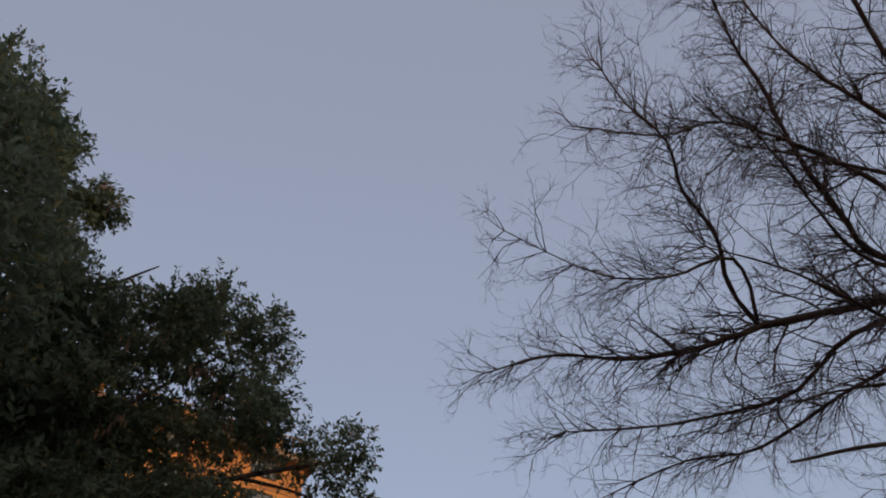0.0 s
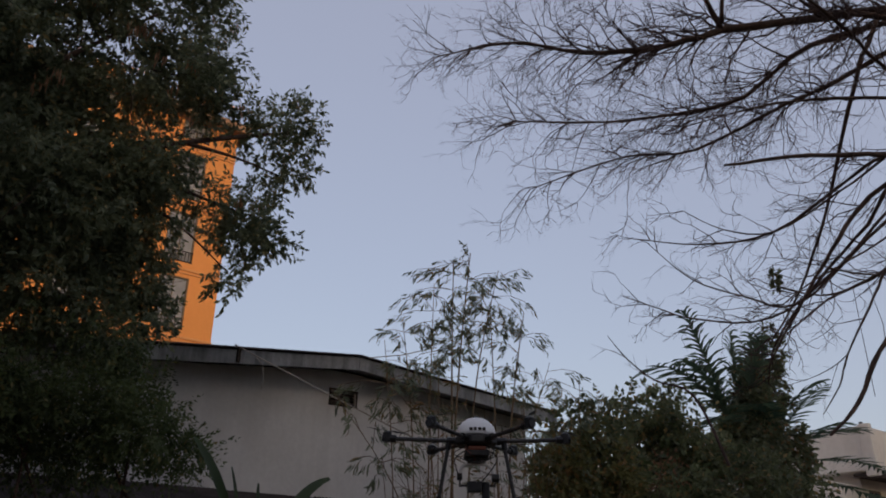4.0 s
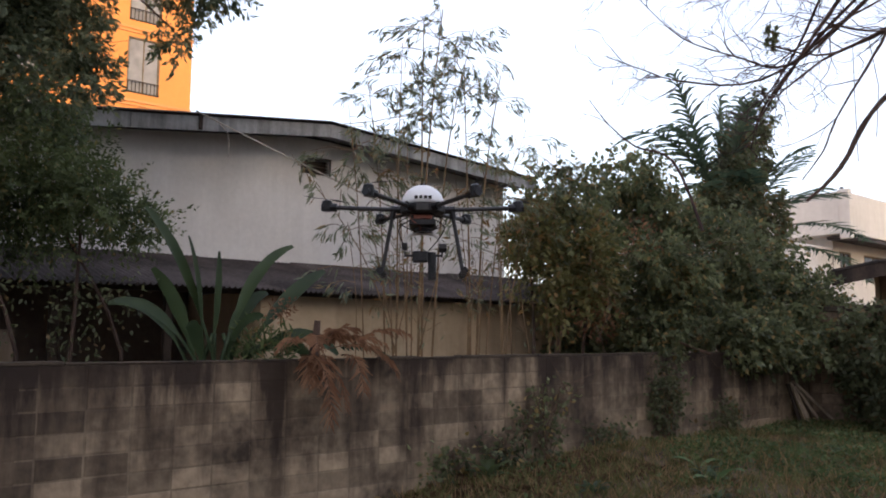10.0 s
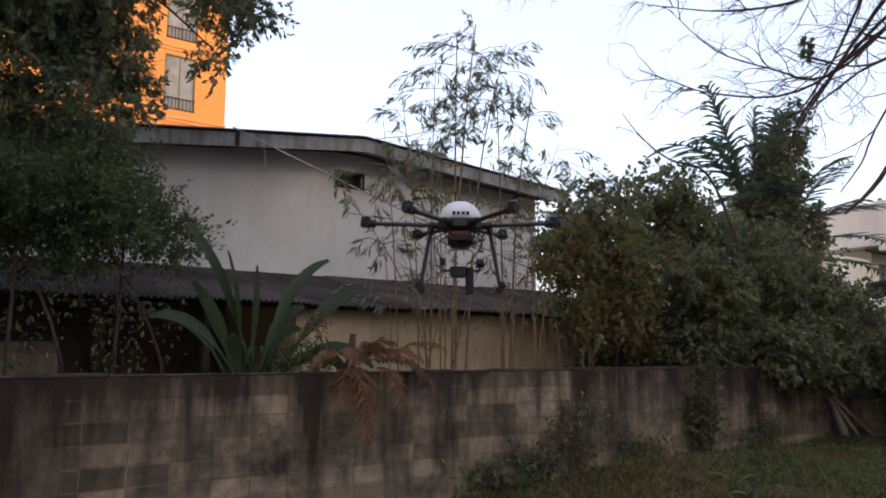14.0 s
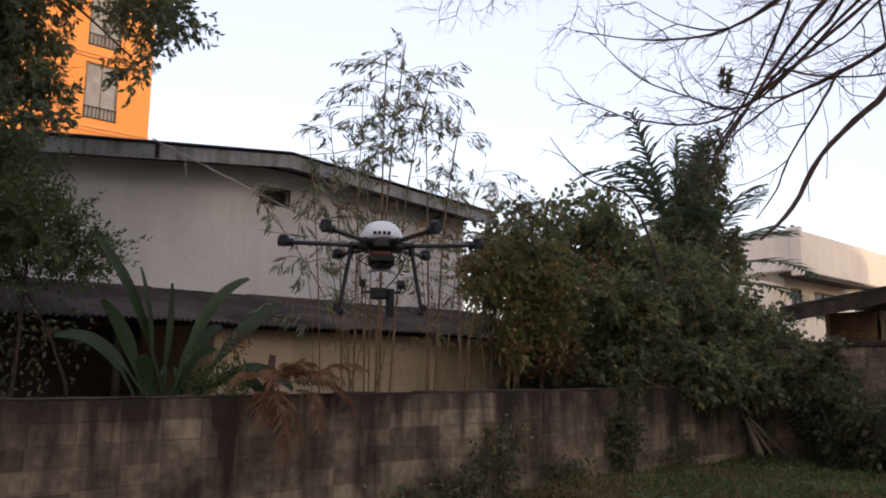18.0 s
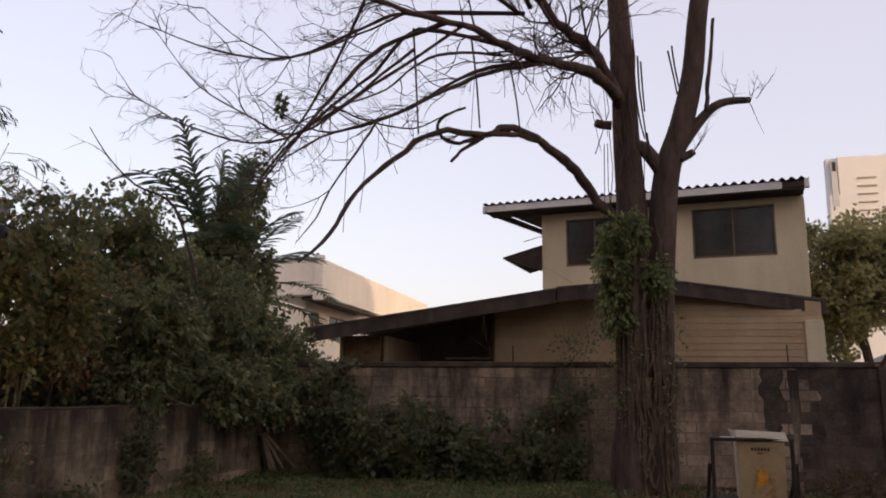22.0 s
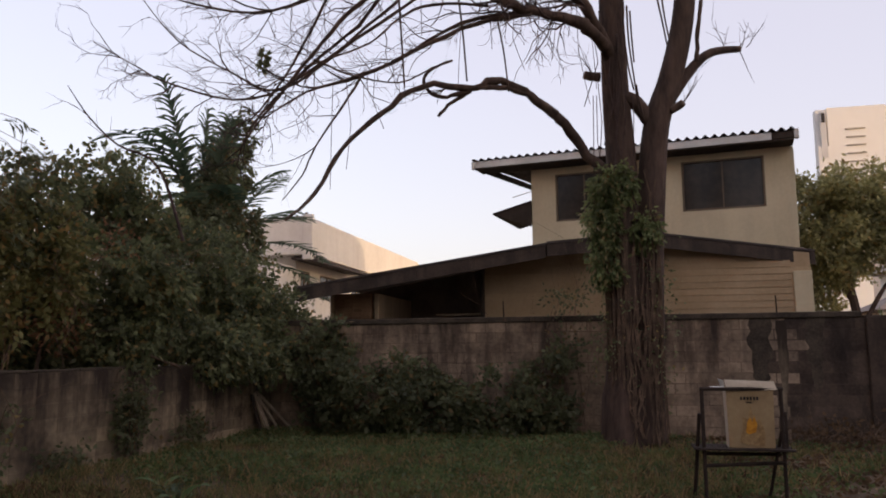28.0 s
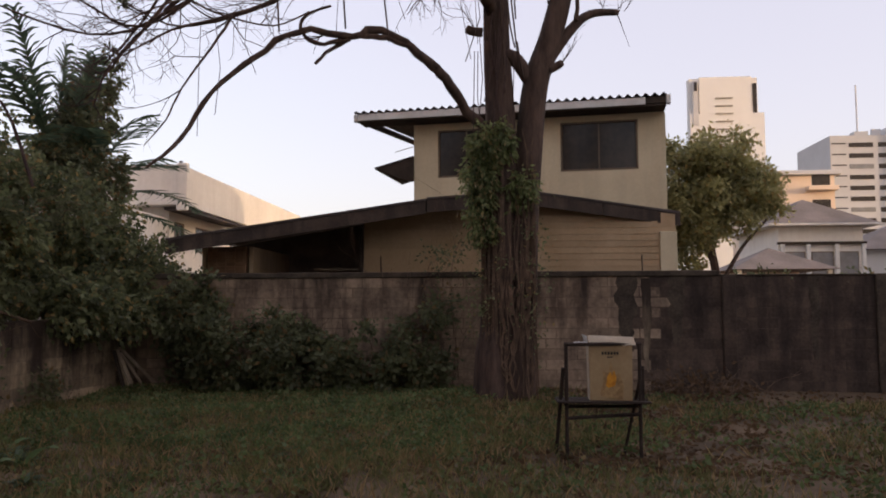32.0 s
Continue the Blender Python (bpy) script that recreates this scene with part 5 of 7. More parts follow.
def blade(s, rng, base, way, length, wide, droop, fold=0.25, rows=9, torn=0.0, stalk=0.0, twist=0.0):
    """A long leaf with a midrib fold that arches over."""
    p, d = Vector(base), Vector(way).normalized()
    side = d.cross(Vector((0, 0, 1)))
    side = side.normalized() if side.length > 0.05 else Vector((1, 0, 0))
    k = len(s.v)
    for i in range(rows + 1):
        t = i / rows
        w = wide * (0.10 + 0.9 * math.sin(math.pi * min(1, max(0.0, (t - stalk) / (1 - stalk)) * 0.93 + 0.03)) ** 0.7) * (1 - 0.2 * rng.random() * torn)
        up = side.cross(d).normalized()
        a, b = side * math.cos(twist) + up * math.sin(twist), up * math.cos(twist) - side * math.sin(twist)
        s.v += [tuple(p - a * w + b * w * fold), tuple(p), tuple(p + a * w + b * w * fold)]
        d = (d + Vector((0, 0, -droop / rows * (0.4 + 1.8 * t)))).normalized()
        p = p + d * (length / rows)
    for i in range(rows):
        a = k + i * 3
        s.f += [(a, a + 1, a + 4, a + 3), (a + 1, a + 2, a + 5, a + 4)]
    return s


banana = thing("banana_plant", "broad-leaved plant with long paddle leaves behind the wall", "plant", (3.5, 8.0, 0))
for k in range(7):
    x, y = 3.2 + 0.09 * k + rng.normal() * 0.08, 8.0 + rng.normal() * 0.12
    part("stalk", Shape().tube(*bent([(x, y, -0.1), (x + rng.normal() * 0.05, y, 0.9), (x + rng.normal() * 0.15, y, 1.7)], 0.045, 0.5), 7), BANANALEAF, banana, smooth=True)
BLADES = [((3.4, 7.95, 1.4), (-0.34, -0.05, 1.0), 1.80, 0.15, 0.70), ((3.5, 7.95, 1.4), (0.25, -0.05, 1.0), 1.55, 0.15, 1.25), ((3.7, 7.9, 1.45), (0.72, -0.05, 1.0), 1.40, 0.19, 0.45), ((3.2, 7.95, 1.4), (-0.6, -0.1, 0.9), 1.15, 0.12, 1.0),
          ((3.7, 7.9, 1.45), (0.85, -0.1, 0.55), 1.25, 0.17, 1.2), ((3.25, 8.0, 1.3), (-0.30, 0.05, 1.0), 1.20, 0.15, 0.7), ((3.4, 8.0, 1.3), (0.02, 0.0, 1.0), 1.30, 0.16, 0.5), ((3.5, 8.0, 1.3), (0.28, 0.05, 1.0), 1.10, 0.16, 1.3), ((3.3, 7.95, 1.3), (-0.12, -0.05, 1.0), 1.45, 0.14, 0.8),
          ((3.65, 7.9, 1.3), (0.6, -0.1, 0.7), 1.0, 0.15, 1.7), ((3.2, 8.1, 1.3), (-0.42, 0.1, 1.0), 1.2, 0.13, 1.4), ((3.45, 7.85, 1.2), (0.1, -0.25, 0.9), 0.95, 0.15, 1.5), ((3.25, 7.85, 1.2), (-0.2, -0.25, 0.9), 0.90, 0.14, 1.5), ((3.85, 7.85, 1.2), (0.9, -0.2, 0.35), 0.9, 0.14, 1.2)]
for base, w, ln, wd, dr in BLADES:
    part("leaf", blade(Shape(), rng, base, w, ln, wd * 0.56, dr, 0.30, 16, 0.5, 0.30, rng.choice([-1, 1]) * rng.uniform(0.7, 1.3)), BANANALEAF, banana, smooth=True)
at, way = clumps(rng, [(4.05, 7.7, 1.95, 0.16, 0.08, 0.12)], 14, 0.04, 7, 0.3)
part("withered_bloom", leaf_mesh("withered_bloom", DRYLEAF, at, way, 0.06, 0.4, rng=rng), LITTER, banana, "withered pale flower heads", kind="stuff")
at, way = clumps(rng, [(3.9, 7.75, 1.55, 0.35, 0.12, 0.18)], 40, 0.08, 9, 0.3)
way[:, 2] += 0.8
part("fern", leaf_mesh("fern", WEED, at, way, 0.13, 0.2, rng=rng), WEED, banana, kind="stuff")

bamboo = thing("bamboo", "slender bamboo clump with feathery tops behind the wall", "bamboo", (6.4, 8.2, 0))
tips = []
for x, y, tx, ty, tz, r in ((6.35, 8.2, 6.85, 8.3, 6.45, 0.024), (6.42, 8.25, 6.5, 8.3, 6.2, 0.024), (6.48, 8.2, 7.45, 8.3, 6.3, 0.020), (7.35, 8.25, 8.0, 8.3, 5.7, 0.024), (7.28, 8.2, 7.25, 8.3, 5.7, 0.020), (5.96, 8.2, 6.05, 8.2, 5.7, 0.016), (5.9, 8.25, 5.5, 8.2, 5.0, 0.015),
                            (5.45, 8.1, 5.2, 8.2, 4.65, 0.013), (7.4, 8.2, 8.55, 8.3, 4.95, 0.014), (8.98, 8.2, 9.25, 8.3, 4.75, 0.015), (9.02, 8.2, 9.85, 8.3, 4.65, 0.013), (6.3, 8.2, 4.45, 8.3, 3.9, 0.012), (7.32, 8.2, 6.9, 8.1, 4.0, 0.011), (8.95, 8.2, 8.45, 8.1, 3.9, 0.011), (5.4, 8.1, 5.15, 8.1, 3.1, 0.010)):
    pts = [(x, y, -0.1), (x + (tx - x) * 0.15 + rng.normal() * 0.03, y, tz * 0.35), (x + (tx - x) * 0.45, (y + ty) / 2, tz * 0.7), (tx, ty, tz)]
    line, rad = bent(pts, r * 0.95, 0.3, 6)
    rad = [q * (1.18 if i % 3 == 0 else 1.0) for i, q in enumerate(rad)]
    part("culm", Shape().tube(line, rad, 6), CULM, bamboo)
    tips += [(line[int((len(line) - 1) * q)], tz) for q in rng.uniform(0.62, 1.0, int(3 + tz * 2.2) if tx > 4.6 else 5) ** 0.8]
side_twigs, at, way = Shape(), [], []
for p, tz in tips:
    d = Vector((rng.normal(), rng.normal() * 0.6, rng.uniform(0.0, 0.6))).normalized()
    ln = rng.uniform(0.2, 0.62)
    q1, q2 = p + d * ln * 0.55, p + d * ln + Vector((0, 0, -0.16 * ln))
    side_twigs.tube([p, q1, q2], 0.005, 3, cap=False)
    for u in (0.55, 0.8, 1.0):
        o = p + (q2 - p) * u
        fan = Vector((d.x * 0.7 + rng.normal() * 0.2, d.y * 0.5, -0.45)).normalized()
        across = fan.cross(Vector(rng.normal(size=3))).normalized()
        for k in range(8):
            at.append(o + Vector(rng.normal(size=3) * 0.02) + fan * 0.026 * k)
            way.append(fan + across * (k - 3.5) * 0.23 + Vector((0, 0, -0.15)) + Vector(rng.normal(size=3) * 0.12))
for k in range(17):
    x = rng.choice([5.9, 6.2, 6.35, 7.15, 7.9, 8.6]) + rng.normal() * 0.12
    lean = rng.normal() * 0.35
    top = rng.uniform(2.6, 4.3)
    pts = [Vector((x, 8.15, 0.3)), Vector((x + lean * 0.3, 8.15, top * 0.55)), Vector((x + lean, 8.15, top))]
    side_twigs.tube(pts, [0.011, 0.009, 0.004], 4, cap=False)
    for _ in range(5):
        u = rng.uniform(0.1, 0.9)
        q = pts[1].lerp(pts[2], u)
        side_twigs.tube([q, q + Vector((rng.normal() * 0.22, rng.normal() * 0.1, rng.uniform(0.1, 0.4)))], 0.0035, 3, cap=False)
        for _ in range(3):
            at.append(q + Vector(rng.normal(size=3) * 0.12))
            way.append(Vector((rng.normal() * 0.6, rng.normal() * 0.5, -0.4 + rng.normal() * 0.4)))
low_at, low_way = [], []
for _ in range(95):
    p = Vector((rng.choice([6.05, 6.4, 7.2, 7.5, 8.3, 8.9]) + rng.normal() * 0.28, 8.2 + rng.normal() * 0.12, rng.uniform(2.0, 4.3)))
    d = Vector((rng.normal(), rng.normal() * 0.4, rng.uniform(-0.1, 0.5))).normalized()
    q = p + d * rng.uniform(0.15, 0.4)
    side_twigs.tube([p, q], 0.0035, 3, cap=False)
    for k in range(5):
        low_at.append(p.lerp(q, 0.4 + 0.15 * k))
        low_way.append(d * 0.6 + Vector(rng.normal(size=3) * 0.5) + Vector((0, 0, -0.5)))
part("lower_leaves", leaf_mesh("lower_leaves", LOWBAMBOO, np.array(low_at), np.array(low_way), 0.115, 0.26, rng=rng), LOWBAMBOO, bamboo, "olive and browning lower leaves", kind="stuff")
part("side_growth", side_twigs, CULM, bamboo, kind="stuff")
part("foliage", leaf_mesh("foliage", BAMBOOLEAF, np.array(at), np.array(way), 0.135, 0.17, rng=rng), BAMBOOLEAF, bamboo, "narrow drooping grey-green leaves", kind="stuff")

bush = thing("creeper_thicket", "dense thicket of creepers spilling over the block wall", "shrub", (12, 8.6, 0))
for k in range(12):
    x = 8.8 + k * 0.72
    part("stem", Shape().tube(*bent([(x, 8.7, -0.1), (x + rng.normal() * 0.2, 8.5, 1.4), (x + rng.normal() * 0.5, 8.3, 2.8)], 0.04, 0.4), 5), BARK, bush)
BUSH = [(12.0, 8.9, 4.42, 0.6, 0.6, 0.5), (9.05, 8.8, 3.5, 0.36, 0.35, 0.6), (12.2, 9.3, 1.7, 1.0, 0.3, 0.5), (14.2, 9.3, 1.8, 1.2, 0.3, 0.6), (11.0, 9.3, 2.2, 0.5, 0.3, 0.6), (15.8, 9.2, 1.9, 0.8, 0.3, 0.6), (11.4, 8.7, 1.75, 0.9, 0.4, 0.5), (13.0, 8.9, 1.7, 1.3, 0.4, 0.45), (10.8, 8.7, 1.7, 0.5, 0.4, 0.45), (9.9, 8.7, 3.45, 0.75, 0.6, 0.7), (9.9, 8.7, 2.7, 0.35, 0.4, 0.6), (11.9, 8.9, 4.15, 0.85, 0.8, 0.85), (13.4, 9.0, 3.6, 1.2, 0.9, 0.9), (12.2, 8.3, 2.7, 2.4, 1.0, 0.95), (14.6, 8.6, 3.1, 1.6, 1.0, 1.0), (10.9, 8.4, 2.3, 0.9, 0.8, 0.75), (15.6, 8.3, 2.3, 1.4, 1.1, 1.1),
        (12.6, 7.7, 1.75, 1.8, 0.7, 0.6), (14.4, 7.5, 1.8, 1.3, 0.7, 0.5), (16.6, 8.6, 2.4, 1.3, 1.2, 0.9), (15.4, 6.7, 1.85, 0.6, 0.5, 0.5)]
at, way = sprays(rng, tufts(rng, BUSH, 195, 0.44, 0.72), 7600, 10, 0.30, 0.45, 0.35)
part("foliage", leaf_mesh("foliage", BUSHLEAF, at, way, 0.105, 0.62, rng=rng), BUSHLEAF, bush, "dark glossy creeper leaves, some yellowing", kind="stuff")
at, way = clumps(rng, [(*q[:3], q[3] * 1.03, q[4] * 1.05, q[5] * 1.05) for q in BUSH], 130, 0.10, 14, 0.93)
part("young_foliage", leaf_mesh("young_foliage", SHRUBLEAF, at, way, 0.13, 0.6, rng=rng), SHRUBLEAF, bush, "lighter young creeper sprigs", kind="stuff")
at, way = clumps(rng, [(8.55, 8.4, 3.15, 0.34, 0.2, 0.85), (8.95, 8.2, 2.7, 0.3, 0.2, 1.1), (11.6, 7.6, 2.6, 0.3, 0.2, 0.6), (9.6, 7.9, 2.8, 0.4, 0.3, 0.9), (9.5, 8.3, 3.9, 0.12, 0.12, 0.5)], 460, 0.11, 9, 0.2)
part("yellowing_foliage", leaf_mesh("yellowing_foliage", YELLOWLEAF, at, way, 0.11, 0.5, rng=rng), SUNNYLEAF, bush, "yellow-green leafy sprays", kind="stuff")
at, way = clumps(rng, [(12.9, 8.5, 4.0, 0.5, 0.4, 0.5), (13.6, 8.4, 3.4, 0.6, 0.3, 0.35), (9.9, 8.1, 2.2, 0.4, 0.3, 0.5), (11.0, 8.0, 3.3, 0.4, 0.3, 0.4)], 110, 0.10, 10, 0.2)
part("withered_foliage", leaf_mesh("withered_foliage", DRYLEAF, at, way, 0.10, 0.4, rng=rng), DRYLEAF, bush, "withered reddish brown leaves", kind="stuff")
part("fallen_pole", Shape().tube([(10.9, 7.7, 1.75), (11.8, 7.25, 1.40)], 0.025, 6), VINE, bush, "dead stick poking out")
part("dead_branch", Shape().tube(*bent([(11.17, 6.9, 3.4), (10.91, 7.23, 4.57), (10.72, 7.84, 4.92), (10.55, 8.26, 5.36), (10.4, 8.56, 5.85)], 0.028, 0.2), 6), TWIG, bush, "bare dead branch above the leaves")
bines = Shape()
for q in ((10.72, 7.84, 4.92), (10.55, 8.26, 5.36), (10.91, 7.23, 4.57)):
    grow(bines, rng, q, (-0.4, 0.6, 0.8), 0.6, 0.008, 1, 0.0, 0.4, 3)
for _ in range(40):
    grow(bines, rng, (rng.uniform(9, 16), 7.6, rng.uniform(1.5, 3.5)), (rng.normal(), -0.4, rng.normal()), rng.uniform(0.5, 1.2), 0.008, 1, 0.2, 0.4, 2)
part("bare_tangle", bines, VINE, bush, kind="stuff")

palm = thing("palm", "creeper-hung palm with feathered fronds above the thicket", "palm", (17.2, 10, 0))
part("trunk", Shape().tube(*bent([(17.0, 10.0, -0.1), (17.05, 10.0, 2.5), (17.2, 10.0, 4.9)], 0.16, 0.8), 9), BARK, palm, smooth=True)


def frond(s, rib, rng, base, way, length, droop, leaf=0.42, n=24, wide=0.034, mess=0.07, sag=0.12):
    p, d = Vector(base), Vector(way).normalized()
    pts = [p.copy()]
    for i in range(n):
        t = i / n
        d = (d + Vector((0, 0, -droop / n * (0.3 + 1.6 * t)))).normalized()
        p = p + d * (length / n)
        pts.append(p.copy())
        side = d.cross(Vector((0, 0, 1)))
        side = side.normalized() if side.length > 0.1 else Vector((1, 0, 0))
        up = side.cross(d)
        if t > 0.12:
            ln = leaf * (0.45 + 0.75 * math.sin(math.pi * min(1, t * 0.95)))
            for sg in (-1, 1):
                w = (side * sg * 0.9 + d * 0.75 + up * 0.15 + Vector((0, 0, -sag)) + Vector(rng.normal(size=3) * mess)).normalized()
                c = d * wide
                k = len(s.v)
                s.v += [tuple(p - c), tuple(p + w * ln * 0.55 + c * 0.9), tuple(p + w * ln + Vector((0, 0, -0.06))), tuple(p + c)]
                s.f += [(k, k + 1, k + 3), (k + 1, k + 2, k + 3)]
    rib.tube(pts, [min(0.03, wide * 0.6) * (1 - 0.8 * i / n) for i in range(n + 1)], 4)


part("trunk", Shape().tube(*bent([(18.3, 10.1, -0.1), (18.35, 10.1, 2.5), (18.4, 10.0, 4.9)], 0.14, 0.8), 9), BARK, palm, smooth=True)
FRONDS = [((16.8, 10, 5.0), (-0.42, 0.1, 1.1), 3.15, 0.15), ((16.6, 10, 5.2), (-1.0, 0.1, 1.0), 3.3, 1.35), ((16.9, 10, 5.0), (0.08, 0.0, 1.3), 2.6, 0.3), ((17.2, 10, 5.0), (0.32, 0, 1.1), 2.9, 0.3), ((18.4, 10, 5.0), (1.0, -0.1, 0.85), 3.0, 0.25), ((18.5, 9.9, 4.8), (1.1, -0.2, 0.45), 3.4, 0.35),
          ((18.7, 9.9, 4.4), (1.1, -0.2, 0.30), 4.2, 0.6), ((18.4, 9.8, 3.9), (1.2, -0.3, 0.20), 4.0, 0.8), ((17.0, 9.9, 4.8), (-0.1, -0.3, 1.2), 2.5, 0.7), ((17.4, 9.8, 4.6), (0.4, -0.4, 1.0), 2.4, 0.9), ((16.9, 9.9, 4.6), (-0.9, -0.2, 0.7), 2.2, 1.2), ((18.0, 10.1, 4.8), (0.45, 0.2, 1.2), 2.9, 0.4), ((17.3, 9.7, 4.4), (-0.5, -0.3, 0.9), 2.0, 1.3), ((17.6, 9.9, 5.0), (0.4, 0.1, 1.0), 2.7, 0.5), ((16.6, 9.9, 5.0), (-0.7, 0.0, 1.0), 2.4, 0.9), ((18.4, 9.9, 4.6), (1.0, -0.2, 0.65), 2.9, 0.45)]
for base, w, ln, dr in FRONDS:
    fs, rib = Shape(), Shape()
    frond(fs, rib, rng, base, w, ln, dr, 0.56, 24, 0.068, 0.13, 0.28)
    fr = part("frond", fs, PALMLEAF, palm, kind="stuff")
    part("midrib", rib, PALMLEAF, fr)
at, way = sprays(rng, [(18.55, 9.8, 7.35, 0.22, 0.3, 0.65), (18.45, 9.8, 6.3, 0.26, 0.3, 0.7), (17.2, 9.7, 5.5, 0.8, 0.5, 0.7), (17.2, 9.7, 6.4, 0.35, 0.3, 0.5), (16.7, 9.6, 4.7, 0.9, 0.6, 0.8), (18.3, 9.7, 4.7, 0.7, 0.5, 0.8), (15.9, 9.5, 4.5, 0.7, 0.5, 0.6)], 1500, 9, 0.26, 0.3, 0.5)
part("hanging_creeper", leaf_mesh("hanging_creeper", DARKLEAF, at, way, 0.13, 0.55, rng=rng), DARKLEAF, palm, "dark creeper draped over the fronds", kind="stuff")

hedge = thing("creeper_hedge", "low dark creeper bank against the far wall", "shrub", (15, 4, 0))
HEDGE = [(15.15, 5.9, 0.7, 0.45, 0.6, 0.8), (15.0, 5.0, 0.75, 0.7, 0.9, 0.95), (15.1, 3.9, 0.55, 0.6, 0.8, 0.6), (15.1, 2.6, 0.55, 0.6, 0.8, 0.65), (15.2, 1.7, 0.7, 0.45, 0.6, 0.8), (15.3, 1.4, 1.6, 0.25, 0.35, 0.6), (15.3, 6.4, 1.8, 0.5, 0.6, 0.6)]
at, way = clumps(rng, tufts(rng, HEDGE, 120, 0.28, 0.7), 1100, 0.08, 17, 0.5)
part("foliage", leaf_mesh("foliage", DARKLEAF, at, way, 0.12, 0.6, rng=rng), DARKLEAF, hedge, kind="stuff")
st = Shape()
for _ in range(24):
    grow(st, rng, (15.45, rng.uniform(1.0, 7.0), 0.0), (-0.3, rng.normal() * 0.4, 1), rng.uniform(0.9, 2.2), 0.012, 1, 0.0, 0.3, 2)
part("stem_tangle", st, VINE, hedge, kind="stuff")

wallvine = thing("wall_creeper", "thin dry creeper trailing up over the wall top", "creeper", (15.4, 1.2, 0))
st = Shape()
for y, top in ((1.2, 2.9), (1.35, 2.75), (0.9, 2.7), (2.2, 2.6)):
    grow(st, rng, (15.5, y, 0.2), (0.0, 0.02, 1), top, 0.010, 2, -0.02, 0.14, 3)
part("stem_tangle", st, VINE, wallvine, kind="stuff")
at, way = clumps(rng, [(15.45, 1.25, 2.6, 0.1, 0.55, 0.2), (15.4, 1.2, 1.8, 0.12, 0.35, 0.5)], 60, 0.08, 5, 0.2)
part("leaves", leaf_mesh("leaves", DARKLEAF, at, way, 0.08, 0.6, rng=rng), DARKLEAF, wallvine, kind="stuff")

topvine = thing("wall_top_weeds", "straggling weeds growing along the far wall top", "weed", (15.8, -6, 2.0))
at, way = clumps(rng, [(15.8, -5.0, 2.15, 0.15, 0.7, 0.12), (15.8, -6.6, 2.15, 0.15, 0.6, 0.15), (15.8, -8.2, 2.2, 0.15, 0.9, 0.2), (15.9, -9.6, 2.5, 0.3, 0.5, 0.5)], 130, 0.08, 8, 0.2)
way[:, 2] += 0.6
part("foliage", leaf_mesh("foliage", BUSHLEAF, at, way, 0.10, 0.5, rng=rng), BUSHLEAF, topvine, kind="stuff")

far_tree = thing("tree", "round-crowned green tree beside the two-storey house", "tree", (28, -7.8, 0))
part("trunk", Shape().tube(*bent([(28, -7.6, -0.1), (28, -7.5, 2.0), (28, -7.2, 4.0)], 0.2, 0.6), 8), BARK, far_tree)
part("limb", Shape().tube(*bent([(28, -7.5, 2.2), (28, -8.3, 3.6), (28, -9.2, 4.6)], 0.1, 0.4), 6), BARK, far_tree)
part("limb", Shape().tube(*bent([(28, -7.4, 3.0), (28, -6.6, 4.4), (28, -6.1, 5.8)], 0.1, 0.4), 6), BARK, far_tree)
FAR = [(28, -6.2, 3.2, 0.9, 0.6, 0.9), (28, -8.0, 7.3, 0.4, 0.4, 0.4), (28, -6.3, 6.6, 0.9, 1.0, 1.0), (28, -7.6, 6.4, 1.1, 1.1, 1.1), (28, -8.6, 5.6, 1.0, 0.9, 0.8), (28, -7.2, 5.0, 1.3, 1.5, 1.1), (28, -9.3, 5.1, 0.6, 0.45, 0.4), (28, -6.2, 4.3, 0.9, 0.8, 1.1), (28, -8.2, 4.7, 0.9, 0.8, 0.5)]
at, way = clumps(rng, tufts(rng, FAR, 130, 0.5, 0.6), 1300, 0.14, 16, 0.45)
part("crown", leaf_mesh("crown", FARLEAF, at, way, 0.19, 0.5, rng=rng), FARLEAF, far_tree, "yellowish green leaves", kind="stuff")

dry = thing("dead_frond", "rust-brown dead fronds hanging over the block wall", "frond", (4.5, 7.6, 1.4))
part("stump", Shape().tube([(4.45, 7.75, 0.9), (4.5, 7.72, 1.5), (4.52, 7.7, 1.85)], [0.07, 0.06, 0.035], 7), BARK, dry)
for k in range(15):
    if k < 9:
        base, w, ln, dr = (4.5 + rng.normal() * 0.15, 7.5, 1.50 + rng.random() * 0.1), (rng.uniform(-0.9, 1.1), -0.3, rng.uniform(0.1, 0.35)), rng.uniform(0.6, 1.05), rng.uniform(0.9, 1.7)
    else:
        base, w, ln, dr = (4.35 + rng.normal() * 0.16, 7.40, 1.46), (rng.normal() * 0.22, -0.3, 0.05), rng.uniform(0.45, 1.15), rng.uniform(2.2, 2.9)
    fs, rib = Shape(), Shape()
    frond(fs, rib, rng, base, w, ln, dr, 0.14, 20, 0.013, 0.25, 0.25)
    fr = part("frond", fs, DRYLEAF, dry, kind="stuff")
    part("midrib", rib, LITTER, fr)
gs, rib = Shape(), Shape()
frond(gs, rib, rng, (4.6, 7.7, 1.5), (1.0, -0.1, 0.25), 0.95, 0.9, 0.12, 20)
part("green_frond", gs, PALMLEAF, dry, "still green frond")

# ---- ground cover ----
def strew(rng, n, x0, x1, y0, y1):
    p = np.stack([rng.uniform(x0, x1, n), rng.uniform(y0, y1, n), np.zeros(n)], 1)
    p[:, 2] = [ground_z(x, y) for x, y in p[:, :2]]
    return p


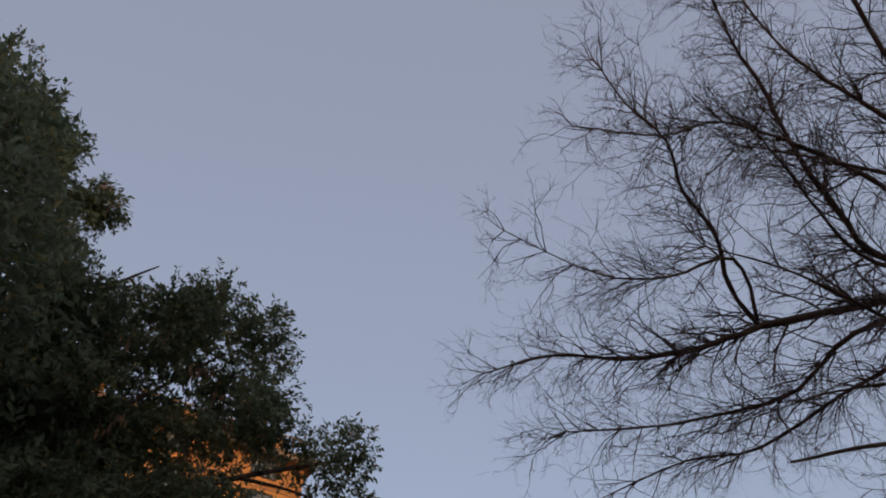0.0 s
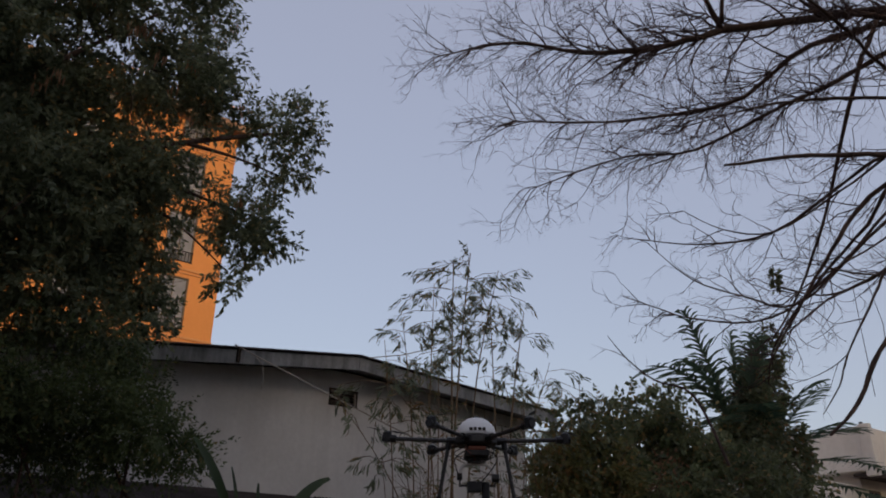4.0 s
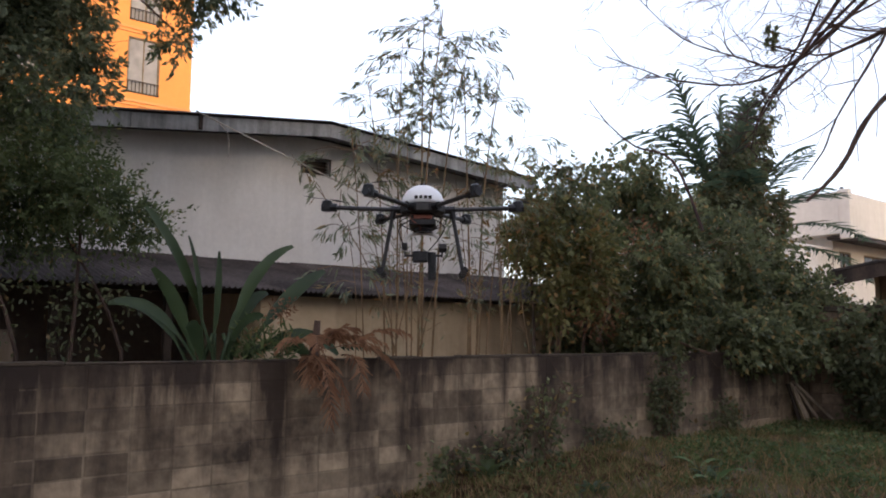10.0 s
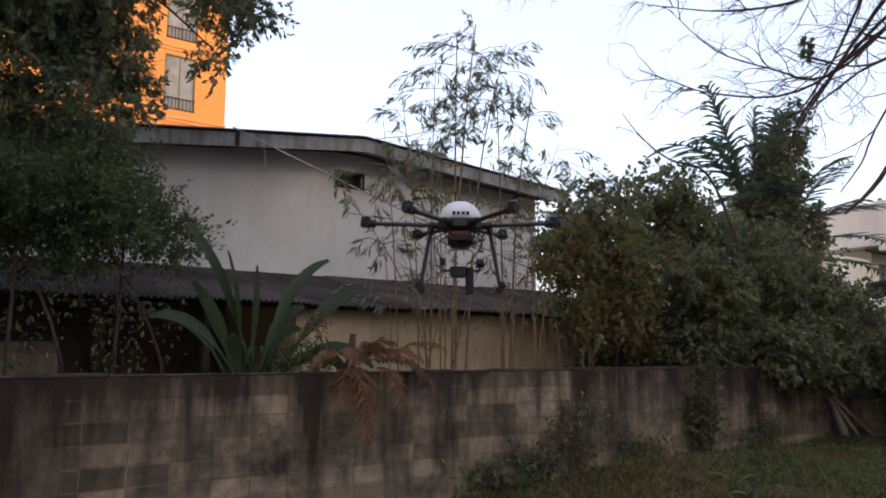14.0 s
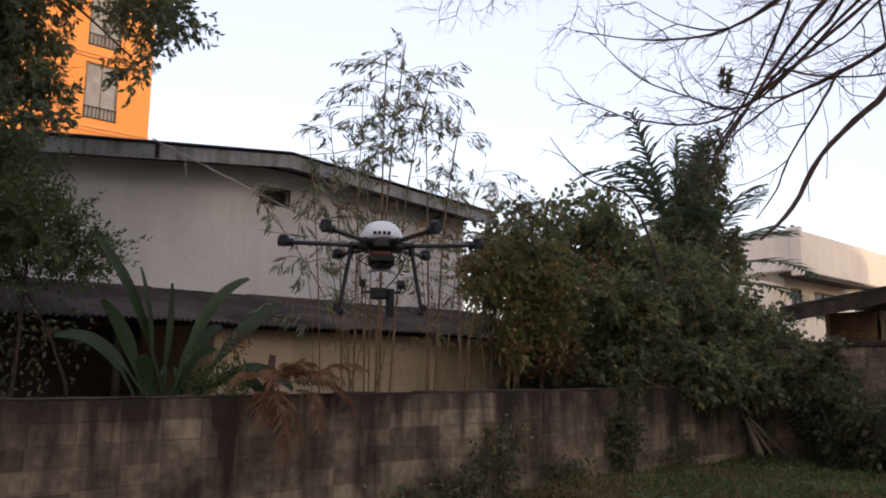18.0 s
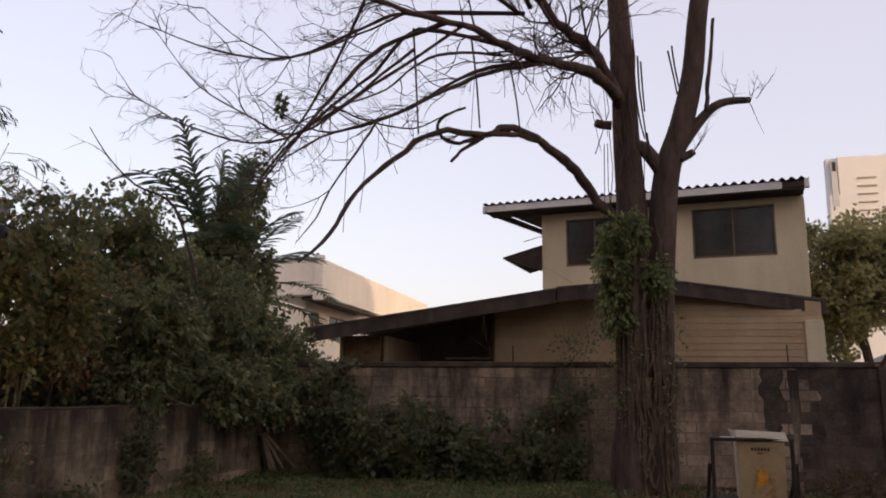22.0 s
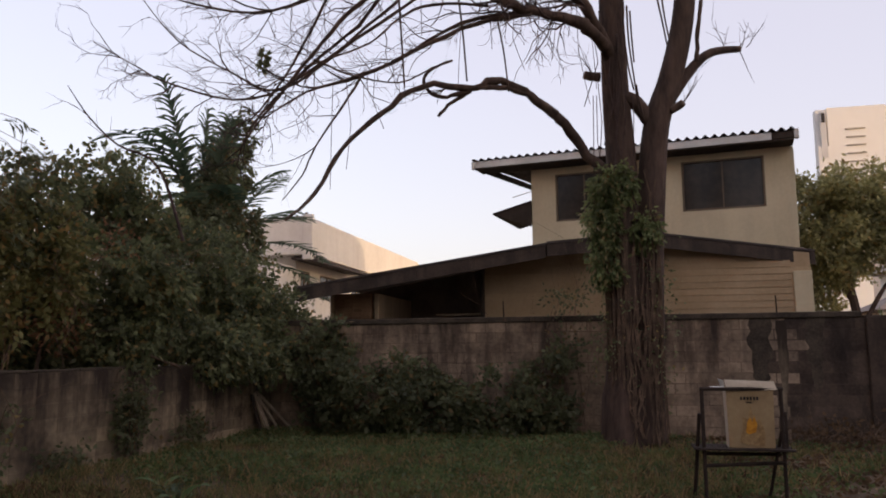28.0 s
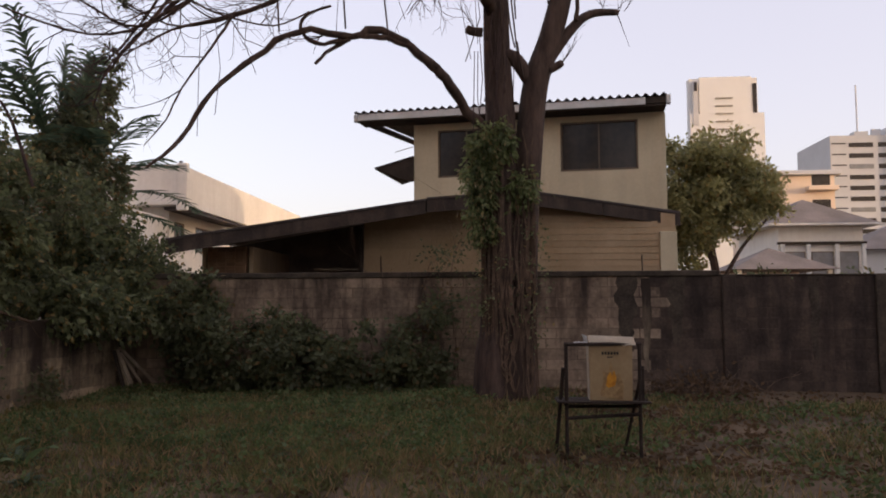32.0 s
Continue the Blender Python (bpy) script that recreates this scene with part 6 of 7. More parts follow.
def patchy(p, rng, scale, cut):
    keep = [noise.noise(Vector((x * scale, y * scale, 3.1))) + rng.normal() * 0.15 > cut for x, y, _ in p]
    return p[np.array(keep)]


p = patchy(strew(rng, 120000, 1.0, 15.4, -8.5, 7.35), rng, 0.5, -0.35)
way = rng.normal(size=p.shape) * 0.55
way[:, 2] = 1
p = p[[y > (-2.2 if x < 8.5 else -0.9) + 1.6 * noise.noise(Vector((x * 0.5, y * 0.5, 7.7))) + abs(q) for (x, y, _), q in zip(p, rng.normal(size=len(p)) * -1.2)]]
way = way[:len(p)]
edge = patchy(strew(rng, 30000, -7.5, 1.2, -10.0, 7.3), rng, 0.5, -0.3)
root = patchy(strew(rng, 2300, 3.0, 13.5, -6.0, 7.3), rng, 0.6, -0.05)
tuft = np.repeat(root, 16, 0) + rng.normal(size=(len(root) * 16, 3)) * (0.05, 0.05, 0.0)
lean = rng.normal(size=tuft.shape) * 0.75
lean[:, 2] = 1
lean2 = rng.normal(size=edge.shape) * 0.55
lean2[:, 2] = 1
p, way = np.concatenate([p, edge, tuft]), np.concatenate([way, lean2, lean])
high = np.concatenate([rng.uniform(0.05, 0.15, len(p) - len(tuft)), rng.uniform(0.07, 0.21, len(tuft))])
tagged(part("grass", leaf_mesh("grass", GRASS, p, way, high, 0.07, rng=rng), GRASS), "short patchy grass, partly dried", "grass", kind="stuff")
p = np.concatenate([patchy(strew(rng, 30000, 9.0, 15.2, 0.5, 7.3), rng, 0.8, -0.15), patchy(strew(rng, 24000, 5.0, 14.5, -5.0, 5.0), rng, 1.1, 0.08), patchy(strew(rng, 3500, 9.5, 13.5, -5.0, 2.0), rng, 0.8, 0.2), patchy(strew(rng, 3000, 4.0, 9.0, 2.0, 7.2), rng, 0.9, 0.2)])
way = rng.normal(size=p.shape)
way[:, 2] = np.abs(way[:, 2]) * 0.5 + 0.25
p[:, 2] += rng.uniform(0.02, 0.12, len(p))
tagged(part("ground_creeper", leaf_mesh("ground_creeper", WEED, p, way, rng.uniform(0.035, 0.075, len(p)), 0.62, rng=rng), WEED), "low leafy creeper over the lawn", "weeds", kind="stuff")
p = np.concatenate([patchy(strew(rng, 4000, -7.5, 1.2, -10.0, 7.3), rng, 0.7, -0.05), strew(rng, 4500, 8.0, 15.5, -3.5, 0.3), strew(rng, 2400, 8.0, 15.5, -9.5, -3.5), patchy(strew(rng, 6000, 7.0, 14.5, -2.5, 4.5), rng, 0.9, 0.0), patchy(strew(rng, 9000, 1.0, 14.0, -6.0, 7.2), rng, 0.7, -0.05), strew(rng, 5200, 3.6, 8.6, 5.9, 7.35)])
way = rng.normal(size=p.shape)
way[:, 2] *= 0.25
p[:, 2] += 0.015
tagged(part("fallen_leaves", leaf_mesh("fallen_leaves", LITTER, p, way, rng.uniform(0.05, 0.11, len(p)), 0.6, rng=rng), LITTER), "scattered dry brown fallen leaves", "leaf litter", kind="stuff")
heap = thing("brush_heap", "low heap of dead brush by the far wall", "brush", (14.6, -3.6, 0))
st = Shape()
for _ in range(90):
    grow(st, rng, (14.6 + rng.normal() * 0.35, -3.6 + rng.normal() * 0.55, 0.05 + abs(rng.normal()) * 0.12), rng.normal(size=3) * (1, 1, 0.5), rng.uniform(0.3, 0.7), 0.008, 1, 0.0, 0.4, 2)
part("stick_tangle", st, VINE, heap, kind="stuff")
at, way = clumps(rng, [(14.6, -3.6, 0.1, 0.6, 0.9, 0.28)], 70, 0.1, 8, 0.3)
part("dead_leaves", leaf_mesh("dead_leaves", LITTER, at, way, 0.1, 0.6, rng=rng), LITTER, heap, kind="stuff")


def weed_at(x, y, label, mat, n=9, size=0.2, high=0.3):
    t = thing("weed", label, "weed", (x, y, ground_z(x, y)), group="weeds in the lawn")
    z = ground_z(x, y)
    for k in range(n):
        a = k * 2.4 + rng.normal() * 0.3
        part("leaf", blade(Shape(), rng, (x, y, z), (math.cos(a), math.sin(a), rng.uniform(0.5, 1.4)), size * rng.uniform(0.8, 1.4) + high * 0.4, size * 0.28, 0.9, rows=5), mat, t)


weed_at(8.4, 5.2, "broad-leaved dark green weed in the lawn", BANANALEAF, 20, 0.15, 0.22)
weed_at(8.75, 5.45, "broad-leaved dark green weed in the lawn", BANANALEAF, 16, 0.14, 0.2)
weed_at(8.3, 5.05, "few broad pale leaves among grass", PALEWEED, 3, 0.30, 0.15)
weed_at(8.9, 5.65, "few broad pale leaves among grass", PALEWEED, 2, 0.26, 0.2)
weed_at(6.9, 5.7, "low green weed in dry litter", BANANALEAF, 12, 0.13, 0.2)
weed_at(7.6, 4.6, "low green weed in dry litter", BANANALEAF, 10, 0.12, 0.2)
weed_at(3.76, 7.2, "thin tall weed at the wall foot", SHRUBLEAF, 7, 0.12, 1.3)
weed_at(5.9, 5.0, "small grey-green weed in dry grass", BANANALEAF, 8, 0.11, 0.2)
weed_at(4.9, 6.9, "sprig of weed at the wall foot", WEED, 8, 0.16, 0.4)
weed_at(6.6, 7.1, "leafy weed at the wall foot", SHRUBLEAF, 12, 0.2, 0.5)
for x, z, n, sx, sz in ((7.6, 0.45, 34, 0.6, 0.45), (7.95, 0.8, 16, 0.4, 0.35), (9.2, 0.15, 40, 0.7, 0.22), (6.2, 0.1, 24, 0.5, 0.25), (10.6, 0.75, 110, 0.42, 0.6), (7.0, 0.15, 30, 0.4, 0.25), (12.3, 0.3, 40, 0.5, 0.3)):
    cl = thing("wall_climber", "green climber spreading on the block wall", "creeper", (x, 7.3, 0), group="climbers on the block wall")
    at, way = clumps(rng, [(x, 7.32, z, sx, 0.07, sz)], n, 0.10, 9, 0.1)
    part("leaves", leaf_mesh("leaves", BUSHLEAF if x < 9 else DARKLEAF, at, way, 0.085, 0.6, rng=rng), SHRUBLEAF, cl, kind="stuff")
    st = Shape()
    for _ in range(5):
        grow(st, rng, (x + rng.normal() * 0.2, 7.36, -0.1), (rng.normal() * 0.3, -0.05, 1), z + sz, 0.008, 1, -0.02, 0.2, 2)
    part("stem_tangle", st, VINE, cl, kind="stuff")
for x, y, h in ((3.0, 7.25, 0.20), (3.14, 7.2, 0.12)):
    pg = thing("stake", "short rotten wooden stake by the wall", "stake", (x, y, ground_z(x, y) - 0.1), group="stakes at the wall")
    part("post", Shape().tube([(x, y, ground_z(x, y) - 0.1), (x + 0.01, y, ground_z(x, y) + h * 0.6), (x + 0.03, y, ground_z(x, y) + h)], [0.03, 0.028, 0.018], 6), DARKWOOD, pg)

# ---- loose things ----
for a, b, w, lab in (((14.57, 7.12, 0.0), (14.64, 7.40, 0.80), 0.10, "dark grey plank leaning on the block wall"), ((14.84, 7.08, 0.0), (14.74, 7.40, 0.82), 0.12, "pale weathered plank leaning on the block wall"), ((15.55, 6.95, 0.05), (14.85, 7.40, 0.85), 0.11, "weathered grey plank leaning aslant"), ((15.25, 7.05, 0.0), (14.9, 7.40, 0.75), 0.08, "narrow pale batten leaning aslant")):
    t = thing("plank", lab, "plank", a, group="planks against the wall")
    a, b = Vector(a), Vector(b)
    s = Vector((w / 2, 0, 0))
    part("board", Shape().slab([a - s, a + s, b + s, b - s], (0, -0.028, 0.006)), DARKWOOD if "dark" in lab else RAWWOOD, t)
sheet = thing("board", "pale sheet of board propped on the wall foot", "board", (14.95, 7.3, 0))
part("panel", Shape().slab([(14.75, 7.25, 0.0), (15.3, 7.25, 0.0), (14.98, 7.41, 0.72), (14.78, 7.41, 0.78)], (0, 0.012, 0.004)), TAN, sheet)

stand = thing("metal_stand", "rusty dark steel stand with a slatted seat on the lawn", "stand", (8.7, -1.05, 0))
YL, YR, X0 = -0.63, -1.40, 8.70


def bar(name, a, b, r=0.021, lab=""):
    part(name, Shape().tube([a, b], r, 6), RUST, stand, lab)


bar("post", (X0, YL, ground_z(X0, YL) - 0.02), (X0, YL, 1.23))
bar("post", (X0 + 0.05, YR, ground_z(X0, YR) - 0.02), (X0 + 0.05, YR, 1.23))
bar("leg", (X0 + 0.30, YL + 0.10, -0.02), (X0 + 0.02, YL + 0.03, 0.98))
bar("leg", (X0 + 0.35, YR + 0.14, -0.02), (X0 + 0.07, YR - 0.03, 0.98), 0.018)
bar("top_rail", (X0, YL + 0.02, 1.23), (X0 + 0.05, YR - 0.02, 1.23))
bar("cross_rail", (X0, YL, 0.46), (X0 + 0.05, YR, 0.50))
bar("cross_rail", (X0 + 0.18, YL, 0.56), (X0 + 0.22, YR, 0.56))
bar("side_rail", (X0, YL, 0.60), (X0 + 0.4, YL, 0.60))
bar("side_rail", (X0 + 0.05, YR, 0.60), (X0 + 0.45, YR, 0.60))
for k in range(4):
    x = X0 - 0.06 + k * 0.11
    part("seat_slat", Shape().box(x, x + 0.085, YR - 0.10 + 0.03 * (k % 2), YL + 0.10, 0.617, 0.640, 0.004), RUST, stand)
part("side_plate", Shape().box(X0 + 0.06, X0 + 0.09, YR - 0.05, YR - 0.02, 0.62, 1.0, 0.004), RUST, stand)

bag = thing("paper_bag", "open brown paper bag with a flame print on the stand", "bag", (8.85, -1.11, 0.64))
bx0, bx1, by0, by1, bz0, bz1 = 8.74, 8.98, -1.32, -0.88, 0.641, 1.225
w = 0.004
part("front", Shape().slab([(bx0, by0, bz0), (bx0, by1, bz0), (bx0 - 0.01, by1 + 0.01, bz1), (bx0 - 0.012, by0 - 0.006, bz1)], (w, 0, 0)), PAPER, bag)
part("back", Shape().slab([(bx1, by0, bz0), (bx1, by1, bz0), (bx1 + 0.01, by1 + 0.01, bz1 + 0.02), (bx1 + 0.01, by0 - 0.01, bz1 + 0.03)], (-w, 0, 0)), PAPER, bag)
part("side", Shape().slab([(bx0 + w, by0, bz0), (bx1 - w, by0, bz0), (bx1, by0 - 0.01, bz1), (bx0, by0 - 0.006, bz1)], (0, w, 0)), PAPER, bag)
part("side", Shape().slab([(bx0 + w, by1, bz0), (bx1 - w, by1, bz0), (bx1, by1 + 0.01, bz1), (bx0, by1 + 0.01, bz1)], (0, -w, 0)), PALEPAPER, bag, "paler side of the bag")
part("bottom", Shape().box(bx0 + w, bx1 - w, by0 + w, by1 - w, bz0, bz0 + 0.004), PAPER, bag)
part("folded_rim", Shape().slab([(bx0 - 0.02, by0 - 0.045, bz1 - 0.005), (bx0 - 0.02, by1 + 0.005, bz1 - 0.005), (bx0 + 0.0, by1 + 0.02, bz1 + 0.10), (bx0 + 0.01, by0 - 0.02, bz1 + 0.08)], (0.004, 0, 0)), PALEPAPER, bag, "pale turned-out paper rim")
part("rim_flap", Shape().slab([(bx0 + 0.01, by1 + 0.01, bz1 - 0.01), (bx1, by1 + 0.02, bz1), (bx1 + 0.02, by1 + 0.05, bz1 + 0.10), (bx0 + 0.02, by1 + 0.025, bz1 + 0.09)], (0, 0.004, 0)), WHITEPAPER, bag)
part("handle_tag", Shape().slab([(bx0 - 0.02, by1 + 0.03, 1.235), (bx0 - 0.02, by1 + 0.17, 1.245), (bx0 + 0.02, by1 + 0.16, 1.25), (bx0 + 0.02, by1 + 0.03, 1.25)], (0, 0, 0.004)), WHITEPAPER, bag)
fx = bx0 - 0.010


def printed(name, pts, mat, d):
    pts = [(fx - d, y, z) for y, z in pts]
    n = len(pts)
    part(name, Shape().add(pts + [(x + 0.002, y, z) for x, y, z in pts], [tuple(range(n)), tuple(range(2 * n - 1, n - 1, -1))] + [(i, (i + 1) % n, n + (i + 1) % n, n + i) for i in range(n)]), mat, bag)


mid = -1.09
for k in range(6):
    y = mid + 0.085 - k * 0.031
    printed("letter_bar", [(y, 1.12), (y - 0.020, 1.12), (y - 0.020, 1.152), (y, 1.152)], INK, 0.006)
printed("word_bar", [(mid + 0.03, 1.09), (mid - 0.03, 1.09), (mid - 0.03, 1.10), (mid + 0.03, 1.10)], INK, 0.006)
printed("dark_print", [(mid + 0.11, 0.70), (mid + 0.03, 0.67), (mid - 0.13, 0.66), (mid - 0.14, 0.80), (mid - 0.09, 0.93), (mid - 0.04, 0.90), (mid - 0.01, 1.06), (mid + 0.02, 0.93), (mid + 0.08, 0.95), (mid + 0.07, 0.84)], SCORCH, 0.005)
printed("flame_print", [(mid + 0.045, 0.80), (mid + 0.02, 0.775), (mid - 0.05, 0.80), (mid - 0.065, 0.88), (mid - 0.04, 0.96), (mid - 0.02, 0.90), (mid, 0.945), (mid + 0.03, 0.90), (mid + 0.035, 0.86)], PRINT, 0.009)

# ---- the drone ----
DC = Vector((3.075, 3.85, 2.475))
drone = thing("drone", "six-armed black drone with a white dome hovering over the lawn", "drone", DC, -38)


def dpart(name, s, mat, parent=None, lab="", smooth=False):
    return part(name, s, mat, parent or drone, lab, smooth, local=True)


dpart("body", Shape().tube([(0, 0, -0.035), (0, 0, -0.02), (0, 0, 0.02), (0, 0, 0.03)], [0.13, 0.150, 0.150, 0.14], 12), CARBON, lab="black centre plates")
dpart("dome", Shape().dome((0, 0, 0.032), 0.142, 0.132, 28, 9), DOME, lab="glossy white dome shell", smooth=True)
dpart("dome_cap", Shape().tube([(0, 0, 0.160), (0, 0, 0.172)], [0.026, 0.022], 12), BLACKMETAL)
for ky, wd in ((-0.042, 0.022), (-0.012, 0.020), (0.018, 0.022), (0.048, 0.020)):
    dpart("letter_bar", Shape().box(ky - 0.010, ky - 0.010 + wd, -0.144, -0.126, 0.052, 0.072, 0.002), INK)
for k in range(6):
    a = math.radians(60 * k)
    c, s_ = math.cos(a), math.sin(a)
    arm = dpart("arm", Shape().tube([(0.12 * c, 0.12 * s_, 0.0), (0.60 * c, 0.60 * s_, 0.015)], 0.0145, 8), CARBON)
    dpart("clamp", Shape().tube([(0.13 * c, 0.13 * s_, 0), (0.21 * c, 0.21 * s_, 0.003)], 0.025, 8), BLACKMETAL, arm)
    dpart("motor_mount", Shape().tube([(0.56 * c, 0.56 * s_, 0.014), (0.66 * c, 0.66 * s_, 0.017)], 0.027, 8), BLACKMETAL, arm)
    dpart("motor", Shape().tube([(0.625 * c, 0.625 * s_, -0.01), (0.625 * c, 0.625 * s_, 0.03), (0.625 * c, 0.625 * s_, 0.055), (0.625 * c, 0.625 * s_, 0.066)], [0.030, 0.033, 0.033, 0.012], 12), BLACKMETAL, arm)
    w = a + 0.9 + k
    cw, sw = math.cos(w), math.sin(w)
    p = Vector((0.625 * c, 0.625 * s_, 0.066))
    u, v = Vector((cw, sw, 0)), Vector((-sw, cw, 0))
    pr = Shape()
    for sg in (1, -1):
        pr.slab([p + u * sg * 0.01 - v * 0.008 + Vector((0, 0, 0.004)), p + u * sg * 0.07 - v * 0.015 * sg + Vector((0, 0, 0.006)), p + u * sg * 0.185 - v * 0.004 + Vector((0, 0, 0.003)), p + u * sg * 0.09 + v * 0.012 + Vector((0, 0, 0.001))], (0, 0, -0.002))
    dpart("propeller", pr, CARBON, arm)
for sg in (-1, 1):
    leg = dpart("leg", Shape().tube([(sg * 0.190, 0, 0.0), (sg * 0.262, 0, -0.41)], 0.013, 8), CARBON)
    dpart("leg_joint", Shape().tube([(sg * 0.187, 0, 0.015), (sg * 0.202, 0, -0.06)], 0.021, 8), BLACKMETAL, leg)
    dpart("skid", Shape().tube([(sg * 0.263, -0.20, -0.415), (sg * 0.263, 0.20, -0.415)], 0.010, 8), CARBON, leg)
    for e in (-1, 1):
        dpart("foam_sleeve", Shape().tube([(sg * 0.263, e * 0.20, -0.415), (sg * 0.263, e * 0.10, -0.415)], 0.025, 8), BLACKMETAL, leg)
dpart("battery_tray", Shape().box(-0.085, 0.085, -0.12, 0.12, -0.115, -0.075, 0.006), BLACKMETAL)
for sx in (-0.06, 0.06):
    for sy in (-0.06, 0.06):
        dpart("damper", Shape().tube([(sx, sy, -0.036), (sx, sy, -0.075)], 0.012, 7), BLACKMETAL)
for z, r0 in ((-0.128, 0.075), (-0.146, 0.066)):
    dpart("damper_plate", Shape().tube([(0, 0, z), (0, 0, z - 0.006)], r0, 14), BLACKMETAL)
for k in range(5):
    a = k * 1.3
    dpart("wire_loop", Shape().tube(*bent([(0.09 * math.cos(a), 0.09 * math.sin(a), -0.03), (0.16 * math.cos(a + 0.3), 0.16 * math.sin(a + 0.3), -0.075), (0.10 * math.cos(a + 0.6), 0.10 * math.sin(a + 0.6), -0.12), (0.05 * math.cos(a + 0.5), 0.05 * math.sin(a + 0.5), -0.14)], 0.0035, 1.0, 4), 5), REDWIRE if k % 2 else INK)
dpart("battery", Shape().box(-0.06, 0.06, -0.10, 0.10, -0.074, -0.045, 0.006), REDWIRE)
gim = dpart("gimbal", Shape().tube([(0, 0, -0.115), (0, 0, -0.155)], 0.035, 10), BLACKMETAL, lab="camera gimbal with side arms")
dpart("gimbal_arch", Shape().tube(*bent([(-0.115, 0, -0.24), (-0.10, 0, -0.18), (-0.05, 0, -0.155), (0.05, 0, -0.155), (0.10, 0, -0.18), (0.125, 0, -0.24)], 0.014, 1.0, 3), 7), WHITEPAPER, gim, "silvery curved arm")
dpart("roll_motor", Shape().tube([(-0.135, 0, -0.24), (-0.10, 0, -0.24)], 0.026, 10), BLACKMETAL, gim)
dpart("roll_motor", Shape().tube([(0.105, 0, -0.25), (0.155, 0, -0.25)], 0.030, 10), BLACKMETAL, gim)
dpart("cross_bar", Shape().tube([(-0.115, 0, -0.30), (0.125, 0, -0.30)], 0.008, 6), CARBON, gim)
dpart("side_rod", Shape().tube([(-0.115, 0, -0.24), (-0.115, 0, -0.31)], 0.006, 6), CARBON, gim)
dpart("side_rod", Shape().tube([(0.128, 0, -0.25), (0.125, 0, -0.31)], 0.006, 6), CARBON, gim)
dpart("camera_body", Shape().box(-0.065, 0.035, -0.05, 0.04, -0.345, -0.275, 0.006), BLACKMETAL, gim)
dpart("lens_barrel", Shape().tube([(0.062, -0.01, -0.28), (0.062, -0.01, -0.46)], 0.028, 10), BLACKMETAL, gim, "drooping black lens barrel")
dpart("cable_loop", Shape().tube(*bent([(-0.06, -0.05, -0.06), (-0.15, -0.06, -0.13), (-0.13, -0.04, -0.22), (-0.10, 0, -0.24)], 0.004, 1.0, 4), 5), INK, gim)
dpart("cable_loop", Shape().tube(*bent([(0.06, -0.05, -0.06), (0.14, -0.07, -0.12), (0.10, -0.03, -0.2), (0.03, -0.02, -0.28)], 0.004, 1.0, 4), 5), INK, gim)

# ---- block walls ----
def block_wall(name, label, lo, hi, rows, face, thick, along_x, near, mat, seed, bond, z0, old=None, split=-99.0, joint=MORTAR):
    """A wall with recessed joints; blocks in the near stretch are pieces of their own; old is a darker material used
    below split.
    """
    r = random.Random(seed)
    top = z0 + rows * 0.2
    core = Shape()
    if along_x:
        core.box(lo, hi, face + 0.0015, face + thick, z0 - 0.3, top)
    else:
        core.box(face + 0.0015, face + thick, lo, hi, z0 - 0.3, top)
    wall = tagged(part(name, core, joint), label, "wall", kind="structure")
    if old and along_x:
        part("older_facing", Shape().box(lo, split - 0.45, face + 0.0008, face + 0.0015, z0 - 0.3, top), old, wall)
    elif old:
        part("older_facing", Shape().box(face + 0.0008, face + 0.0015, lo, split + 0.3, z0 - 0.3, top), old, wall)
    meshes = []
    for k in range(12):
        d, c, j = r.uniform(0.0, 0.005), r.uniform(0.0015, 0.003), r.uniform(0.003, 0.012)
        s = Shape()
        if along_x:
            s.box(-0.2 + j, 0.2 - j, -d, 0.02, -0.1 + j, 0.1 - j, c)
        else:
            s.box(-d, 0.02, -0.2 + j, 0.2 - j, -0.1 + j, 0.1 - j, c)
        meshes.append((s.mesh("block", mat), s.mesh("block", old or mat)))
    rest, dark_rest = Shape(), Shape()
    n = int((hi - lo) / 0.4)
    for i in range(n):
        for q in range(rows):
            c = lo + 0.2 + i * 0.4 + (0.2 if bond and q % 2 else 0.0)
            if c > hi - 0.2:
                continue
            z = z0 + 0.1 + q * 0.2
            dark_here = c + r.uniform(-0.5, 0.5) < split
            at3 = (c, face, z) if along_x else (face, c, z)
            if near[0] <= c <= near[1]:
                ob = new("block", meshes[r.randrange(12)][1 if dark_here else 0])
                ob.parent = wall
                ob.location = at3
            else:
                d, j = r.uniform(0, 0.008), 0.006
                far = dark_rest if dark_here else rest
                if along_x:
                    far.box(c - 0.2 + j, c + 0.2 - j, face - d, face + 0.013, z - 0.1 + j, z + 0.1 - j, 0.008)
                else:
                    far.box(face - d, face + 0.013, c - 0.2 + j, c + 0.2 - j, z - 0.1 + j, z + 0.1 - j, 0.008)
    part("outer_blocks", rest, mat, wall, kind="stuff")
    if dark_rest.v:
        part("older_blocks", dark_rest, old, wall, "blocks of the darker second material", kind="stuff")
    return wall


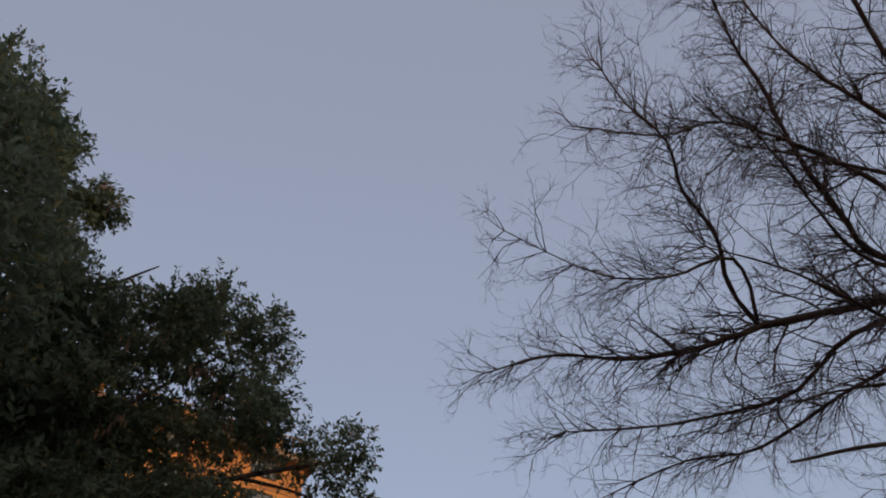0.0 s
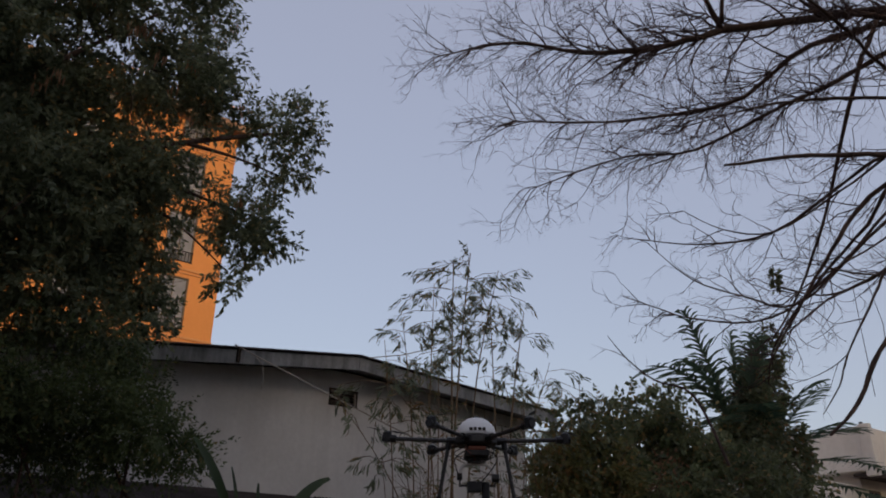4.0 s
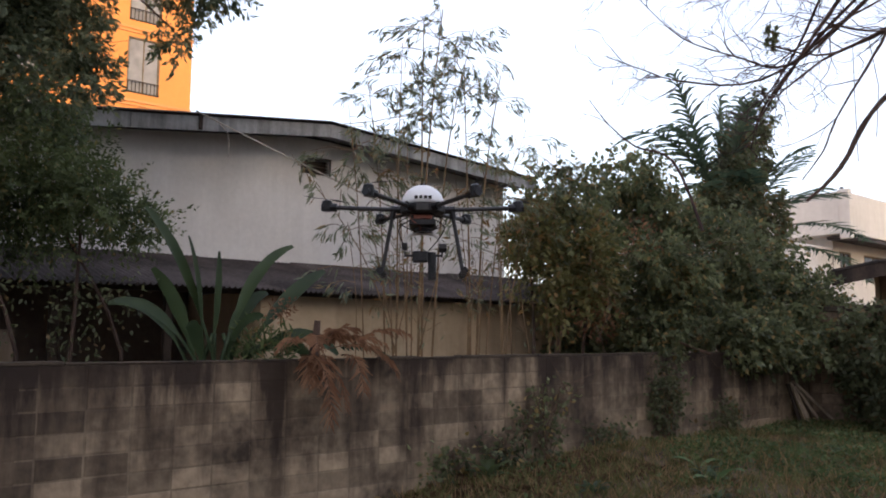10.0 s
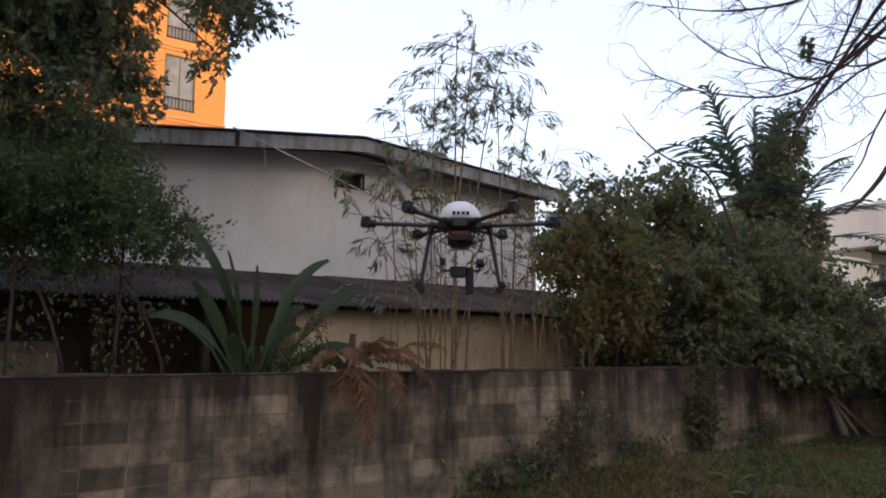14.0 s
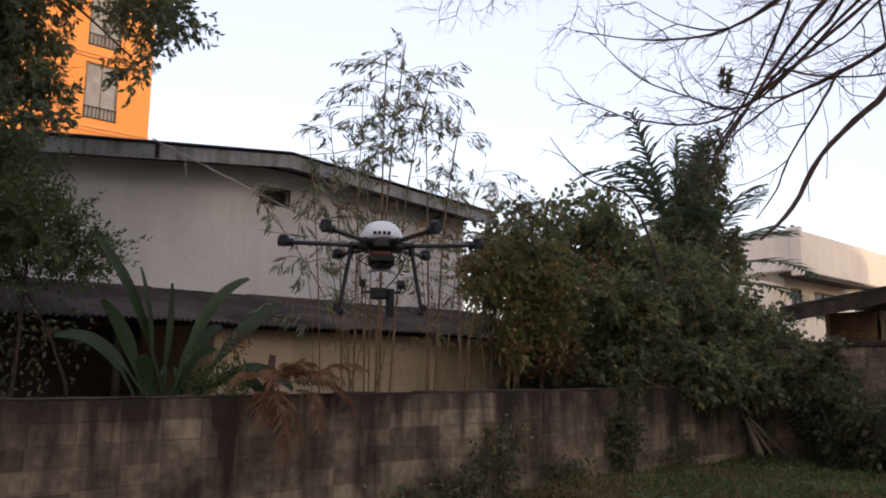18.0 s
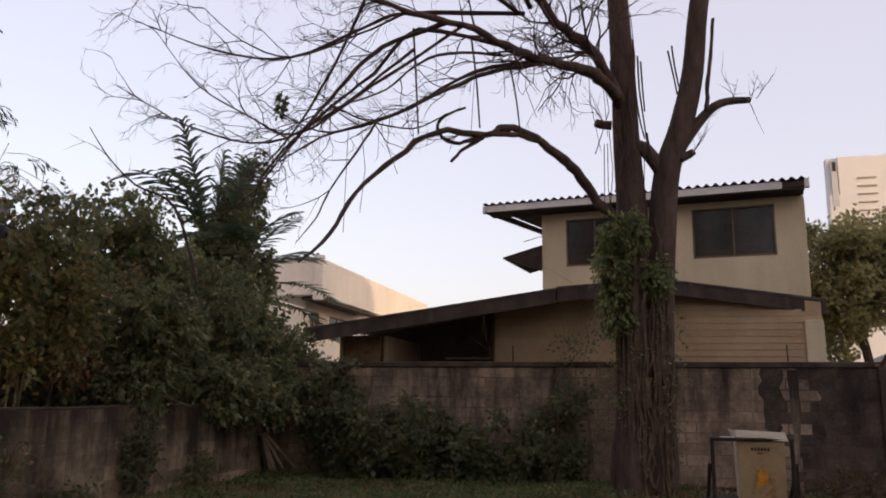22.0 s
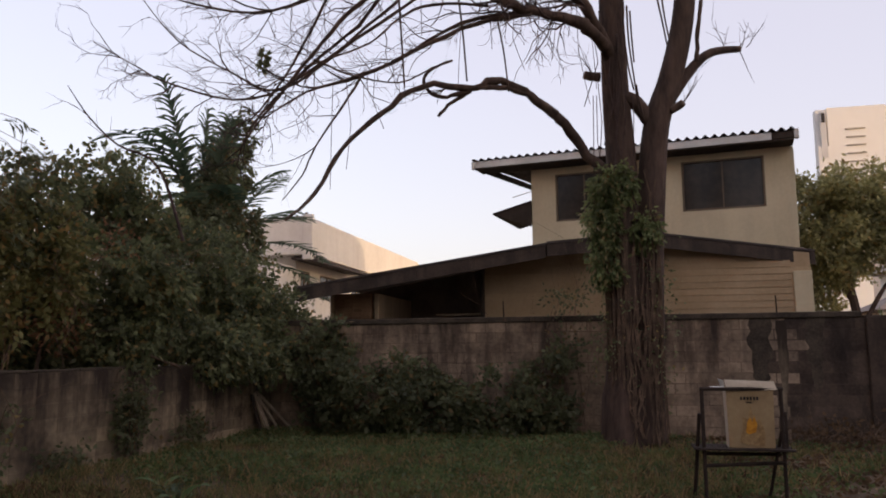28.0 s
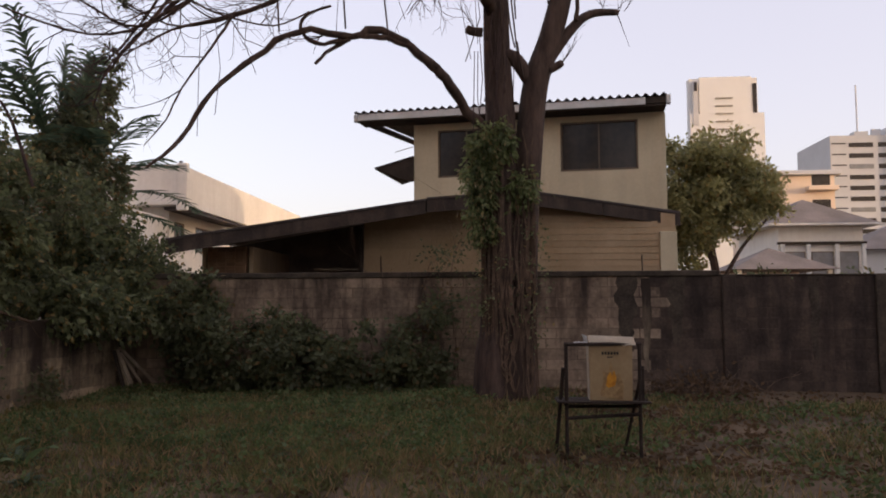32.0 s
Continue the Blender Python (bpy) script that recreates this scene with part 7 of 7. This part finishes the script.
# left of x 1.9 the blocks carry mould and tree shade in their colour
wall_left = block_wall("wall_left", "weathered stained concrete block wall", -8.0, 15.6, 9, 7.43, 0.15, True, (0.8, 13.2), BLOCK, 3, False, -0.40, SHADEDMOULDBLOCK, 1.9)
cap = Shape()
r5 = random.Random(5)
x = -8.0
while x < 15.55:
    e = min(15.58, x + r5.uniform(0.5, 1.4))
    cap.box(x, e - 0.006, 7.422, 7.59, 1.402, 1.42 + r5.uniform(0, 0.02), 0.006)
    x = e
part("cement_cap", cap, COPING, wall_left, "crumbling mossy cement cap")
wall_right = block_wall("wall_right", "grey block wall with a dark coping", -14.0, 7.6, 11, 15.6, 0.16, False, (-6.4, 3.4), BLOCK2, 4, True, -0.01, DARKBLOCK, -2.7, MORTAR2)
part("coping", Shape().box(15.56, 15.8, -4.1, 7.6, 2.192, 2.30, 0.012), COPING, wall_right)
part("coping", Shape().box(15.57, 15.79, -14.0, -4.11, 2.192, 2.22, 0.008), COPING, wall_right)
part("pier", Shape().box(15.50, 15.58, -4.4, -4.15, -0.05, 2.191, 0.012), DARKBLOCK, wall_right)
part("pier", Shape().box(15.52, 15.58, -7.2, -6.98, -0.05, 2.19, 0.012), COPING, wall_right)


def stain(name, y0, y1, z0, z1, x, mat, label, seed):
    """A thin ragged smear of cement or lime on the far wall."""
    r = random.Random(seed)
    n = 12
    left = [(x, y1 - (y1 - y0) * r.uniform(0.0, 0.22) - (y1 - y0) * 0.25 * (1 - k / n) ** 2, z0 + (z1 - z0) * k / n) for k in range(n + 1)]
    right = [(x, y0 + (y1 - y0) * r.uniform(0.0, 0.22) + (y1 - y0) * 0.25 * (1 - k / n) ** 2, z0 + (z1 - z0) * k / n) for k in range(n + 1)]
    s = Shape()
    for k in range(n):
        s.slab([left[k], right[k], right[k + 1], left[k + 1]], (0.012, 0, 0))
    part(name, s, mat, wall_right, label)


stain("damp_smear", -2.60, -2.10, 0.75, 2.19, 15.591, COPING, "black mossy smear down the wall", 1)
stain("lime_drip", -2.84, -2.62, 0.35, 2.15, 15.5895, MORTAR, "pale lime drip", 2)
stain("damp_smear", -3.5, -3.1, 0.9, 2.19, 15.591, COPING, "black mossy smear down the wall", 3)
stain("damp_smear", -6.0, -5.75, 0.6, 2.19, 15.591, COPING, "black mossy smear down the wall", 4)
for y in (2.44, -2.69):
    part("rod", Shape().tube([(15.68, y, 2.1), (15.68, y + 0.01, 2.62)], 0.014, 5), RUST, wall_right, "rusty rod standing in the coping")
